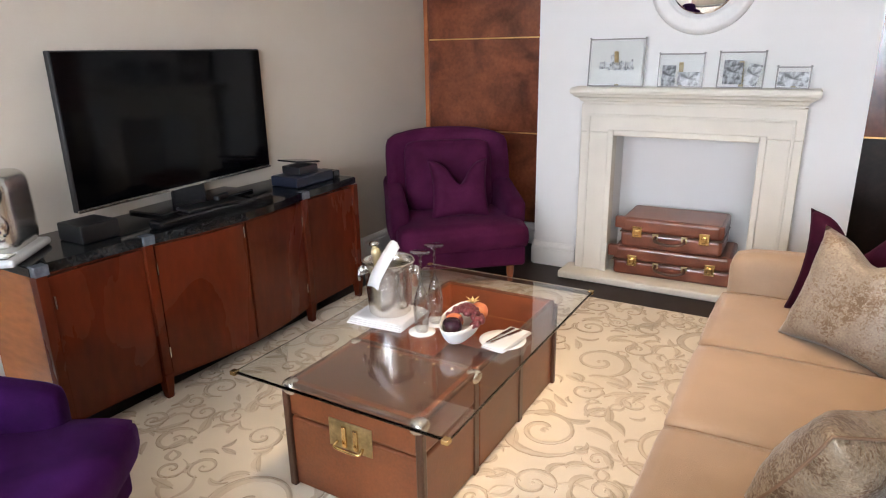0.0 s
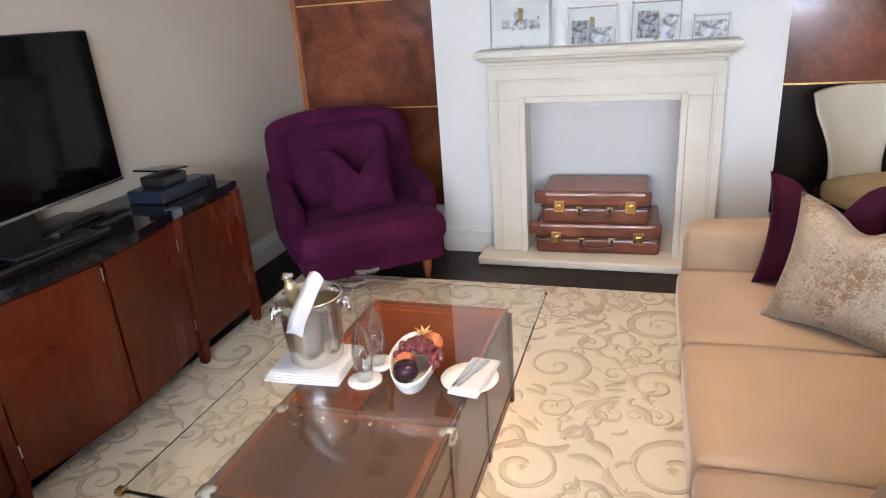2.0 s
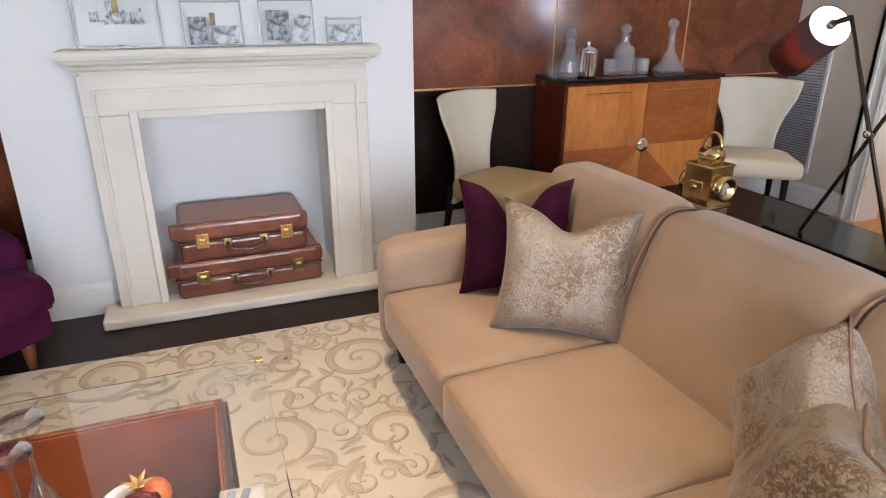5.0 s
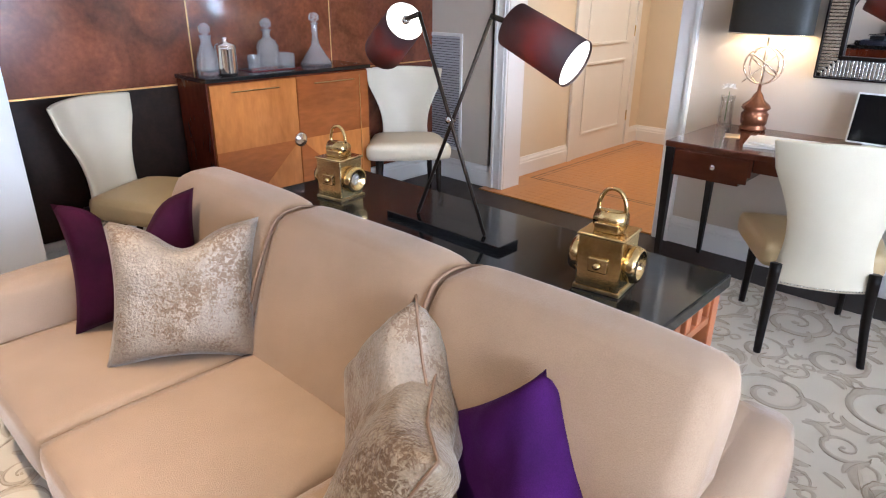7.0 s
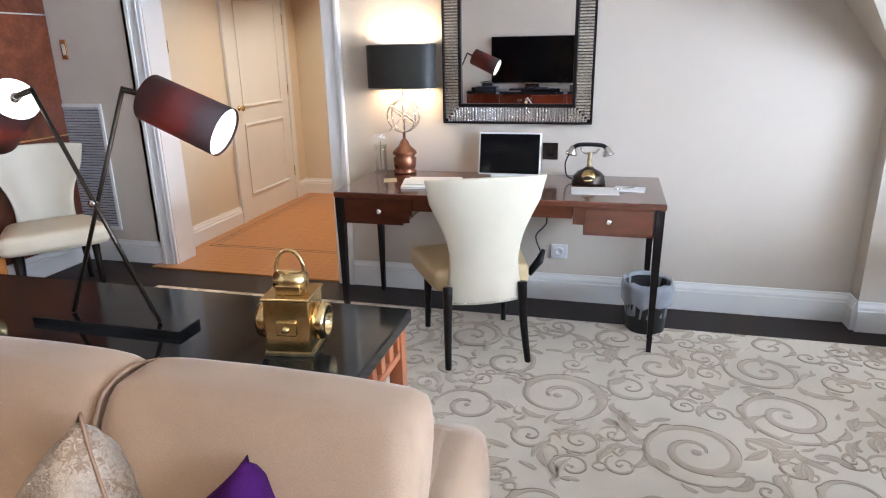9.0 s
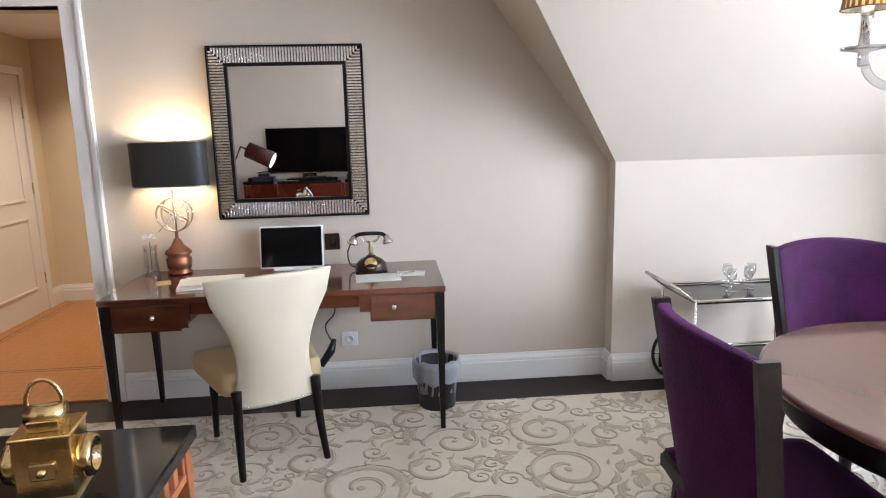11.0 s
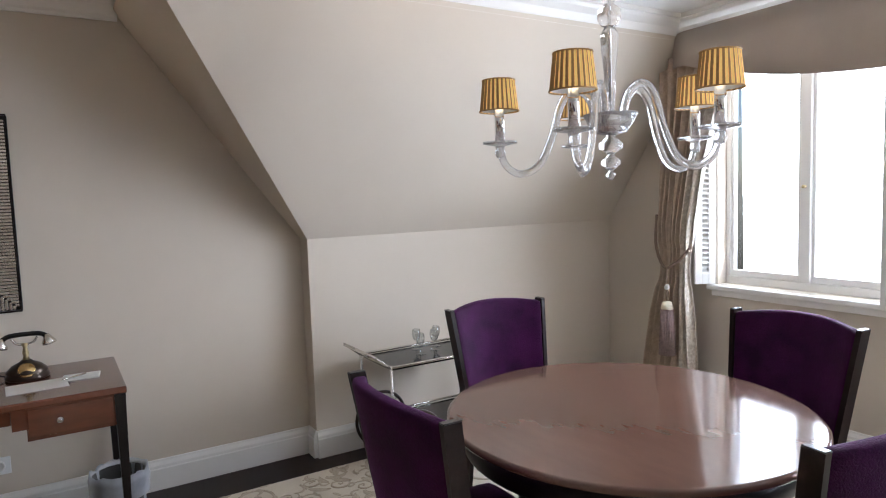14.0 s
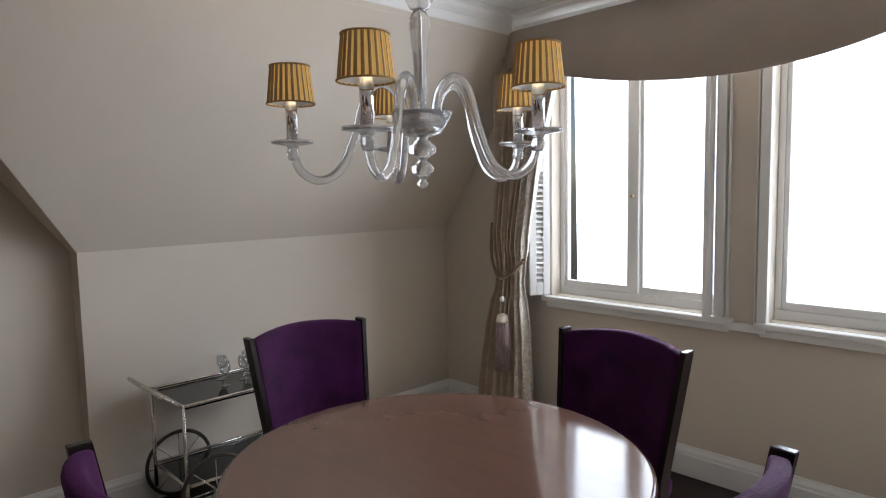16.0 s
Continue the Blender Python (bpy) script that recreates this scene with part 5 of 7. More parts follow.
def ice_pail():
    t = empty_thing("chrome_ice_pail", 1.865, 4.84, 0.9905, 0, "chrome lidded ice pail on the cabinet", "ice pail")
    t.scale = (1.25, 1.25, 1.35)
    lathe("pail", [(0, 0), (0.043, 0), (0.045, 0.01), (0.045, 0.105), (0.047, 0.112), (0, 0.112)], CHROME, t, 28)
    lathe("lid", [(0.047, 0.113), (0.04, 0.125), (0.012, 0.132), (0.008, 0.14), (0.013, 0.148), (0, 0.152)], CHROME, t, 28)


ice_pail()


# ---- cream side chairs ----
def side_chair(x, y, rz, label, dark=True):
    t = empty_thing("side_chair", x, y, 0, rz, label, "chair", "cream leather chairs")
    soft_block("seat", (-0.255, -0.29, 0.36), (0.255, 0.155, 0.465), TANSEAT if dark else CREAM, t, 0.035, 0.012, 10, shape=lambda p: Vector((p.x * (1 - 0.14 * (p.y / 0.25)), p.y, p.z)))

    # hourglass back that curls forward at its wings
    bm = bmesh.new()
    n, k = 18, 16
    faces = []
    for side in (0, 1):
        g = []
        for j in range(k + 1):
            f = j / k
            z = 0.31 + 0.605 * f
            half = 0.20 + 0.075 * f ** 1.6 - 0.05 * math.sin(math.pi * min(1, f / 0.8)) + (0.015 if f > 0.55 else 0) * (f - 0.55)
            row = []
            for i in range(n + 1):
                u = 2 * i / n - 1
                curl = 0.085 * abs(u) ** 2.4 * (0.5 + 0.5 * f)
                yb = 0.225 + 0.085 * f ** 1.5 - curl
                th = 0.048 * (1 - 0.35 * f) * (1 - abs(u) ** 8 * 0.5)
                arch = 0.012 * (1 - u * u) * f
                row.append(bm.verts.new((u * half, yb - (th if side == 0 else 0), z + arch)))
            g.append(row)
        faces.append(g)
        for j in range(k):
            for i in range(n):
                bm.faces.new((g[j][i], g[j][i + 1], g[j + 1][i + 1], g[j + 1][i]))
    a, b = faces
    for i in range(n):
        bm.faces.new((a[0][i], a[0][i + 1], b[0][i + 1], b[0][i]))
        bm.faces.new((a[k][i], a[k][i + 1], b[k][i + 1], b[k][i]))
    for j in range(k):
        bm.faces.new((a[j][0], a[j + 1][0], b[j + 1][0], b[j][0]))
        bm.faces.new((a[j][n], a[j + 1][n], b[j + 1][n], b[j][n]))
    ob = put("backrest", bm, CREAM, t, True)
    bv = ob.modifiers.new("round", "BEVEL")
    bv.width, bv.segments, bv.limit_method, bv.angle_limit = 0.012, 3, "ANGLE", radians(50)
    bm = bmesh.new()
    for i in range(34):
        u = 2 * i / 33 - 1
        bmesh.ops.create_uvsphere(bm, u_segments=6, v_segments=4, radius=0.0045, matrix=Matrix.Translation((u * 0.195, 0.226 - 0.0425 * abs(u) ** 2.4, 0.322)))
    tagged(put("nail_trim", bm, CHROME, t, True), "row of chrome nail heads", kind="stuff")
    for sx in (-1, 1):
        tube("leg", [(sx * 0.205, -0.225, 0.40), (sx * 0.212, -0.24, 0.0)], 0.02, BLACKWOOD, t, 8, radii=[0.024, 0.014])
        tube("leg", curve_pts([(sx * 0.18, 0.20, 0.40), (sx * 0.185, 0.215, 0.2), (sx * 0.195, 0.27, 0.0)], 5), 0.02, BLACKWOOD, t, 8, radii=[0.024 - 0.009 * i / 10 for i in range(11)])
    return t


side_chair(1.27, 4.77, 30, "cream leather side chair with a curved back by the panelling")
side_chair(3.14, 4.74, -40, "cream leather side chair in the corner by the grille", False)
side_chair(2.99, 2.00, 115, "cream leather desk chair with a nailed curved back")


# ---- desk and what stands on it ----
def desk():
    t = empty_thing("writing_desk", 3.03, 1.94, 0, 0, "polished mahogany writing desk with dark tapered legs", "desk")
    w, d = 0.82, 0.655
    box("top", (0, -w, 0.735), (d, w, 0.765), DESKWOOD, t, 0.006)
    for s in (-1, 1):
        a, b = (-w + 0.045, -0.40) if s < 0 else (0.40, w - 0.045)
        bm = add_box(bmesh.new(), (0.012, a, 0.60), (0.45, b, 0.734))
        inner = b if s < 0 else a
        es = [e for e in bm.edges if abs(e.verts[0].co.y - inner) < 1e-5 and abs(e.verts[1].co.y - inner) < 1e-5 and e.verts[0].co.z < 0.61 and e.verts[1].co.z < 0.61]
        bmesh.ops.bevel(bm, geom=es, offset=0.05, segments=4, affect="EDGES")
        put("drawer_case", bm, DESKWOOD, t)
        box("drawer_front", (0.004, a + 0.012, 0.615), (0.0115, b - 0.055 if s < 0 else b - 0.012, 0.728), DESKWOOD, t, 0.002)
        lathe("knob", [(0, 0.028), (0.012, 0.024), (0.014, 0.016), (0.006, 0.008), (0.008, 0.0), (0, 0)], CHROME, t, 16, pose(0.004, (a + b) / 2 + s * -0.02, 0.675, 0, -90, 0))
    box("centre_drawer", (0.02, -0.398, 0.675), (0.44, 0.398, 0.734), DESKWOOD, t, 0.002)
    boxes("rail", [((0.44, -w + 0.05, 0.64), (0.455, w - 0.05, 0.734))], DESKWOOD, t)
    for sx, x in ((0, 0.025), (1, 0.60)):
        for s in (-1, 1):
            y = s * (w - 0.028)
            bm = add_box(bmesh.new(), (x - 0.022, y - 0.022, 0.0), (x + 0.022, y + 0.022, 0.734))
            for v in bm.verts:
                if v.co.z < 0.01:
                    v.co.x = x + (v.co.x - x) * 0.5
                    v.co.y = y + (v.co.y - y) * 0.5 - s * -0.0
            put("leg", bm, BLACKWOOD, t)
    return t


desk()
DT = 0.7655


def desk_lamp():
    t = empty_thing("desk_lamp", 3.60, 2.55, DT, 0, "armillary desk lamp with a copper urn and black oval shade", "lamp")
    lathe("urn_base", [(0, 0), (0.062, 0), (0.068, 0.012), (0.056, 0.025), (0.064, 0.036), (0.068, 0.085), (0.055, 0.10), (0.072, 0.115), (0.066, 0.13), (0.034, 0.158), (0.022, 0.185), (0.009, 0.20), (0.008, 0.24)], mat("copper urn", (0.32, 0.13, 0.065), 0.25, metal=0.7, var=0.2, bump=0.03), t, 32)
    for k in range(4):
        m = pose(0, 0, 0.33, 90, 0, 45 * k + 20) if k < 3 else pose(0, 0, 0.33, 30, 25, 0)
        tube("ring", [(0.092 * math.cos(a), 0.092 * math.sin(a), 0) for a in np.linspace(0, 2 * math.pi, 33)[:-1]], 0.005, SILVER, t, 8, True, m)
    tube("arrow", [(-0.10, 0.06, 0.25), (0.10, -0.06, 0.41)], 0.003, SILVER, t)
    tube("stem", [(0, 0, 0.42), (0, 0, 0.52)], 0.006, SILVER, t)

    def oval(a, b, z, n=40):
        return [(a * math.copysign(abs(math.cos(q)) ** 0.6, math.cos(q)), b * math.copysign(abs(math.sin(q)) ** 0.6, math.sin(q)), z) for q in np.linspace(0, 2 * math.pi, n + 1)[:-1]]

    for name, off, material in (("shade", 0.0, BLACKSHADE), ("shade_lining", -0.002, LININGGLOW)):
        bm = bmesh.new()
        lo, hi = [[bm.verts.new(p) for p in oval(0.095 + off, 0.195 + off, z)] for z in (0.485, 0.72)]
        for i in range(40):
            bm.faces.new((lo[i], lo[(i + 1) % 40], hi[(i + 1) % 40], hi[i]))
        put(name, bm, material, t, True)
    for z in (0.485, 0.72):
        tube("shade_trim", oval(0.096, 0.196, z), 0.0035, SILVER, t, 6, True)
    lathe("bulb", [(0, 0.50), (0.014, 0.505), (0.03, 0.57), (0.02, 0.60), (0, 0.61)], BULB, t, 16)
    lamp("desk_lamp_light", "POINT", Matrix.Translation((3.60, 2.55, DT + 0.63)), 9, SOFT, radius=0.03)


desk_lamp()


def flower_glass():
    t = empty_thing("bud_vase", 3.60, 2.70, DT, 0, "small clear glass vase with a white bloom", "vase")
    t.scale = (1.25, 1.25, 1.3)
    lathe("vase_body", [(0, 0), (0.03, 0), (0.032, 0.01), (0.028, 0.10), (0.031, 0.125), (0.029, 0.125), (0.025, 0.10), (0.028, 0.012), (0, 0.01)], GLASS, t, 24)
    bm = bmesh.new()
    rnd = random.Random(2)
    for i in range(22):
        a, b = rnd.random() * 6.28, rnd.random() * 1.2
        p = Vector((0.03 * math.cos(a) * math.sin(b), 0.03 * math.sin(a) * math.sin(b), 0.145 + 0.02 * math.cos(b)))
        q = [p + Vector((rnd.uniform(-1, 1), rnd.uniform(-1, 1), rnd.uniform(-0.5, 1))) * 0.014 for _ in range(4)]
        bm.faces.new([bm.verts.new(v) for v in q])
    put("petals", bm, PAPER, t, True)
    tube("stalk", [(0, 0, 0.02), (0.004, 0, 0.14)], 0.002, mat("green stalk", (0.08, 0.16, 0.04), 0.6), t)


flower_glass()


def tablet():
    t = empty_thing("tablet_screen", 3.56, 1.93, DT, -90, "upright black tablet in a white stand on the desk", "tablet")
    m = pose(0, 0, 0.012, -12, 0, 0)
    box("stand_frame", (-0.175, -0.006, 0.0), (0.175, 0.012, 0.235), PLASTICWHITE, t, 0.006, m=m)
    box("screen", (-0.166, -0.009, 0.008), (0.166, -0.0055, 0.226), SCREEN, t, 0.002, m=m)
    box("stand_foot", (-0.10, -0.02, 0.0), (0.10, 0.11, 0.012), PLASTICWHITE, t, 0.004)


tablet()
for lo, hi, mm, lab, cat in [((-0.12, -0.16, 0), (0.12, 0.16, 0.012), pose(3.30, 2.30, DT, 0, 0, 12), "white leather guest folder lying on the desk", "folder"),
                             ((-0.10, -0.14, 0), (0.10, 0.14, 0.006), pose(3.31, 2.30, DT + 0.0125, 0, 0, 8), "white brochure on the folder", "brochure"),
                             ((-0.085, -0.115, 0), (0.085, 0.115, 0.003), pose(3.27, 1.45, DT, 0, 0, 4), "white sheet of writing paper on the desk", "paper"),
                             ((-0.055, -0.075, 0), (0.055, 0.075, 0.006), pose(3.33, 1.28, DT, 0, 0, -6), "small white notepad on the desk", "notepad"),
                             ((-0.05, -0.035, 0), (0.05, 0.035, 0.003), pose(3.36, 2.56, DT, 0, 0, 20), "small tan card lying on the desk", "card")]:
    tagged(box(cat + "_item" if cat == "paper" else "guest_" + cat, lo, hi, PAPER if cat != "card" else CORK, None, 0.001, m=mm), lab, cat)
tagged(tube("ballpoint_pen", [(0, -0.06, 0), (0, 0.05, 0), (0, 0.06, 0)], 0.004, SILVER, None, 10, m=pose(3.31, 1.31, DT + 0.0105, 0, 0, 35), radii=[0.004, 0.004, 0.001]), "silver ballpoint pen on the notepad", "pen")


def telephone():
    t = empty_thing("telephone", 3.48, 1.49, DT, -90, "antique style black and brass cradle telephone", "telephone")
    lathe("base", [(0, 0), (0.085, 0), (0.09, 0.01), (0.08, 0.025), (0.085, 0.035), (0.06, 0.06), (0.03, 0.075), (0.018, 0.085), (0, 0.085)], BRONZE, t, 32)
    lathe("dial", [(0, 0.01), (0.03, 0.01), (0.036, 0.004), (0.036, 0), (0, 0)], BRASS, t, 24, pose(0, -0.062, 0.045, 62, 0, 0))
    lathe("column", [(0.016, 0.085), (0.010, 0.10), (0.014, 0.115), (0.009, 0.14), (0.014, 0.16), (0, 0.162)], OLDBRASS, t, 16)
    for s in (-1, 1):
        tube("cradle_fork", curve_pts([(0, 0, 0.155), (s * 0.03, 0, 0.16), (s * 0.05, 0, 0.185)], 6), 0.005, SILVER, t)
    tube("handset_grip", curve_pts([(-0.085, 0, 0.185), (-0.05, 0, 0.20), (0.05, 0, 0.20), (0.085, 0, 0.185)], 6), 0.011, BLACKGLOSS, t, 10)
    for s in (-1, 1):
        lathe("handset_cup", [(0, 0.0), (0.012, 0.0), (0.02, 0.02), (0.031, 0.038), (0.03, 0.046), (0, 0.044)], SILVER, t, 20, pose(s * 0.085, 0, 0.192, 180, s * -14, 0))
    tube("cord", curve_pts([(-0.10, 0, 0.16), (-0.125, 0.01, 0.10), (-0.115, 0.02, 0.03), (-0.08, 0.02, 0.012)], 8), 0.004, BLACKMATT, t)


telephone()


def wall_mirror():
    t = empty_thing("wall_mirror", XE - 0.001, 1.91, 1.517, -90, "large square mirror in a silver ribbed frame with dark edges", "mirror")
    W, H, B = 0.41, 0.46, 0.085
    box("backing", (-W, -0.03, -H), (W, 0.0, H), BLACKWOOD, t, 0.003)
    for lo, hi in [((-W - 0.006, -0.045, H), (W + 0.006, 0.0, H + 0.008)), ((-W - 0.006, -0.045, -H - 0.008), (W + 0.006, 0, -H)), ((-W - 0.008, -0.045, -H), (-W, 0, H)), ((W, -0.045, -H), (W + 0.008, 0, H))]:
        box("outer_edge", lo, hi, BLACKWOOD, t, 0.002)
    wi, hi_ = W - B, H - B
    for lo, hi in [((-wi, -0.056, hi_ - 0.018), (wi, -0.0305, hi_)), ((-wi, -0.056, -hi_), (wi, -0.0305, -hi_ + 0.018)), ((-wi, -0.056, -hi_ + 0.018), (-wi + 0.018, -0.0305, hi_ - 0.018)), ((wi - 0.018, -0.056, -hi_ + 0.018), (wi, -0.0305, hi_ - 0.018))]:
        box("inner_edge", lo, hi, BLACKWOOD, t, 0.002)
    box("mirror_glass", (-wi + 0.010, -0.0025, -hi_ + 0.010), (wi - 0.010, 0.0025, hi_ - 0.010), MIRROR, t, 0.0, m=pose(0, -0.043, 0, 0.65, 0, -0.9))
    # ribs across all four sides
    bm = bmesh.new()
    step = 0.0155
    n = int(2 * W / step)
    for i in range(n):
        x = -W + (i + 0.5) * 2 * W / n
        for s in (-1, 1):
            inner = max(hi_, hi_ + (abs(x) - wi)) if abs(x) > wi else hi_
            z0, z1 = sorted((s * inner, s * (H - 0.002)))
            if z1 - z0 > 0.006:
                add_box(bm, (x - step * 0.42, -0.040, z0), (x + step * 0.42, -0.0305, z1), 0.003, 1)
    n = int(2 * H / step)
    for i in range(n):
        z = -H + (i + 0.5) * 2 * H / n
        for s in (-1, 1):
            inner = wi + (abs(z) - hi_) if abs(z) > hi_ else wi
            x0, x1 = sorted((s * inner, s * (W - 0.002)))
            if x1 - x0 > 0.006:
                add_box(bm, (x0, -0.040, z - step * 0.42), (x1, -0.0305, z + step * 0.42), 0.003, 1)
    tagged(put("ribs", bm, SILVER, t), "silvered glass ribs", kind="stuff")
    return t


wall_mirror()


def wall_plate(name, x, y, z, rz, w, h, material, label, category, inner=None, round_=False):
    t = empty_thing(name, x, y, z, rz, label, category)
    box("plate", (-w / 2, -0.009, -h / 2), (w / 2, -0.0005, h / 2), material, t, 0.003)
    if round_:
        lathe("socket_ring", [(0.0, 0.002), (0.016, 0.002), (0.018, 0.005), (0.024, 0.005), (0.025, 0.0), (0, 0.0)], inner, t, 24, pose(0, -0.009, 0, 90, 0, 0))
    elif inner:
        box("rocker", (-w * 0.22, -0.012, -h * 0.28), (w * 0.22, -0.009, h * 0.28), inner, t, 0.002)
    return t


wall_plate("wall_socket", XE, 1.645, 0.305, -90, 0.095, 0.085, PLASTICWHITE, "white round wall socket above the skirting", "socket", PAPER, True)
wall_plate("switch_plate", XE, 1.715, 0.895, -90, 0.085, 0.095, BRONZE, "dark bronze switch plate above the desk", "switch", BLACKGLOSS)
wall_plate("brass_switch", XV, 5.02, 1.50, -90, 0.05, 0.13, BRASS, "narrow brass and white control plate", "switch", PAPER)
wall_plate("brass_switch", 4.05, 4.52, 1.51, 0, 0.085, 0.085, BRASS, "brass light switch plate in the hall", "switch", OLDBRASS)
wall_plate("brass_switch", 4.17, 4.52, 1.51, 0, 0.085, 0.085, BRASS, "brass light switch plate in the hall", "switch", OLDBRASS)
tagged(tube("desk_cable", curve_pts([(3.66, 1.80, 0.70), (3.67, 1.72, 0.50), (3.66, 1.78, 0.40), (3.64, 1.74, 0.28), (3.64, 1.78, 0.20)], 10), 0.004, BLACKMATT), "thin black cable hanging behind the desk", "cable")
tagged(tube("desk_cable", curve_pts([(3.62, 1.84, 0.66), (3.64, 1.72, 0.60), (3.66, 1.58, 0.62), (3.66, 1.52, 0.66)], 10), 0.003, BLACKMATT), "thin black cable looping under the desk", "cable")
tagged(tube("power_strip", [(3.50, 1.80, 0.22), (3.52, 1.74, 0.30), (3.54, 1.72, 0.36)], 0.018, BLACKMATT, None, 10, radii=[0.02, 0.024, 0.012]), "black plug adapter hanging under the desk", "plug")


def waste_bin():
    t = empty_thing("waste_bin", 3.36, 1.155, 0, 0, "black waste bin lined with a clear plastic bag", "bin")
    lathe("bin_body", [(0, 0), (0.095, 0), (0.10, 0.01), (0.115, 0.26), (0.118, 0.27), (0.112, 0.27), (0.095, 0.02), (0, 0.015)], BLACKMATT, t, 32)
    bm = bmesh.new()
    rnd = random.Random(8)
    n = 40
    rings = []
    for j, (r, z) in enumerate(((0.106, 0.10), (0.113, 0.27), (0.124, 0.29), (0.132, 0.25), (0.128, 0.17))):
        rings.append([bm.verts.new(((r + 0.012 * noise.noise(Vector((i * 0.6, j, 3)))) * math.cos(2 * math.pi * i / n), (r + 0.012 * noise.noise(Vector((i * 0.6, j, 3)))) * math.sin(2 * math.pi * i / n), z + 0.02 * noise.noise(Vector((i * 0.4, j * 2, 7))))) for i in range(n)])
    for a, b in zip(rings, rings[1:]):
        for i in range(n):
            bm.faces.new((a[i], a[(i + 1) % n], b[(i + 1) % n], b[i]))
    put("bag", bm, BAG, t, True)


waste_bin()


def grille():
    t = empty_thing("vent_grille", XV, 5.0, 0.69, -90, "tall white framed wall grille with grey slats", "vent")
    w, h = 0.20, 0.45
    for lo, hi in [((-w, -0.012, h - 0.025), (w, 0, h)), ((-w, -0.012, -h), (w, 0, -h + 0.025)), ((-w, -0.012, -h + 0.025), (-w + 0.025, 0, h - 0.025)), ((w - 0.025, -0.012, -h + 0.025), (w, 0, h - 0.025))]:
        box("frame", lo, hi, TRIM, t, 0.002)
    n = 44
    bm = add_box(bmesh.new(), (-w + 0.026, -0.008, -0.0045), (w - 0.026, -0.001, 0.0045))
    for v in bm.verts:
        v.co.z += 0.004 if v.co.y < -0.005 else -0.004
    me = bpy.data.meshes.new("slat")
    bm.to_mesh(me)
    bm.free()
    me.materials.append(GRILLE)
    for i in range(n):
        s = new("slat", me)
        s.parent = t
        s.location = (0, -0.0005, -h + 0.035 + i * (2 * h - 0.07) / (n - 1))
    # flat black plate in place of the shade behind the slats
    box("recess", (-w + 0.02, -0.0012, -h + 0.02), (w - 0.02, -0.0003, h - 0.02), BLACKMATT, t, 0)


grille()


# ---- hall ----
def hall_door():
    t = struct(empty_thing("door_1", 4.96, 4.52, 0, 0, "cream painted panelled door, closed", "door"), "cream painted panelled door with a brass knob, closed", "door")
    w, h = 0.96, 2.06
    box("leaf", (0, -0.012, 0.006), (w, -0.001, h), TRIM, t, 0.003)
    for z0, z1 in ((0.22, 0.86), (1.0, 1.9)):
        for lo, hi in [((0.13, -0.022, z0), (w - 0.13, -0.012, z0 + 0.025)), ((0.13, -0.022, z1 - 0.025), (w - 0.13, -0.012, z1)), ((0.13, -0.022, z0 + 0.025), (0.155, -0.012, z1 - 0.025)), ((w - 0.155, -0.022, z0 + 0.025), (w - 0.13, -0.012, z1 - 0.025))]:
            box("moulding", lo, hi, TRIM, t, 0.006)
    for x0, x1 in ((-0.07, -0.004), (w + 0.004, w + 0.07)):
        box("casing", (x0, -0.03, 0), (x1, -0.0005, h + 0.07), TRIM, t, 0.005)
    box("casing", (-0.004, -0.03, h + 0.006), (w + 0.004, -0.0005, h + 0.07), TRIM, t, 0.005)
    lathe("knob", [(0, 0.055), (0.02, 0.05), (0.026, 0.04), (0.018, 0.028), (0.009, 0.02), (0.009, 0.006), (0.024, 0.004), (0.024, 0)], BRASS, t, 24, pose(0.07, -0.012, 1.0, 90, 0, 0))
    for z in (0.30, 1.1, 1.75):
        box("hinge", (w - 0.004, -0.02, z - 0.05), (w + 0.012, -0.010, z + 0.05), BRASS, t, 0.002)
    return t


hall_door()


# ---- windows ----
def window(name, x0, x1):
    t = struct(empty_thing(name, x0, YS, WZ0, 0, "white framed casement window", "window"), "tall white two-leaf casement window with bright daylight outside", "window")
    w, h = x1 - x0, WZ1 - WZ0
    yb, yf = -0.14, -0.085
    for lo, hi in [((0.0, yb, 0.0), (w, yf, 0.05)), ((0, yb, h - 0.05), (w, yf, h)), ((0, yb, 0.05), (0.03, yf, h - 0.05)), ((w - 0.03, yb, 0.05), (w, yf, h - 0.05)), ((w / 2 - 0.03, yb, 0.05), (w / 2 + 0.03, yf + 0.01, h - 0.05))]:
        box("frame", lo, hi, TRIM, t, 0.004)
    for a, b in ((0.03, w / 2 - 0.03), (w / 2 + 0.03, w - 0.03)):
        for lo, hi in [((a + 0.001, yb + 0.01, 0.051), (b - 0.001, yf - 0.008, 0.09)), ((a + 0.001, yb + 0.01, h - 0.09), (b - 0.001, yf - 0.008, h - 0.051)), ((a + 0.001, yb + 0.01, 0.09), (a + 0.022, yf - 0.008, h - 0.09)), ((b - 0.022, yb + 0.01, 0.09), (b - 0.001, yf - 0.008, h - 0.09))]:
            box("sash", lo, hi, TRIM, t, 0.003)
        g = box("pane", (a + 0.018, yb + 0.025, 0.085), (b - 0.018, yb + 0.029, h - 0.085), PANE, t, 0)
        g.visible_shadow = False
    box("sill", (-0.09, -0.08, -0.035), (w + 0.05, 0.055, -0.002), TRIM, t, 0.008, 3)
    box("apron", (-0.07, 0.0005, -0.075), (w + 0.03, 0.028, -0.036), TRIM, t, 0.006)
    lathe("catch", [(0, 0.03), (0.009, 0.026), (0.009, 0.0), (0, 0)], OLDBRASS, t, 12, pose(w / 2, yf + 0.01, 0.62, -90, 0, 0))
    return t


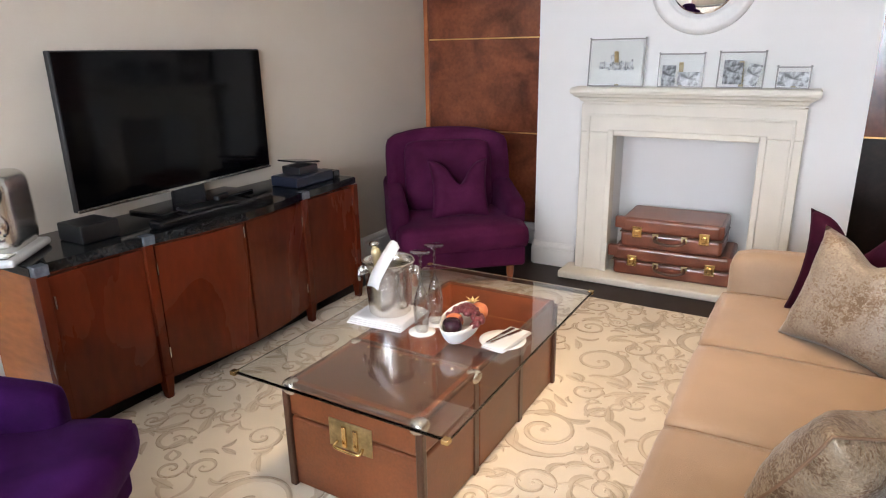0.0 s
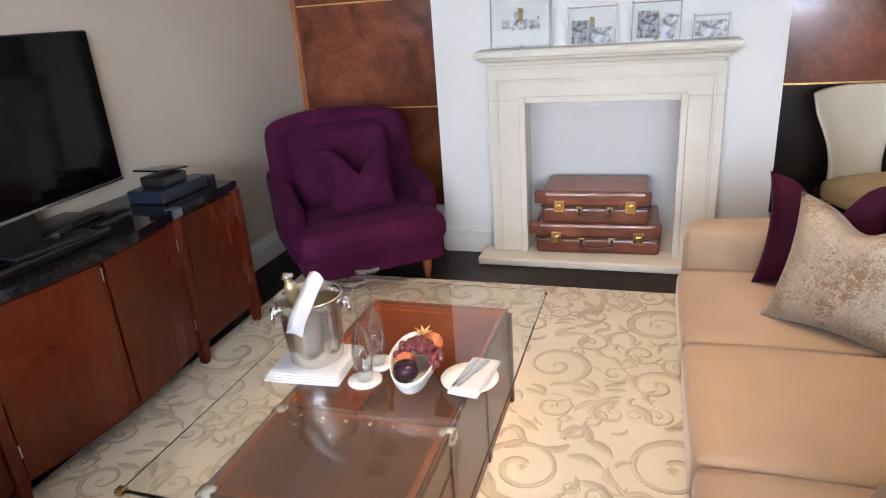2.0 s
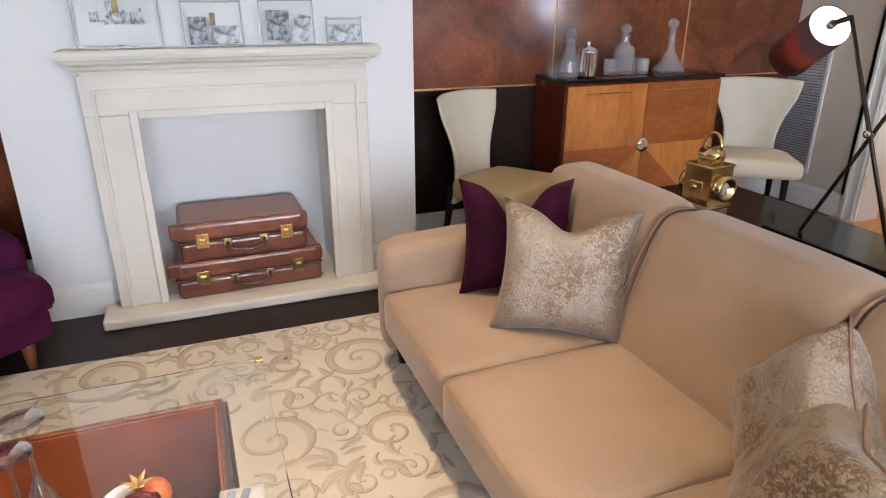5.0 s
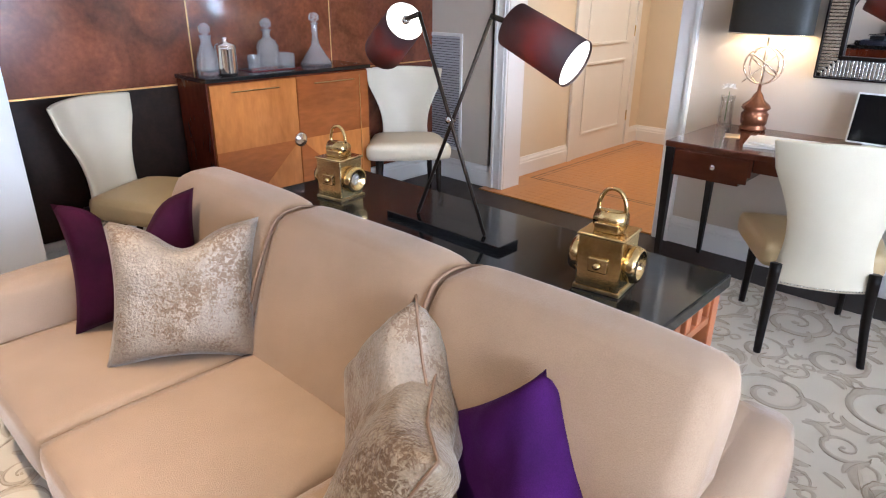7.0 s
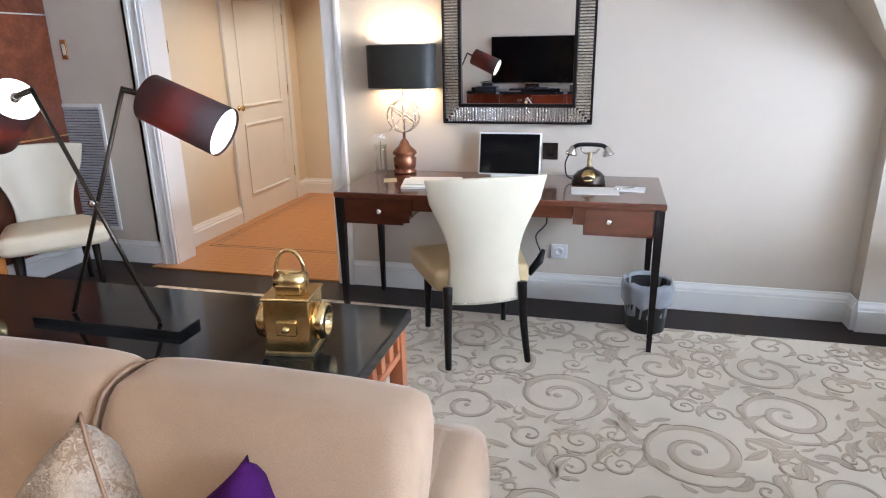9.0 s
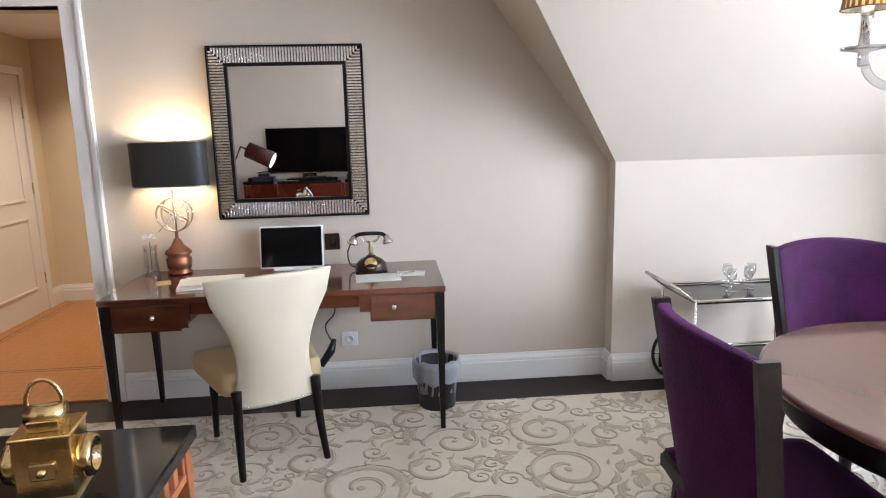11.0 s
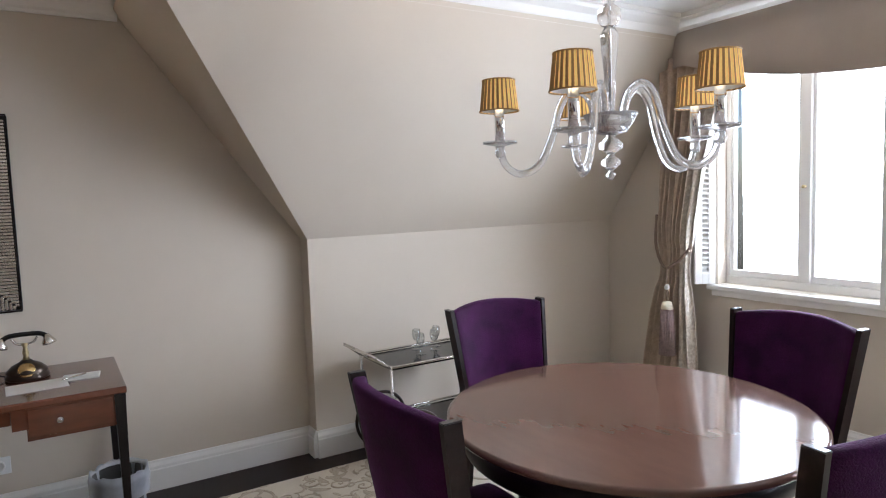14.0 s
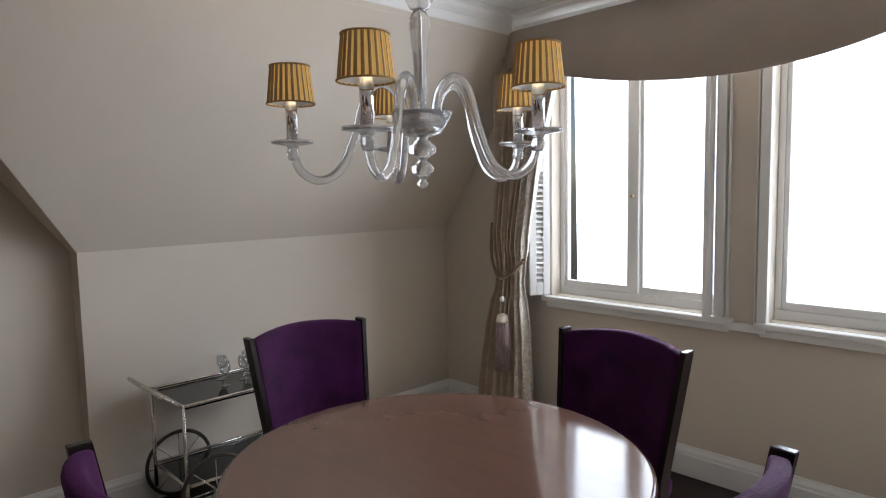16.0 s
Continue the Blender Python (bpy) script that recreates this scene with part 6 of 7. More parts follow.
for i, (a, b) in enumerate(WINS):
    window("window_%d" % (i + 1), a, b)


def shutter(x, y, rz, w, label):
    """A louvred shutter leaf hinged at its origin."""
    t = empty_thing("shutter", x, y, WZ0 + 0.005, rz, label, "shutter", "window shutters")
    h = WZ1 - WZ0 - 0.05
    for lo, hi in [((0, -0.013, 0), (0.045, 0.013, h)), ((w - 0.045, -0.013, 0), (w, 0.013, h)), ((0.045, -0.013, 0), (w - 0.045, 0.013, 0.07)), ((0.045, -0.013, h - 0.07), (w - 0.045, 0.013, h)), ((0.045, -0.013, h * 0.55), (w - 0.045, 0.013, h * 0.55 + 0.06))]:
        box("rail", lo, hi, TRIM, t, 0.003)
    bm = add_box(bmesh.new(), (0.044, -0.012, -0.003), (w - 0.044, 0.012, 0.003))
    for v in bm.verts:
        v.co.z += 0.012 if v.co.y < 0 else -0.012
    me = bpy.data.meshes.new("louvre")
    bm.to_mesh(me)
    bm.free()
    me.materials.append(TRIM)
    for z0, z1 in ((0.085, h * 0.55 - 0.01), (h * 0.55 + 0.075, h - 0.085)):
        n = int((z1 - z0) / 0.032)
        for i in range(n + 1):
            s = new("louvre", me)
            s.parent = t
            s.location = (0, 0, z0 + (z1 - z0) * i / n)
    return t


shutter(2.63, YS + 0.02, 60, 0.135, "white louvred shutter leaf folded back beside the curtain")
shutter(1.60, YS + 0.035, 96, 0.09, "narrow white louvred shutter leaf folded back at the pier")
struct(boxes("pier_trim", [((1.535, YS + 0.0005, WZ0 - 0.06), (1.585, YS + 0.035, WZ1)), ((1.325, YS + 0.0005, WZ0 - 0.06), (1.372, YS + 0.035, WZ1)), ((1.372, YS + 0.0005, WZ0 - 0.06), (1.535, YS + 0.03, WZ0 - 0.02)), ((1.518, YS + 0.0005, WZ0 - 0.02), (1.526, YS + 0.024, WZ1)), ((1.382, YS + 0.0005, WZ0 - 0.02), (1.390, YS + 0.024, WZ1))], TRIM, bevel=0.002), "white moulded boards framing the window pier", "trim")


def valance():
    """A shaped fabric pelmet: its lower edge falls and rises in a wide scallop."""
    bm = bmesh.new()
    n = 60
    x0, x1 = 2.92, -2.0
    front = []
    for i in range(n + 1):
        f = i / n
        x = x0 + (x1 - x0) * f
        d = x - 1.40
        low = min(2.30, 2.075 + (0.135 if d > 0 else 0.235) * d * d)
        depth = 0.26 * min(1, f * 4.92 / 0.2) ** 0.5
        y = YS + 0.012 + depth
        front.append((bm.verts.new((x, y, 2.504)), bm.verts.new((x, y + 0.004, 2.36)), bm.verts.new((x, y, low))))
    for a, b in zip(front, front[1:]):
        bm.faces.new((a[0], a[1], b[1], b[0])), bm.faces.new((a[1], a[2], b[2], b[1]))
    ob = put("pelmet", bm, VALANCE, None, True)
    m = ob.modifiers.new("thick", "SOLIDIFY")
    m.thickness = 0.012
    tagged(ob, "taupe silk pelmet with a scalloped lower edge", "pelmet")


valance()


def curtain(xc, label):
    """A full-length curtain gathered to one side by a cord."""
    t = empty_thing("curtain", xc, YS + 0.195, 0, 0, label, "curtain", "window curtains")
    bm = bmesh.new()
    n, k = 110, 44
    rows = []
    # free edge and wall edge of the cloth at rising heights
    levels = [0.0, 0.35, 0.70, 1.00, 1.30, 1.70, 2.15, 2.40]
    free = [-0.16, -0.155, -0.135, -0.10, -0.135, -0.215, -0.345, -0.40]
    held = [0.30, 0.265, 0.20, 0.115, 0.135, 0.10, 0.10, 0.10]
    for j in range(k + 1):
        z = 0.01 + 2.36 * j / k
        a, b = float(np.interp(z, levels, free)), float(np.interp(z, levels, held))
        row = []
        for i in range(n + 1):
            u = 2 * i / n - 1
            fold = 0.032 * math.sin(u * 22 + 0.7 * math.sin(z * 2)) + 0.010 * math.sin(u * 51 + z)
            pin = 0.55 if abs(z - 1.04) < 0.12 else 1.0
            row.append(bm.verts.new((a + (b - a) * (u + 1) / 2, fold * pin, z)))
        rows.append(row)
    for a, b in zip(rows, rows[1:]):
        for i in range(n):
            bm.faces.new((a[i], a[i + 1], b[i + 1], b[i]))
    ob = put("drape", bm, CURTAIN, t, True)
    ob.data.materials.append(CURTAINLIT)
    # pale damask strip at the free edge, with window light in its colour
    for q, f in enumerate(ob.data.polygons):
        f.material_index = 1 if q % n < 0.3 * n else 0
    ob.modifiers.new("thick", "SOLIDIFY").thickness = 0.004
    tube("tie_cord", curve_pts([(0.15, 0.0, 1.36), (0.12, 0.045, 1.16), (0.04, 0.065, 1.02), (-0.05, 0.055, 1.05), (-0.12, 0.01, 1.14)], 8), 0.010, BRONZEROPE, t)
    tube("tassel_cord", [(0.0, 0.085, 1.02), (-0.005, 0.09, 0.80)], 0.005, BRONZEROPE, t)
    lathe("tassel_bead", [(0, 0.87), (0.014, 0.875), (0.018, 0.89), (0.012, 0.905), (0, 0.91)], PLASTERWHITE, t, 16, pose(-0.005, 0.09, 0))
    lathe("tassel_head", [(0, 0.80), (0.03, 0.79), (0.038, 0.76), (0.04, 0.74), (0.0, 0.74)], CREAM, t, 20, pose(-0.005, 0.09, 0))
    bm = bmesh.new()
    for i in range(28):
        a = 2 * math.pi * i / 26
        add_tube(bm, [(-0.005 + 0.036 * math.cos(a), 0.09 + 0.036 * math.sin(a), 0.745), (-0.005 + 0.05 * math.cos(a), 0.09 + 0.05 * math.sin(a), 0.44)], 0.006, 5)
    tagged(put("tassel_fringe", bm, FRINGE, t, True), kind="stuff")
    return t


curtain(2.80, "champagne damask curtain tied back with a tasselled cord")


# ---- dining table and chairs ----
def dining_table():
    t = empty_thing("dining_table", 1.60, -0.37, 0, 0, "round polished rosewood dining table with a glass-smooth top", "table")
    lathe("top", [(0, 0.715), (0.60, 0.715), (0.635, 0.722), (0.643, 0.732), (0.643, 0.742), (0.637, 0.748), (0.630, 0.750), (0, 0.750)], TABLEWOOD, t, 96)
    for p in t.children[0].data.polygons:
        p.use_smooth = abs(p.normal.z) < 0.98
    lathe("apron", [(0.50, 0.63), (0.585, 0.63), (0.59, 0.64), (0.59, 0.714), (0.50, 0.714)], BLACKWOOD, t, 64)
    lathe("pedestal", [(0, 0.06), (0.13, 0.06), (0.13, 0.10), (0.08, 0.14), (0.07, 0.40), (0.10, 0.55), (0.22, 0.63), (0, 0.63)], BLACKWOOD, t, 32)
    for k in range(4):
        tube("foot", curve_pts([(0.09, 0, 0.12), (0.25, 0, 0.07), (0.40, 0, 0.022)], 6), 0.03, BLACKWOOD, t, 10, m=pose(0, 0, 0, 0, 0, 90 * k + 45), radii=[0.035 - 0.015 * i / 12 for i in range(13)])
    return t


dining_table()


def dining_chair(x, y, rz):
    t = empty_thing("dining_chair", x, y, 0, rz, "purple upholstered dining chair with a dark wooden frame", "chair", "chairs round the dining table")
    soft_block("seat", (-0.24, -0.26, 0.40), (0.24, 0.22, 0.485), DAMSON, t, 0.03, 0.012, 8)
    bm = bmesh.new()
    n, k = 14, 10
    gs = []
    for side in (0, 1):
        g = []
        for j in range(k + 1):
            f = j / k
            z = 0.33 + 0.615 * f
            row = []
            for i in range(n + 1):
                u = 2 * i / n - 1
                half = 0.222 + 0.055 * f
                curve = -0.075 * u * u
                yy = 0.245 + 0.075 * max(0, (z - 0.46) / 0.485) + curve
                row.append(bm.verts.new((u * half, yy - (0.05 if side == 0 else 0.0), z + 0.01 * f + 0.027 * (1 - u * u) * f)))
            g.append(row)
        gs.append(g)
        for j in range(k):
            for i in range(n):
                bm.faces.new((g[j][i], g[j][i + 1], g[j + 1][i + 1], g[j + 1][i]))
    a, b = gs
    for i in range(n):
        bm.faces.new((a[0][i], a[0][i + 1], b[0][i + 1], b[0][i])), bm.faces.new((a[k][i], a[k][i + 1], b[k][i + 1], b[k][i]))
    for j in range(k):
        bm.faces.new((a[j][0], a[j + 1][0], b[j + 1][0], b[j][0])), bm.faces.new((a[j][n], a[j + 1][n], b[j + 1][n], b[j][n]))
    ob = put("backrest", bm, DAMSON, t, True)
    bv = ob.modifiers.new("round", "BEVEL")
    bv.width, bv.segments, bv.limit_method, bv.angle_limit = 0.012, 2, "ANGLE", radians(50)
    for s in (-1, 1):
        bm = bmesh.new()
        prof = []
        for j in range(9):
            f = j / 8
            z = 0.965 * f
            y = 0.146 + 0.075 * max(0, (z - 0.46) / 0.485) + 0.05 * (1 - min(1, z / 0.42)) ** 2
            x = s * (0.242 + 0.047 * max(0, (z - 0.46) / 0.49))
            prof.append((x, y, z))
        vs = []
        for x_, y_, z_ in prof:
            vs.append([bm.verts.new((x_ + dx, y_ + dy, z_)) for dx, dy in ((-0.011, -0.028), (0.011, -0.028), (0.011, 0.028), (-0.011, 0.028))])
        for p, q in zip(vs, vs[1:]):
            for i in range(4):
                bm.faces.new((p[i], p[(i + 1) % 4], q[(i + 1) % 4], q[i]))
        bm.faces.new(vs[0]), bm.faces.new(vs[-1])
        put("back_post", bm, CHAIRWOOD, t)
        # glossy plate added so the plain post top shows a highlight
        box("post_cap", (s * 0.2903 - 0.012, 0.196, 0.9655), (s * 0.2903 + 0.012, 0.252, 0.969), BLACKGLOSS, t, 0.002)
        tube("leg", [(s * 0.205, -0.22, 0.41), (s * 0.21, -0.235, 0.0)], 0.02, CHAIRWOOD, t, 4, radii=[0.028, 0.018])
        boxes("side_rail", [((s * 0.215 - 0.014, -0.22, 0.36), (s * 0.215 + 0.014, 0.19, 0.405))], CHAIRWOOD, t, 0.002)
    boxes("front_rail", [((-0.2, -0.245, 0.36), (0.2, -0.215, 0.405)), ((-0.2, 0.17, 0.36), (0.2, 0.20, 0.42))], CHAIRWOOD, t, 0.002)
    boxes("back_panel", [((-0.205, 0.222, 0.44), (0.205, 0.243, 0.48))], CHAIRWOOD, t)
    return t


dining_chair(2.455, -0.597, -90)
dining_chair(1.555, -1.10, 174)
dining_chair(1.64, 0.30, 0)
dining_chair(0.939, -0.334, 85)


# ---- chandelier ----
def chandelier():
    t = empty_thing("chandelier", 1.76, -0.48, 1.572, 0, "clear glass five-arm chandelier with pleated gold shades", "chandelier")
    lathe("finial", [(0, 0), (0.008, 0.006), (0.02, 0.022), (0.008, 0.036), (0.012, 0.04), (0.036, 0.06), (0.036, 0.075), (0.012, 0.096), (0.014, 0.10), (0.045, 0.122), (0.045, 0.14), (0.016, 0.165), (0.02, 0.17)], CRYSTAL, t, 28)
    lathe("bowl", [(0.02, 0.17), (0.06, 0.18), (0.085, 0.215), (0.10, 0.245), (0.10, 0.25), (0.094, 0.25), (0.078, 0.222), (0.05, 0.20), (0, 0.20)], CRYSTAL, t, 32)
    lathe("hub", [(0, 0.185), (0.055, 0.19), (0.06, 0.225), (0.02, 0.245), (0, 0.245)], CHROME, t, 24)
    lathe("stem", [(0.014, 0.24), (0.02, 0.30), (0.022, 0.40), (0.032, 0.50), (0.034, 0.54), (0.018, 0.57), (0.03, 0.575), (0.044, 0.60), (0.044, 0.63), (0.016, 0.655), (0.036, 0.68), (0.036, 0.70), (0.014, 0.725), (0.012, 0.85), (0.012, 1.0)], CRYSTAL, t, 28)
    tube("rod", [(0, 0, 0.24), (0, 0, 1.0)], 0.005, CHROME, t)
    lathe("ceiling_rose", [(0, 0.975), (0.02, 0.98), (0.055, 1.0), (0.06, 1.0275), (0, 1.0275)], CHROME, t, 28)
    R = 0.42
    for k in range(5):
        m = pose(0, 0, 0, 0, 0, 46 + 72 * k)
        pts = curve_pts([(0.05, 0, 0.215), (0.075, 0, 0.31), (0.13, 0, 0.345), (0.18, 0, 0.30), (0.22, 0, 0.17), (0.27, 0, 0.07), (0.34, 0, 0.038), (0.40, 0, 0.075), (R, 0, 0.145)], 7)
        bm = bmesh.new()
        add_tube(bm, pts, 0.016, 20, radii=[0.0165 - 0.003 * (i / len(pts)) for i in range(len(pts))])
        for q, v in enumerate(bm.verts):
            if q % 2:
                v.co = pts[q // 20] + (v.co - pts[q // 20]) * 0.84
        put("glass_arm", bm, CRYSTAL, t, True, m)
        mm = m @ pose(R, 0, 0)
        lathe("drip_cup", [(0.014, 0.105), (0.022, 0.125), (0.016, 0.14), (0.02, 0.15), (0.068, 0.158), (0.068, 0.167), (0.018, 0.167), (0, 0.165)], CRYSTAL, t, 28, mm)
        lathe("candle_tube", [(0, 0.166), (0.019, 0.167), (0.019, 0.330), (0, 0.330)], CHROME, t, 20, mm)
        bm = bmesh.new()
        n = 96
        lo, hi = [], []
        for i in range(n):
            a = 2 * math.pi * i / n
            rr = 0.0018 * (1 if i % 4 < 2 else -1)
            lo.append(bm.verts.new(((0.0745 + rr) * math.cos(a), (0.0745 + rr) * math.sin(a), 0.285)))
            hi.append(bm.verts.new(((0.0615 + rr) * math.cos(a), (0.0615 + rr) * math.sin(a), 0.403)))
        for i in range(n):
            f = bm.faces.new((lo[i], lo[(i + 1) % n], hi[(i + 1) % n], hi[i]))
            # pleats alternate between the glowing and the darkened gold
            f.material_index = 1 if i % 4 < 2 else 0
        ob = put("pleated_shade", bm, GOLDGLOW, t, False, mm)
        ob.data.materials.append(GOLDUNLIT)
        for z, r in ((0.285, 0.0765), (0.403, 0.063)):
            tube("shade_binding", [(r * math.cos(a), r * math.sin(a), z) for a in np.linspace(0, 2 * math.pi, 37)[:-1]], 0.003, GOLDUNLIT, t, 6, True, mm)
        lathe("shade_lining", [(0.0705, 0.287), (0.0578, 0.401), (0.0572, 0.401), (0.0699, 0.287), (0.0705, 0.287)], PAPER, t, 40, mm)
        lathe("bulb", [(0, 0.331), (0.010, 0.334), (0.014, 0.352), (0.005, 0.376), (0, 0.38)], BULB, t, 14, mm)
        lamp("chandelier_light", "POINT", t.matrix_world @ mm @ Matrix.Translation((0, 0, 0.392)), 1.6, WARM, radius=0.02)
    return t


chandelier()


# ---- drinks trolley ----
def trolley():
    t = empty_thing("drinks_trolley", 3.30, -0.16, 0, 0, "silver drinks trolley with dark shelves and spoked wheels", "trolley")
    L = 0.72
    posts = [(-0.20, -0.02), (0.20, -0.02), (-0.20, -L), (0.20, -L)]
    for x, y in posts:
        tube("post", [(x, y, 0.10), (x, y, 0.615)], 0.009, SILVER, t)
    for z, name in ((0.585, "upper_shelf"), (0.20, "lower_shelf")):
        box(name, (-0.19, -L + 0.01, z), (0.19, -0.03, z + 0.012), GRANITE, t, 0.002)
        for a, b in ((posts[0], posts[1]), (posts[2], posts[3]), (posts[0], posts[2]), (posts[1], posts[3])):
            tube("shelf_rail", [(a[0], a[1], z + 0.02), (b[0], b[1], z + 0.02)], 0.008, SILVER, t)
    for x in (-0.20, 0.20):
        tube("handle_arm", [(x, -0.02, 0.60), (x, 0.075, 0.675)], 0.008, SILVER, t)
    tube("handle_bar", [(-0.215, 0.075, 0.675), (0.215, 0.075, 0.675)], 0.010, SILVER, t)
    for x in (-0.225, 0.225):
        box("hub", (x - 0.015, -0.165, 0.16), (x + 0.015, -0.135, 0.19), SILVER, t, 0.004)
        tube("tyre", [(x, -0.15 + 0.165 * math.cos(a), 0.175 + 0.165 * math.sin(a)) for a in np.linspace(0, 2 * math.pi, 49)[:-1]], 0.010, BRONZE, t, 8, True)
        for k in range(8):
            a = math.pi * k / 4
            tube("spoke", [(x, -0.15, 0.175), (x, -0.15 + 0.16 * math.cos(a), 0.175 + 0.16 * math.sin(a))], 0.003, SILVER, t, 5)
        lathe("castor", [(0, -0.01), (0.045, -0.01), (0.05, 0), (0.045, 0.01), (0, 0.01)], BLACKMATT, t, 20, pose(x * 0.88, -L, 0.05, 0, 90, 0))
    tube("axle", [(-0.225, -0.15, 0.175), (0.225, -0.15, 0.175)], 0.006, SILVER, t)
    return t


trolley()
for dx, dy in ((3.42, -0.52), (3.34, -0.60), (3.42, -0.66), (3.30, -0.48)):
    g = empty_thing("wine_glass", dx, dy, 0.5975, 0, "clear small stemmed glass on the trolley", "glass", "glasses on the trolley")
    lathe("glass_body", [(0, 0), (0.03, 0.0), (0.03, 0.002), (0.004, 0.006), (0.0035, 0.05), (0.02, 0.065), (0.028, 0.09), (0.024, 0.125), (0.0225, 0.125), (0.0262, 0.09), (0.018, 0.067), (0, 0.055)], GLASS, g, 20)

# ---- rings for the added ceiling spots ----
for sx, sy, power in SPOTS:
    s = empty_thing("ceiling_spot", sx, sy, ZC, 0, "small round recessed ceiling spotlight, unseen and added for warm light", "spotlight", "recessed ceiling spots")
    lathe("ring", [(0.035, -0.004), (0.05, -0.006), (0.052, -0.0005), (0.035, -0.0005)], CHROME, s, 24)


# ---- carved rug ----
def rug():
    x0, x1, y0, y1 = -1.85, 3.37, -1.98, 4.21
    t = tagged(box("rug", (x0, y0, 0.001), (x1, y1, 0.014), RUG, None, 0.005), "large cream wool rug carved with scrolling tendrils", "rug")
    rnd = random.Random(11)

    def ribbon(bm, pts, widths, h):
        prev = None
        for i, p in enumerate(pts):
            a, b = pts[max(0, i - 1)], pts[min(len(pts) - 1, i + 1)]
            dx, dy = b[0] - a[0], b[1] - a[1]
            l = math.hypot(dx, dy) or 1
            nx, ny = -dy / l, dx / l
            w = widths[i] / 2
            row = [bm.verts.new((p[0] + nx * w, p[1] + ny * w, 0.0135)), bm.verts.new((p[0] + nx * w * 0.4, p[1] + ny * w * 0.4, 0.014 + h)), bm.verts.new((p[0] - nx * w * 0.4, p[1] - ny * w * 0.4, 0.014 + h)), bm.verts.new((p[0] - nx * w, p[1] - ny * w, 0.0135))]
            if prev:
                for k in range(3):
                    bm.faces.new((prev[k], prev[k + 1], row[k + 1], row[k]))
            prev = row

    dark, pale = bmesh.new(), bmesh.new()
    placed = []
    tries = 0
    while tries < 9000:
        tries += 1
        r = rnd.choice((0.15, 0.12, 0.09, 0.065)) if tries > 260 else rnd.choice((0.22, 0.19, 0.16))
        cx, cy = rnd.uniform(x0 + r * 0.7, x1 - r * 0.7), rnd.uniform(y0 + r * 0.7, y1 - r * 0.7)
        if any((cx - px) ** 2 + (cy - py) ** 2 < (0.92 * (r + pr)) ** 2 for px, py, pr in placed):
            continue
        placed.append((cx, cy, r))
    for cx, cy, r in placed:
        s, a0 = rnd.choice((-1, 1)), rnd.uniform(0, 6.28)
        turns = 1.8 if r > 0.18 else 1.35
        n = 54 if r > 0.2 else 36
        pts, ws = [], []
        for i in range(n + 1):
            f = i / n
            rad = r * (0.13 + 0.80 * f ** 0.85)
            a = a0 + s * turns * 2 * math.pi * f
            pts.append((cx + rad * math.cos(a), cy + rad * math.sin(a)))
            ws.append(r * (0.10 + 0.13 * f) * (0.8 + 0.3 * math.sin(7 * f + a0)) * (1.0 if f < 0.85 else max(0.05, (1 - f) / 0.15)))
        ribbon(dark, pts, ws, 0.0045)
        # a dark line paints the relief's shade outside the turn and comes and goes
        rim = []
        for q, (px, py) in enumerate(pts):
            d = math.hypot(px - cx, py - cy) or 1
            k = 1 + 0.55 * ws[q] / d
            rim.append((cx + (px - cx) * k, cy + (py - cy) * k))
        ribbon(pale, rim, [0.0015 + 0.0045 * max(0, math.sin(0.16 * q + a0 * 3)) for q in range(len(rim))], 0.003)
        # round bud in the eye of the scroll, leaves along the outer turn
        bud = [(cx + 0.05 * r * math.cos(q) - 0.0, cy + 0.05 * r * math.sin(q)) for q in np.linspace(0, 5.6, 8)]
        ribbon(dark, bud, [r * 0.10] * len(bud), 0.004)
        for k in range(4 if r > 0.14 else 2):
            f = 0.62 + 0.12 * k
            i = min(n - 1, int(f * n))
            px, py = pts[i]
            ang = math.atan2(py - cy, px - cx) + s * 0.9
            leaf, lw = [], []
            for q in range(8):
                g = q / 7
                bend = ang + s * 0.9 * g
                leaf.append((px + r * 0.42 * g * math.cos(bend), py + r * 0.42 * g * math.sin(bend)))
                lw.append(r * 0.15 * math.sin(math.pi * (0.12 + 0.88 * g)) + 0.002)
            ribbon(dark, leaf, lw, 0.004)
            ribbon(pale, [(lx + 0.4 * w_, ly + 0.3 * w_) for (lx, ly), w_ in zip(leaf, lw)], [0.004 * math.sin(math.pi * q / 7) + 0.001 for q in range(8)], 0.0045)
    # loose leaves fill the ground between the scrolls
    for _ in range(4200):
        px, py, ang, L = rnd.uniform(x0, x1), rnd.uniform(y0, y1), rnd.uniform(0, 6.28), rnd.uniform(0.05, 0.13)
        if any((px - qx) ** 2 + (py - qy) ** 2 < (0.80 * qr) ** 2 for qx, qy, qr in placed):
            continue
        turn = rnd.uniform(-1.3, 1.3)
        leaf = [(px + L * q / 7 * math.cos(ang + turn * q / 7), py + L * q / 7 * math.sin(ang + turn * q / 7)) for q in range(8)]
        ribbon(pale, [(lx + 0.05 * L, ly - 0.04 * L) for lx, ly in leaf], [0.004 * math.sin(math.pi * q / 7) + 0.001 for q in range(8)], 0.0045)
        ribbon(dark, leaf, [0.36 * L * math.sin(math.pi * (0.1 + 0.9 * q / 7)) + 0.002 for q in range(8)], 0.004)
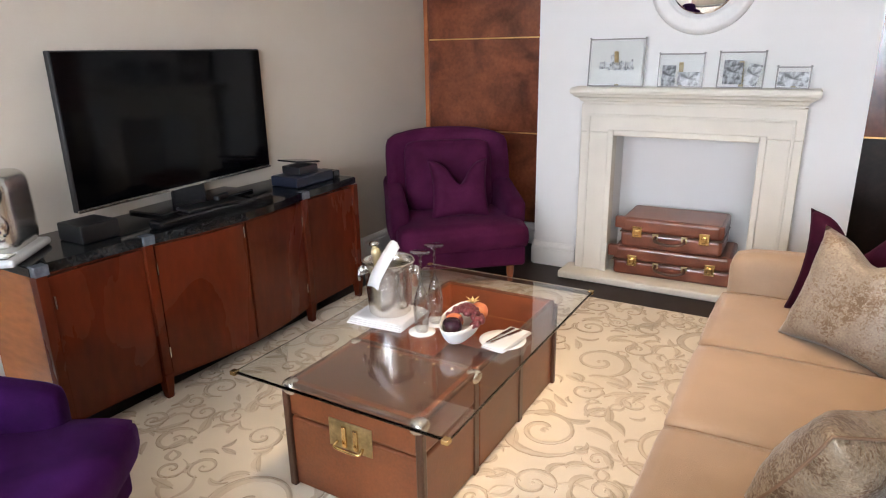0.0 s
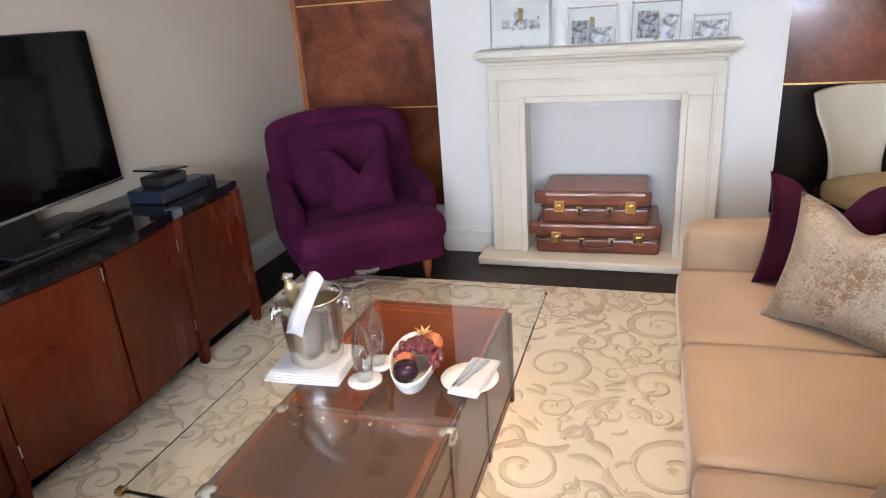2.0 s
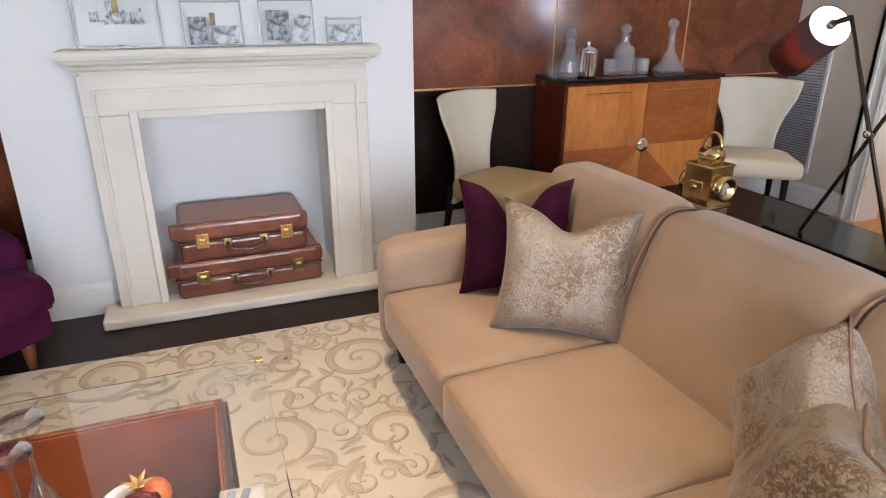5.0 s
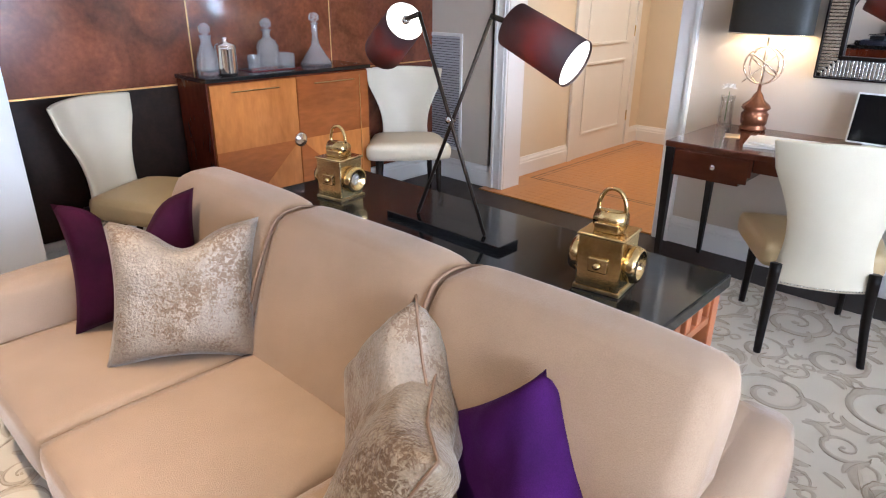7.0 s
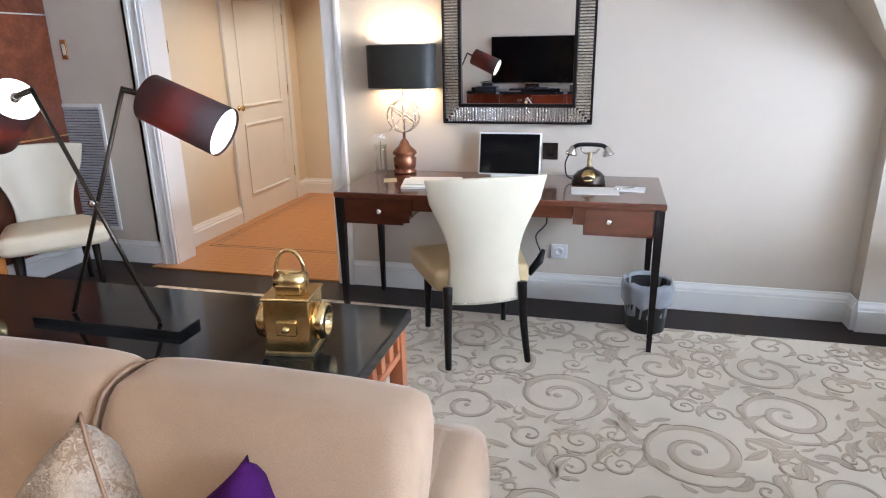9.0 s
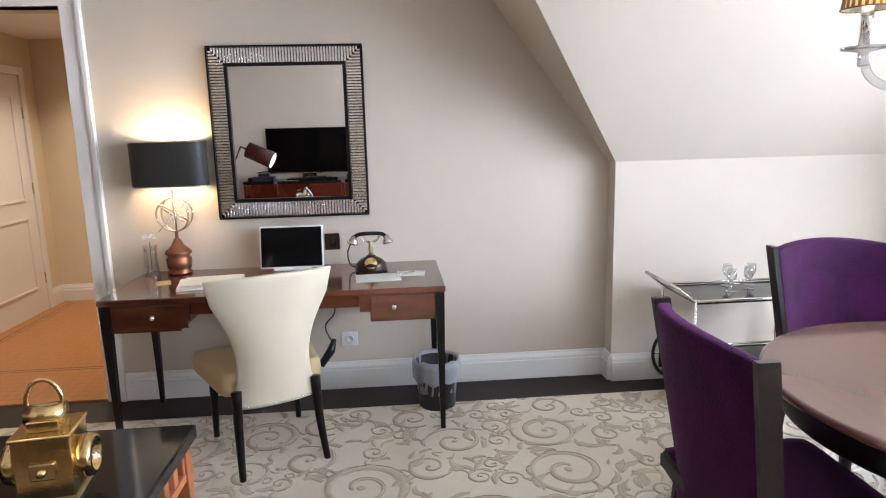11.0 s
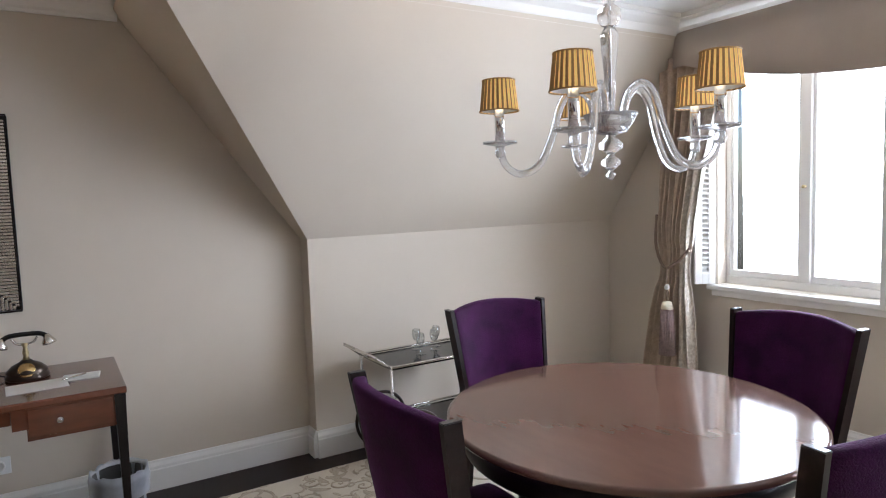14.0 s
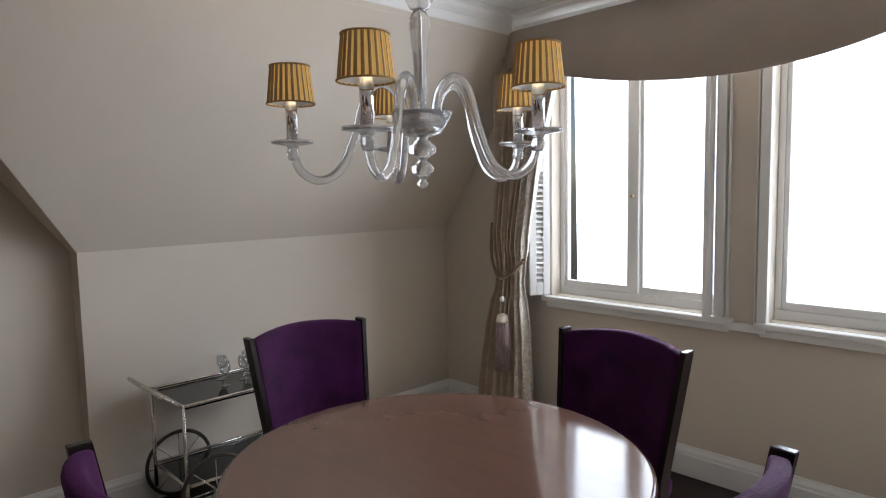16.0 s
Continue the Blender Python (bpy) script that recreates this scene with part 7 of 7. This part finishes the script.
    # stems that link neighbouring scrolls
    for i, (cx, cy, r) in enumerate(placed):
        near = sorted(placed, key=lambda p: (p[0] - cx) ** 2 + (p[1] - cy) ** 2)[1:3]
        for px, py, pr in near:
            d = math.hypot(px - cx, py - cy)
            if d < 1e-3 or d > 0.8:
                continue
            ux, uy = (px - cx) / d, (py - cy) / d
            st = []
            for q in range(10):
                g = q / 9
                off = 0.35 * min(r, pr) * math.sin(math.pi * g)
                dd = r * 0.8 + (d - r * 0.8 - pr * 0.8) * g if d > r * 0.8 + pr * 0.8 else d * g
                st.append((cx + ux * dd - uy * off, cy + uy * dd + ux * off))
            ribbon(dark, st, [0.006 + 0.012 * math.sin(math.pi * q / 9) for q in range(10)], 0.0035)
    for bm_, material, nm in ((dark, SCROLL, "carved_scroll"), (pale, SCROLLSHADE, "carved_edge")):
        for v in bm_.verts:
            v.co.x, v.co.y = min(x1 - 0.01, max(x0 + 0.01, v.co.x)), min(y1 - 0.01, max(y0 + 0.01, v.co.y))
        tagged(put(nm, bm_, material, t, True), kind="stuff")


rug()


# ---- hall parquet ----
def parquet():
    t = struct(box("hall_parquet", (XE + 0.001, 2.42, -0.004), (6.2, 4.52, 0.0088), OAK, bevel=0), "oak parquet floor of the hall with a dark inlaid border", "floor")
    rnd = random.Random(5)
    meshes = []
    for L in (0.42, 0.34):
        bm = add_box(bmesh.new(), (-0.0335, -L / 2, 0), (0.0335, L / 2, 0.008), 0.0012, 1)
        me = bpy.data.meshes.new("plank")
        bm.to_mesh(me)
        bm.free()
        me.materials.append(OAK)
        meshes.append((L, me))
    # straight rows on both sides of the inlay
    for i in range(8):
        for k in range(6):
            y = 2.62 + k * 0.36
            if y > 4.36:
                continue
            o = new("plank", meshes[1][1])
            o.parent = t
            o.matrix_basis = pose(3.735 + i * 0.0672, y, 0.0016)
    for i in range(26):
        for k in range(6):
            o = new("plank", meshes[1][1])
            o.parent = t
            o.matrix_basis = pose(4.3165 + i * 0.0672, 2.60 + k * 0.342 - (0.17 if i % 2 else 0), 0.0016 + 0.0003 * ((i + k) % 2))
    for lo, hi in [((4.235, 2.5, 0.002), (4.247, 4.40, 0.0102)), ((4.275, 2.5, 0.002), (4.282, 4.36, 0.0102)), ((4.235, 4.40, 0.002), (6.1, 4.412, 0.0102)), ((4.275, 4.36, 0.002), (6.1, 4.367, 0.0102))]:
        box("inlay_strip", lo, hi, OAKDARK, t, 0.0008)
    for k in range(10):
        o = new("plank", meshes[1][1])
        o.parent = t
        o.matrix_basis = pose(4.42 + (k % 5) * 0.345, 4.446 + (k // 5) * 0.068, 0.0016, 0, 0, 90)


parquet()
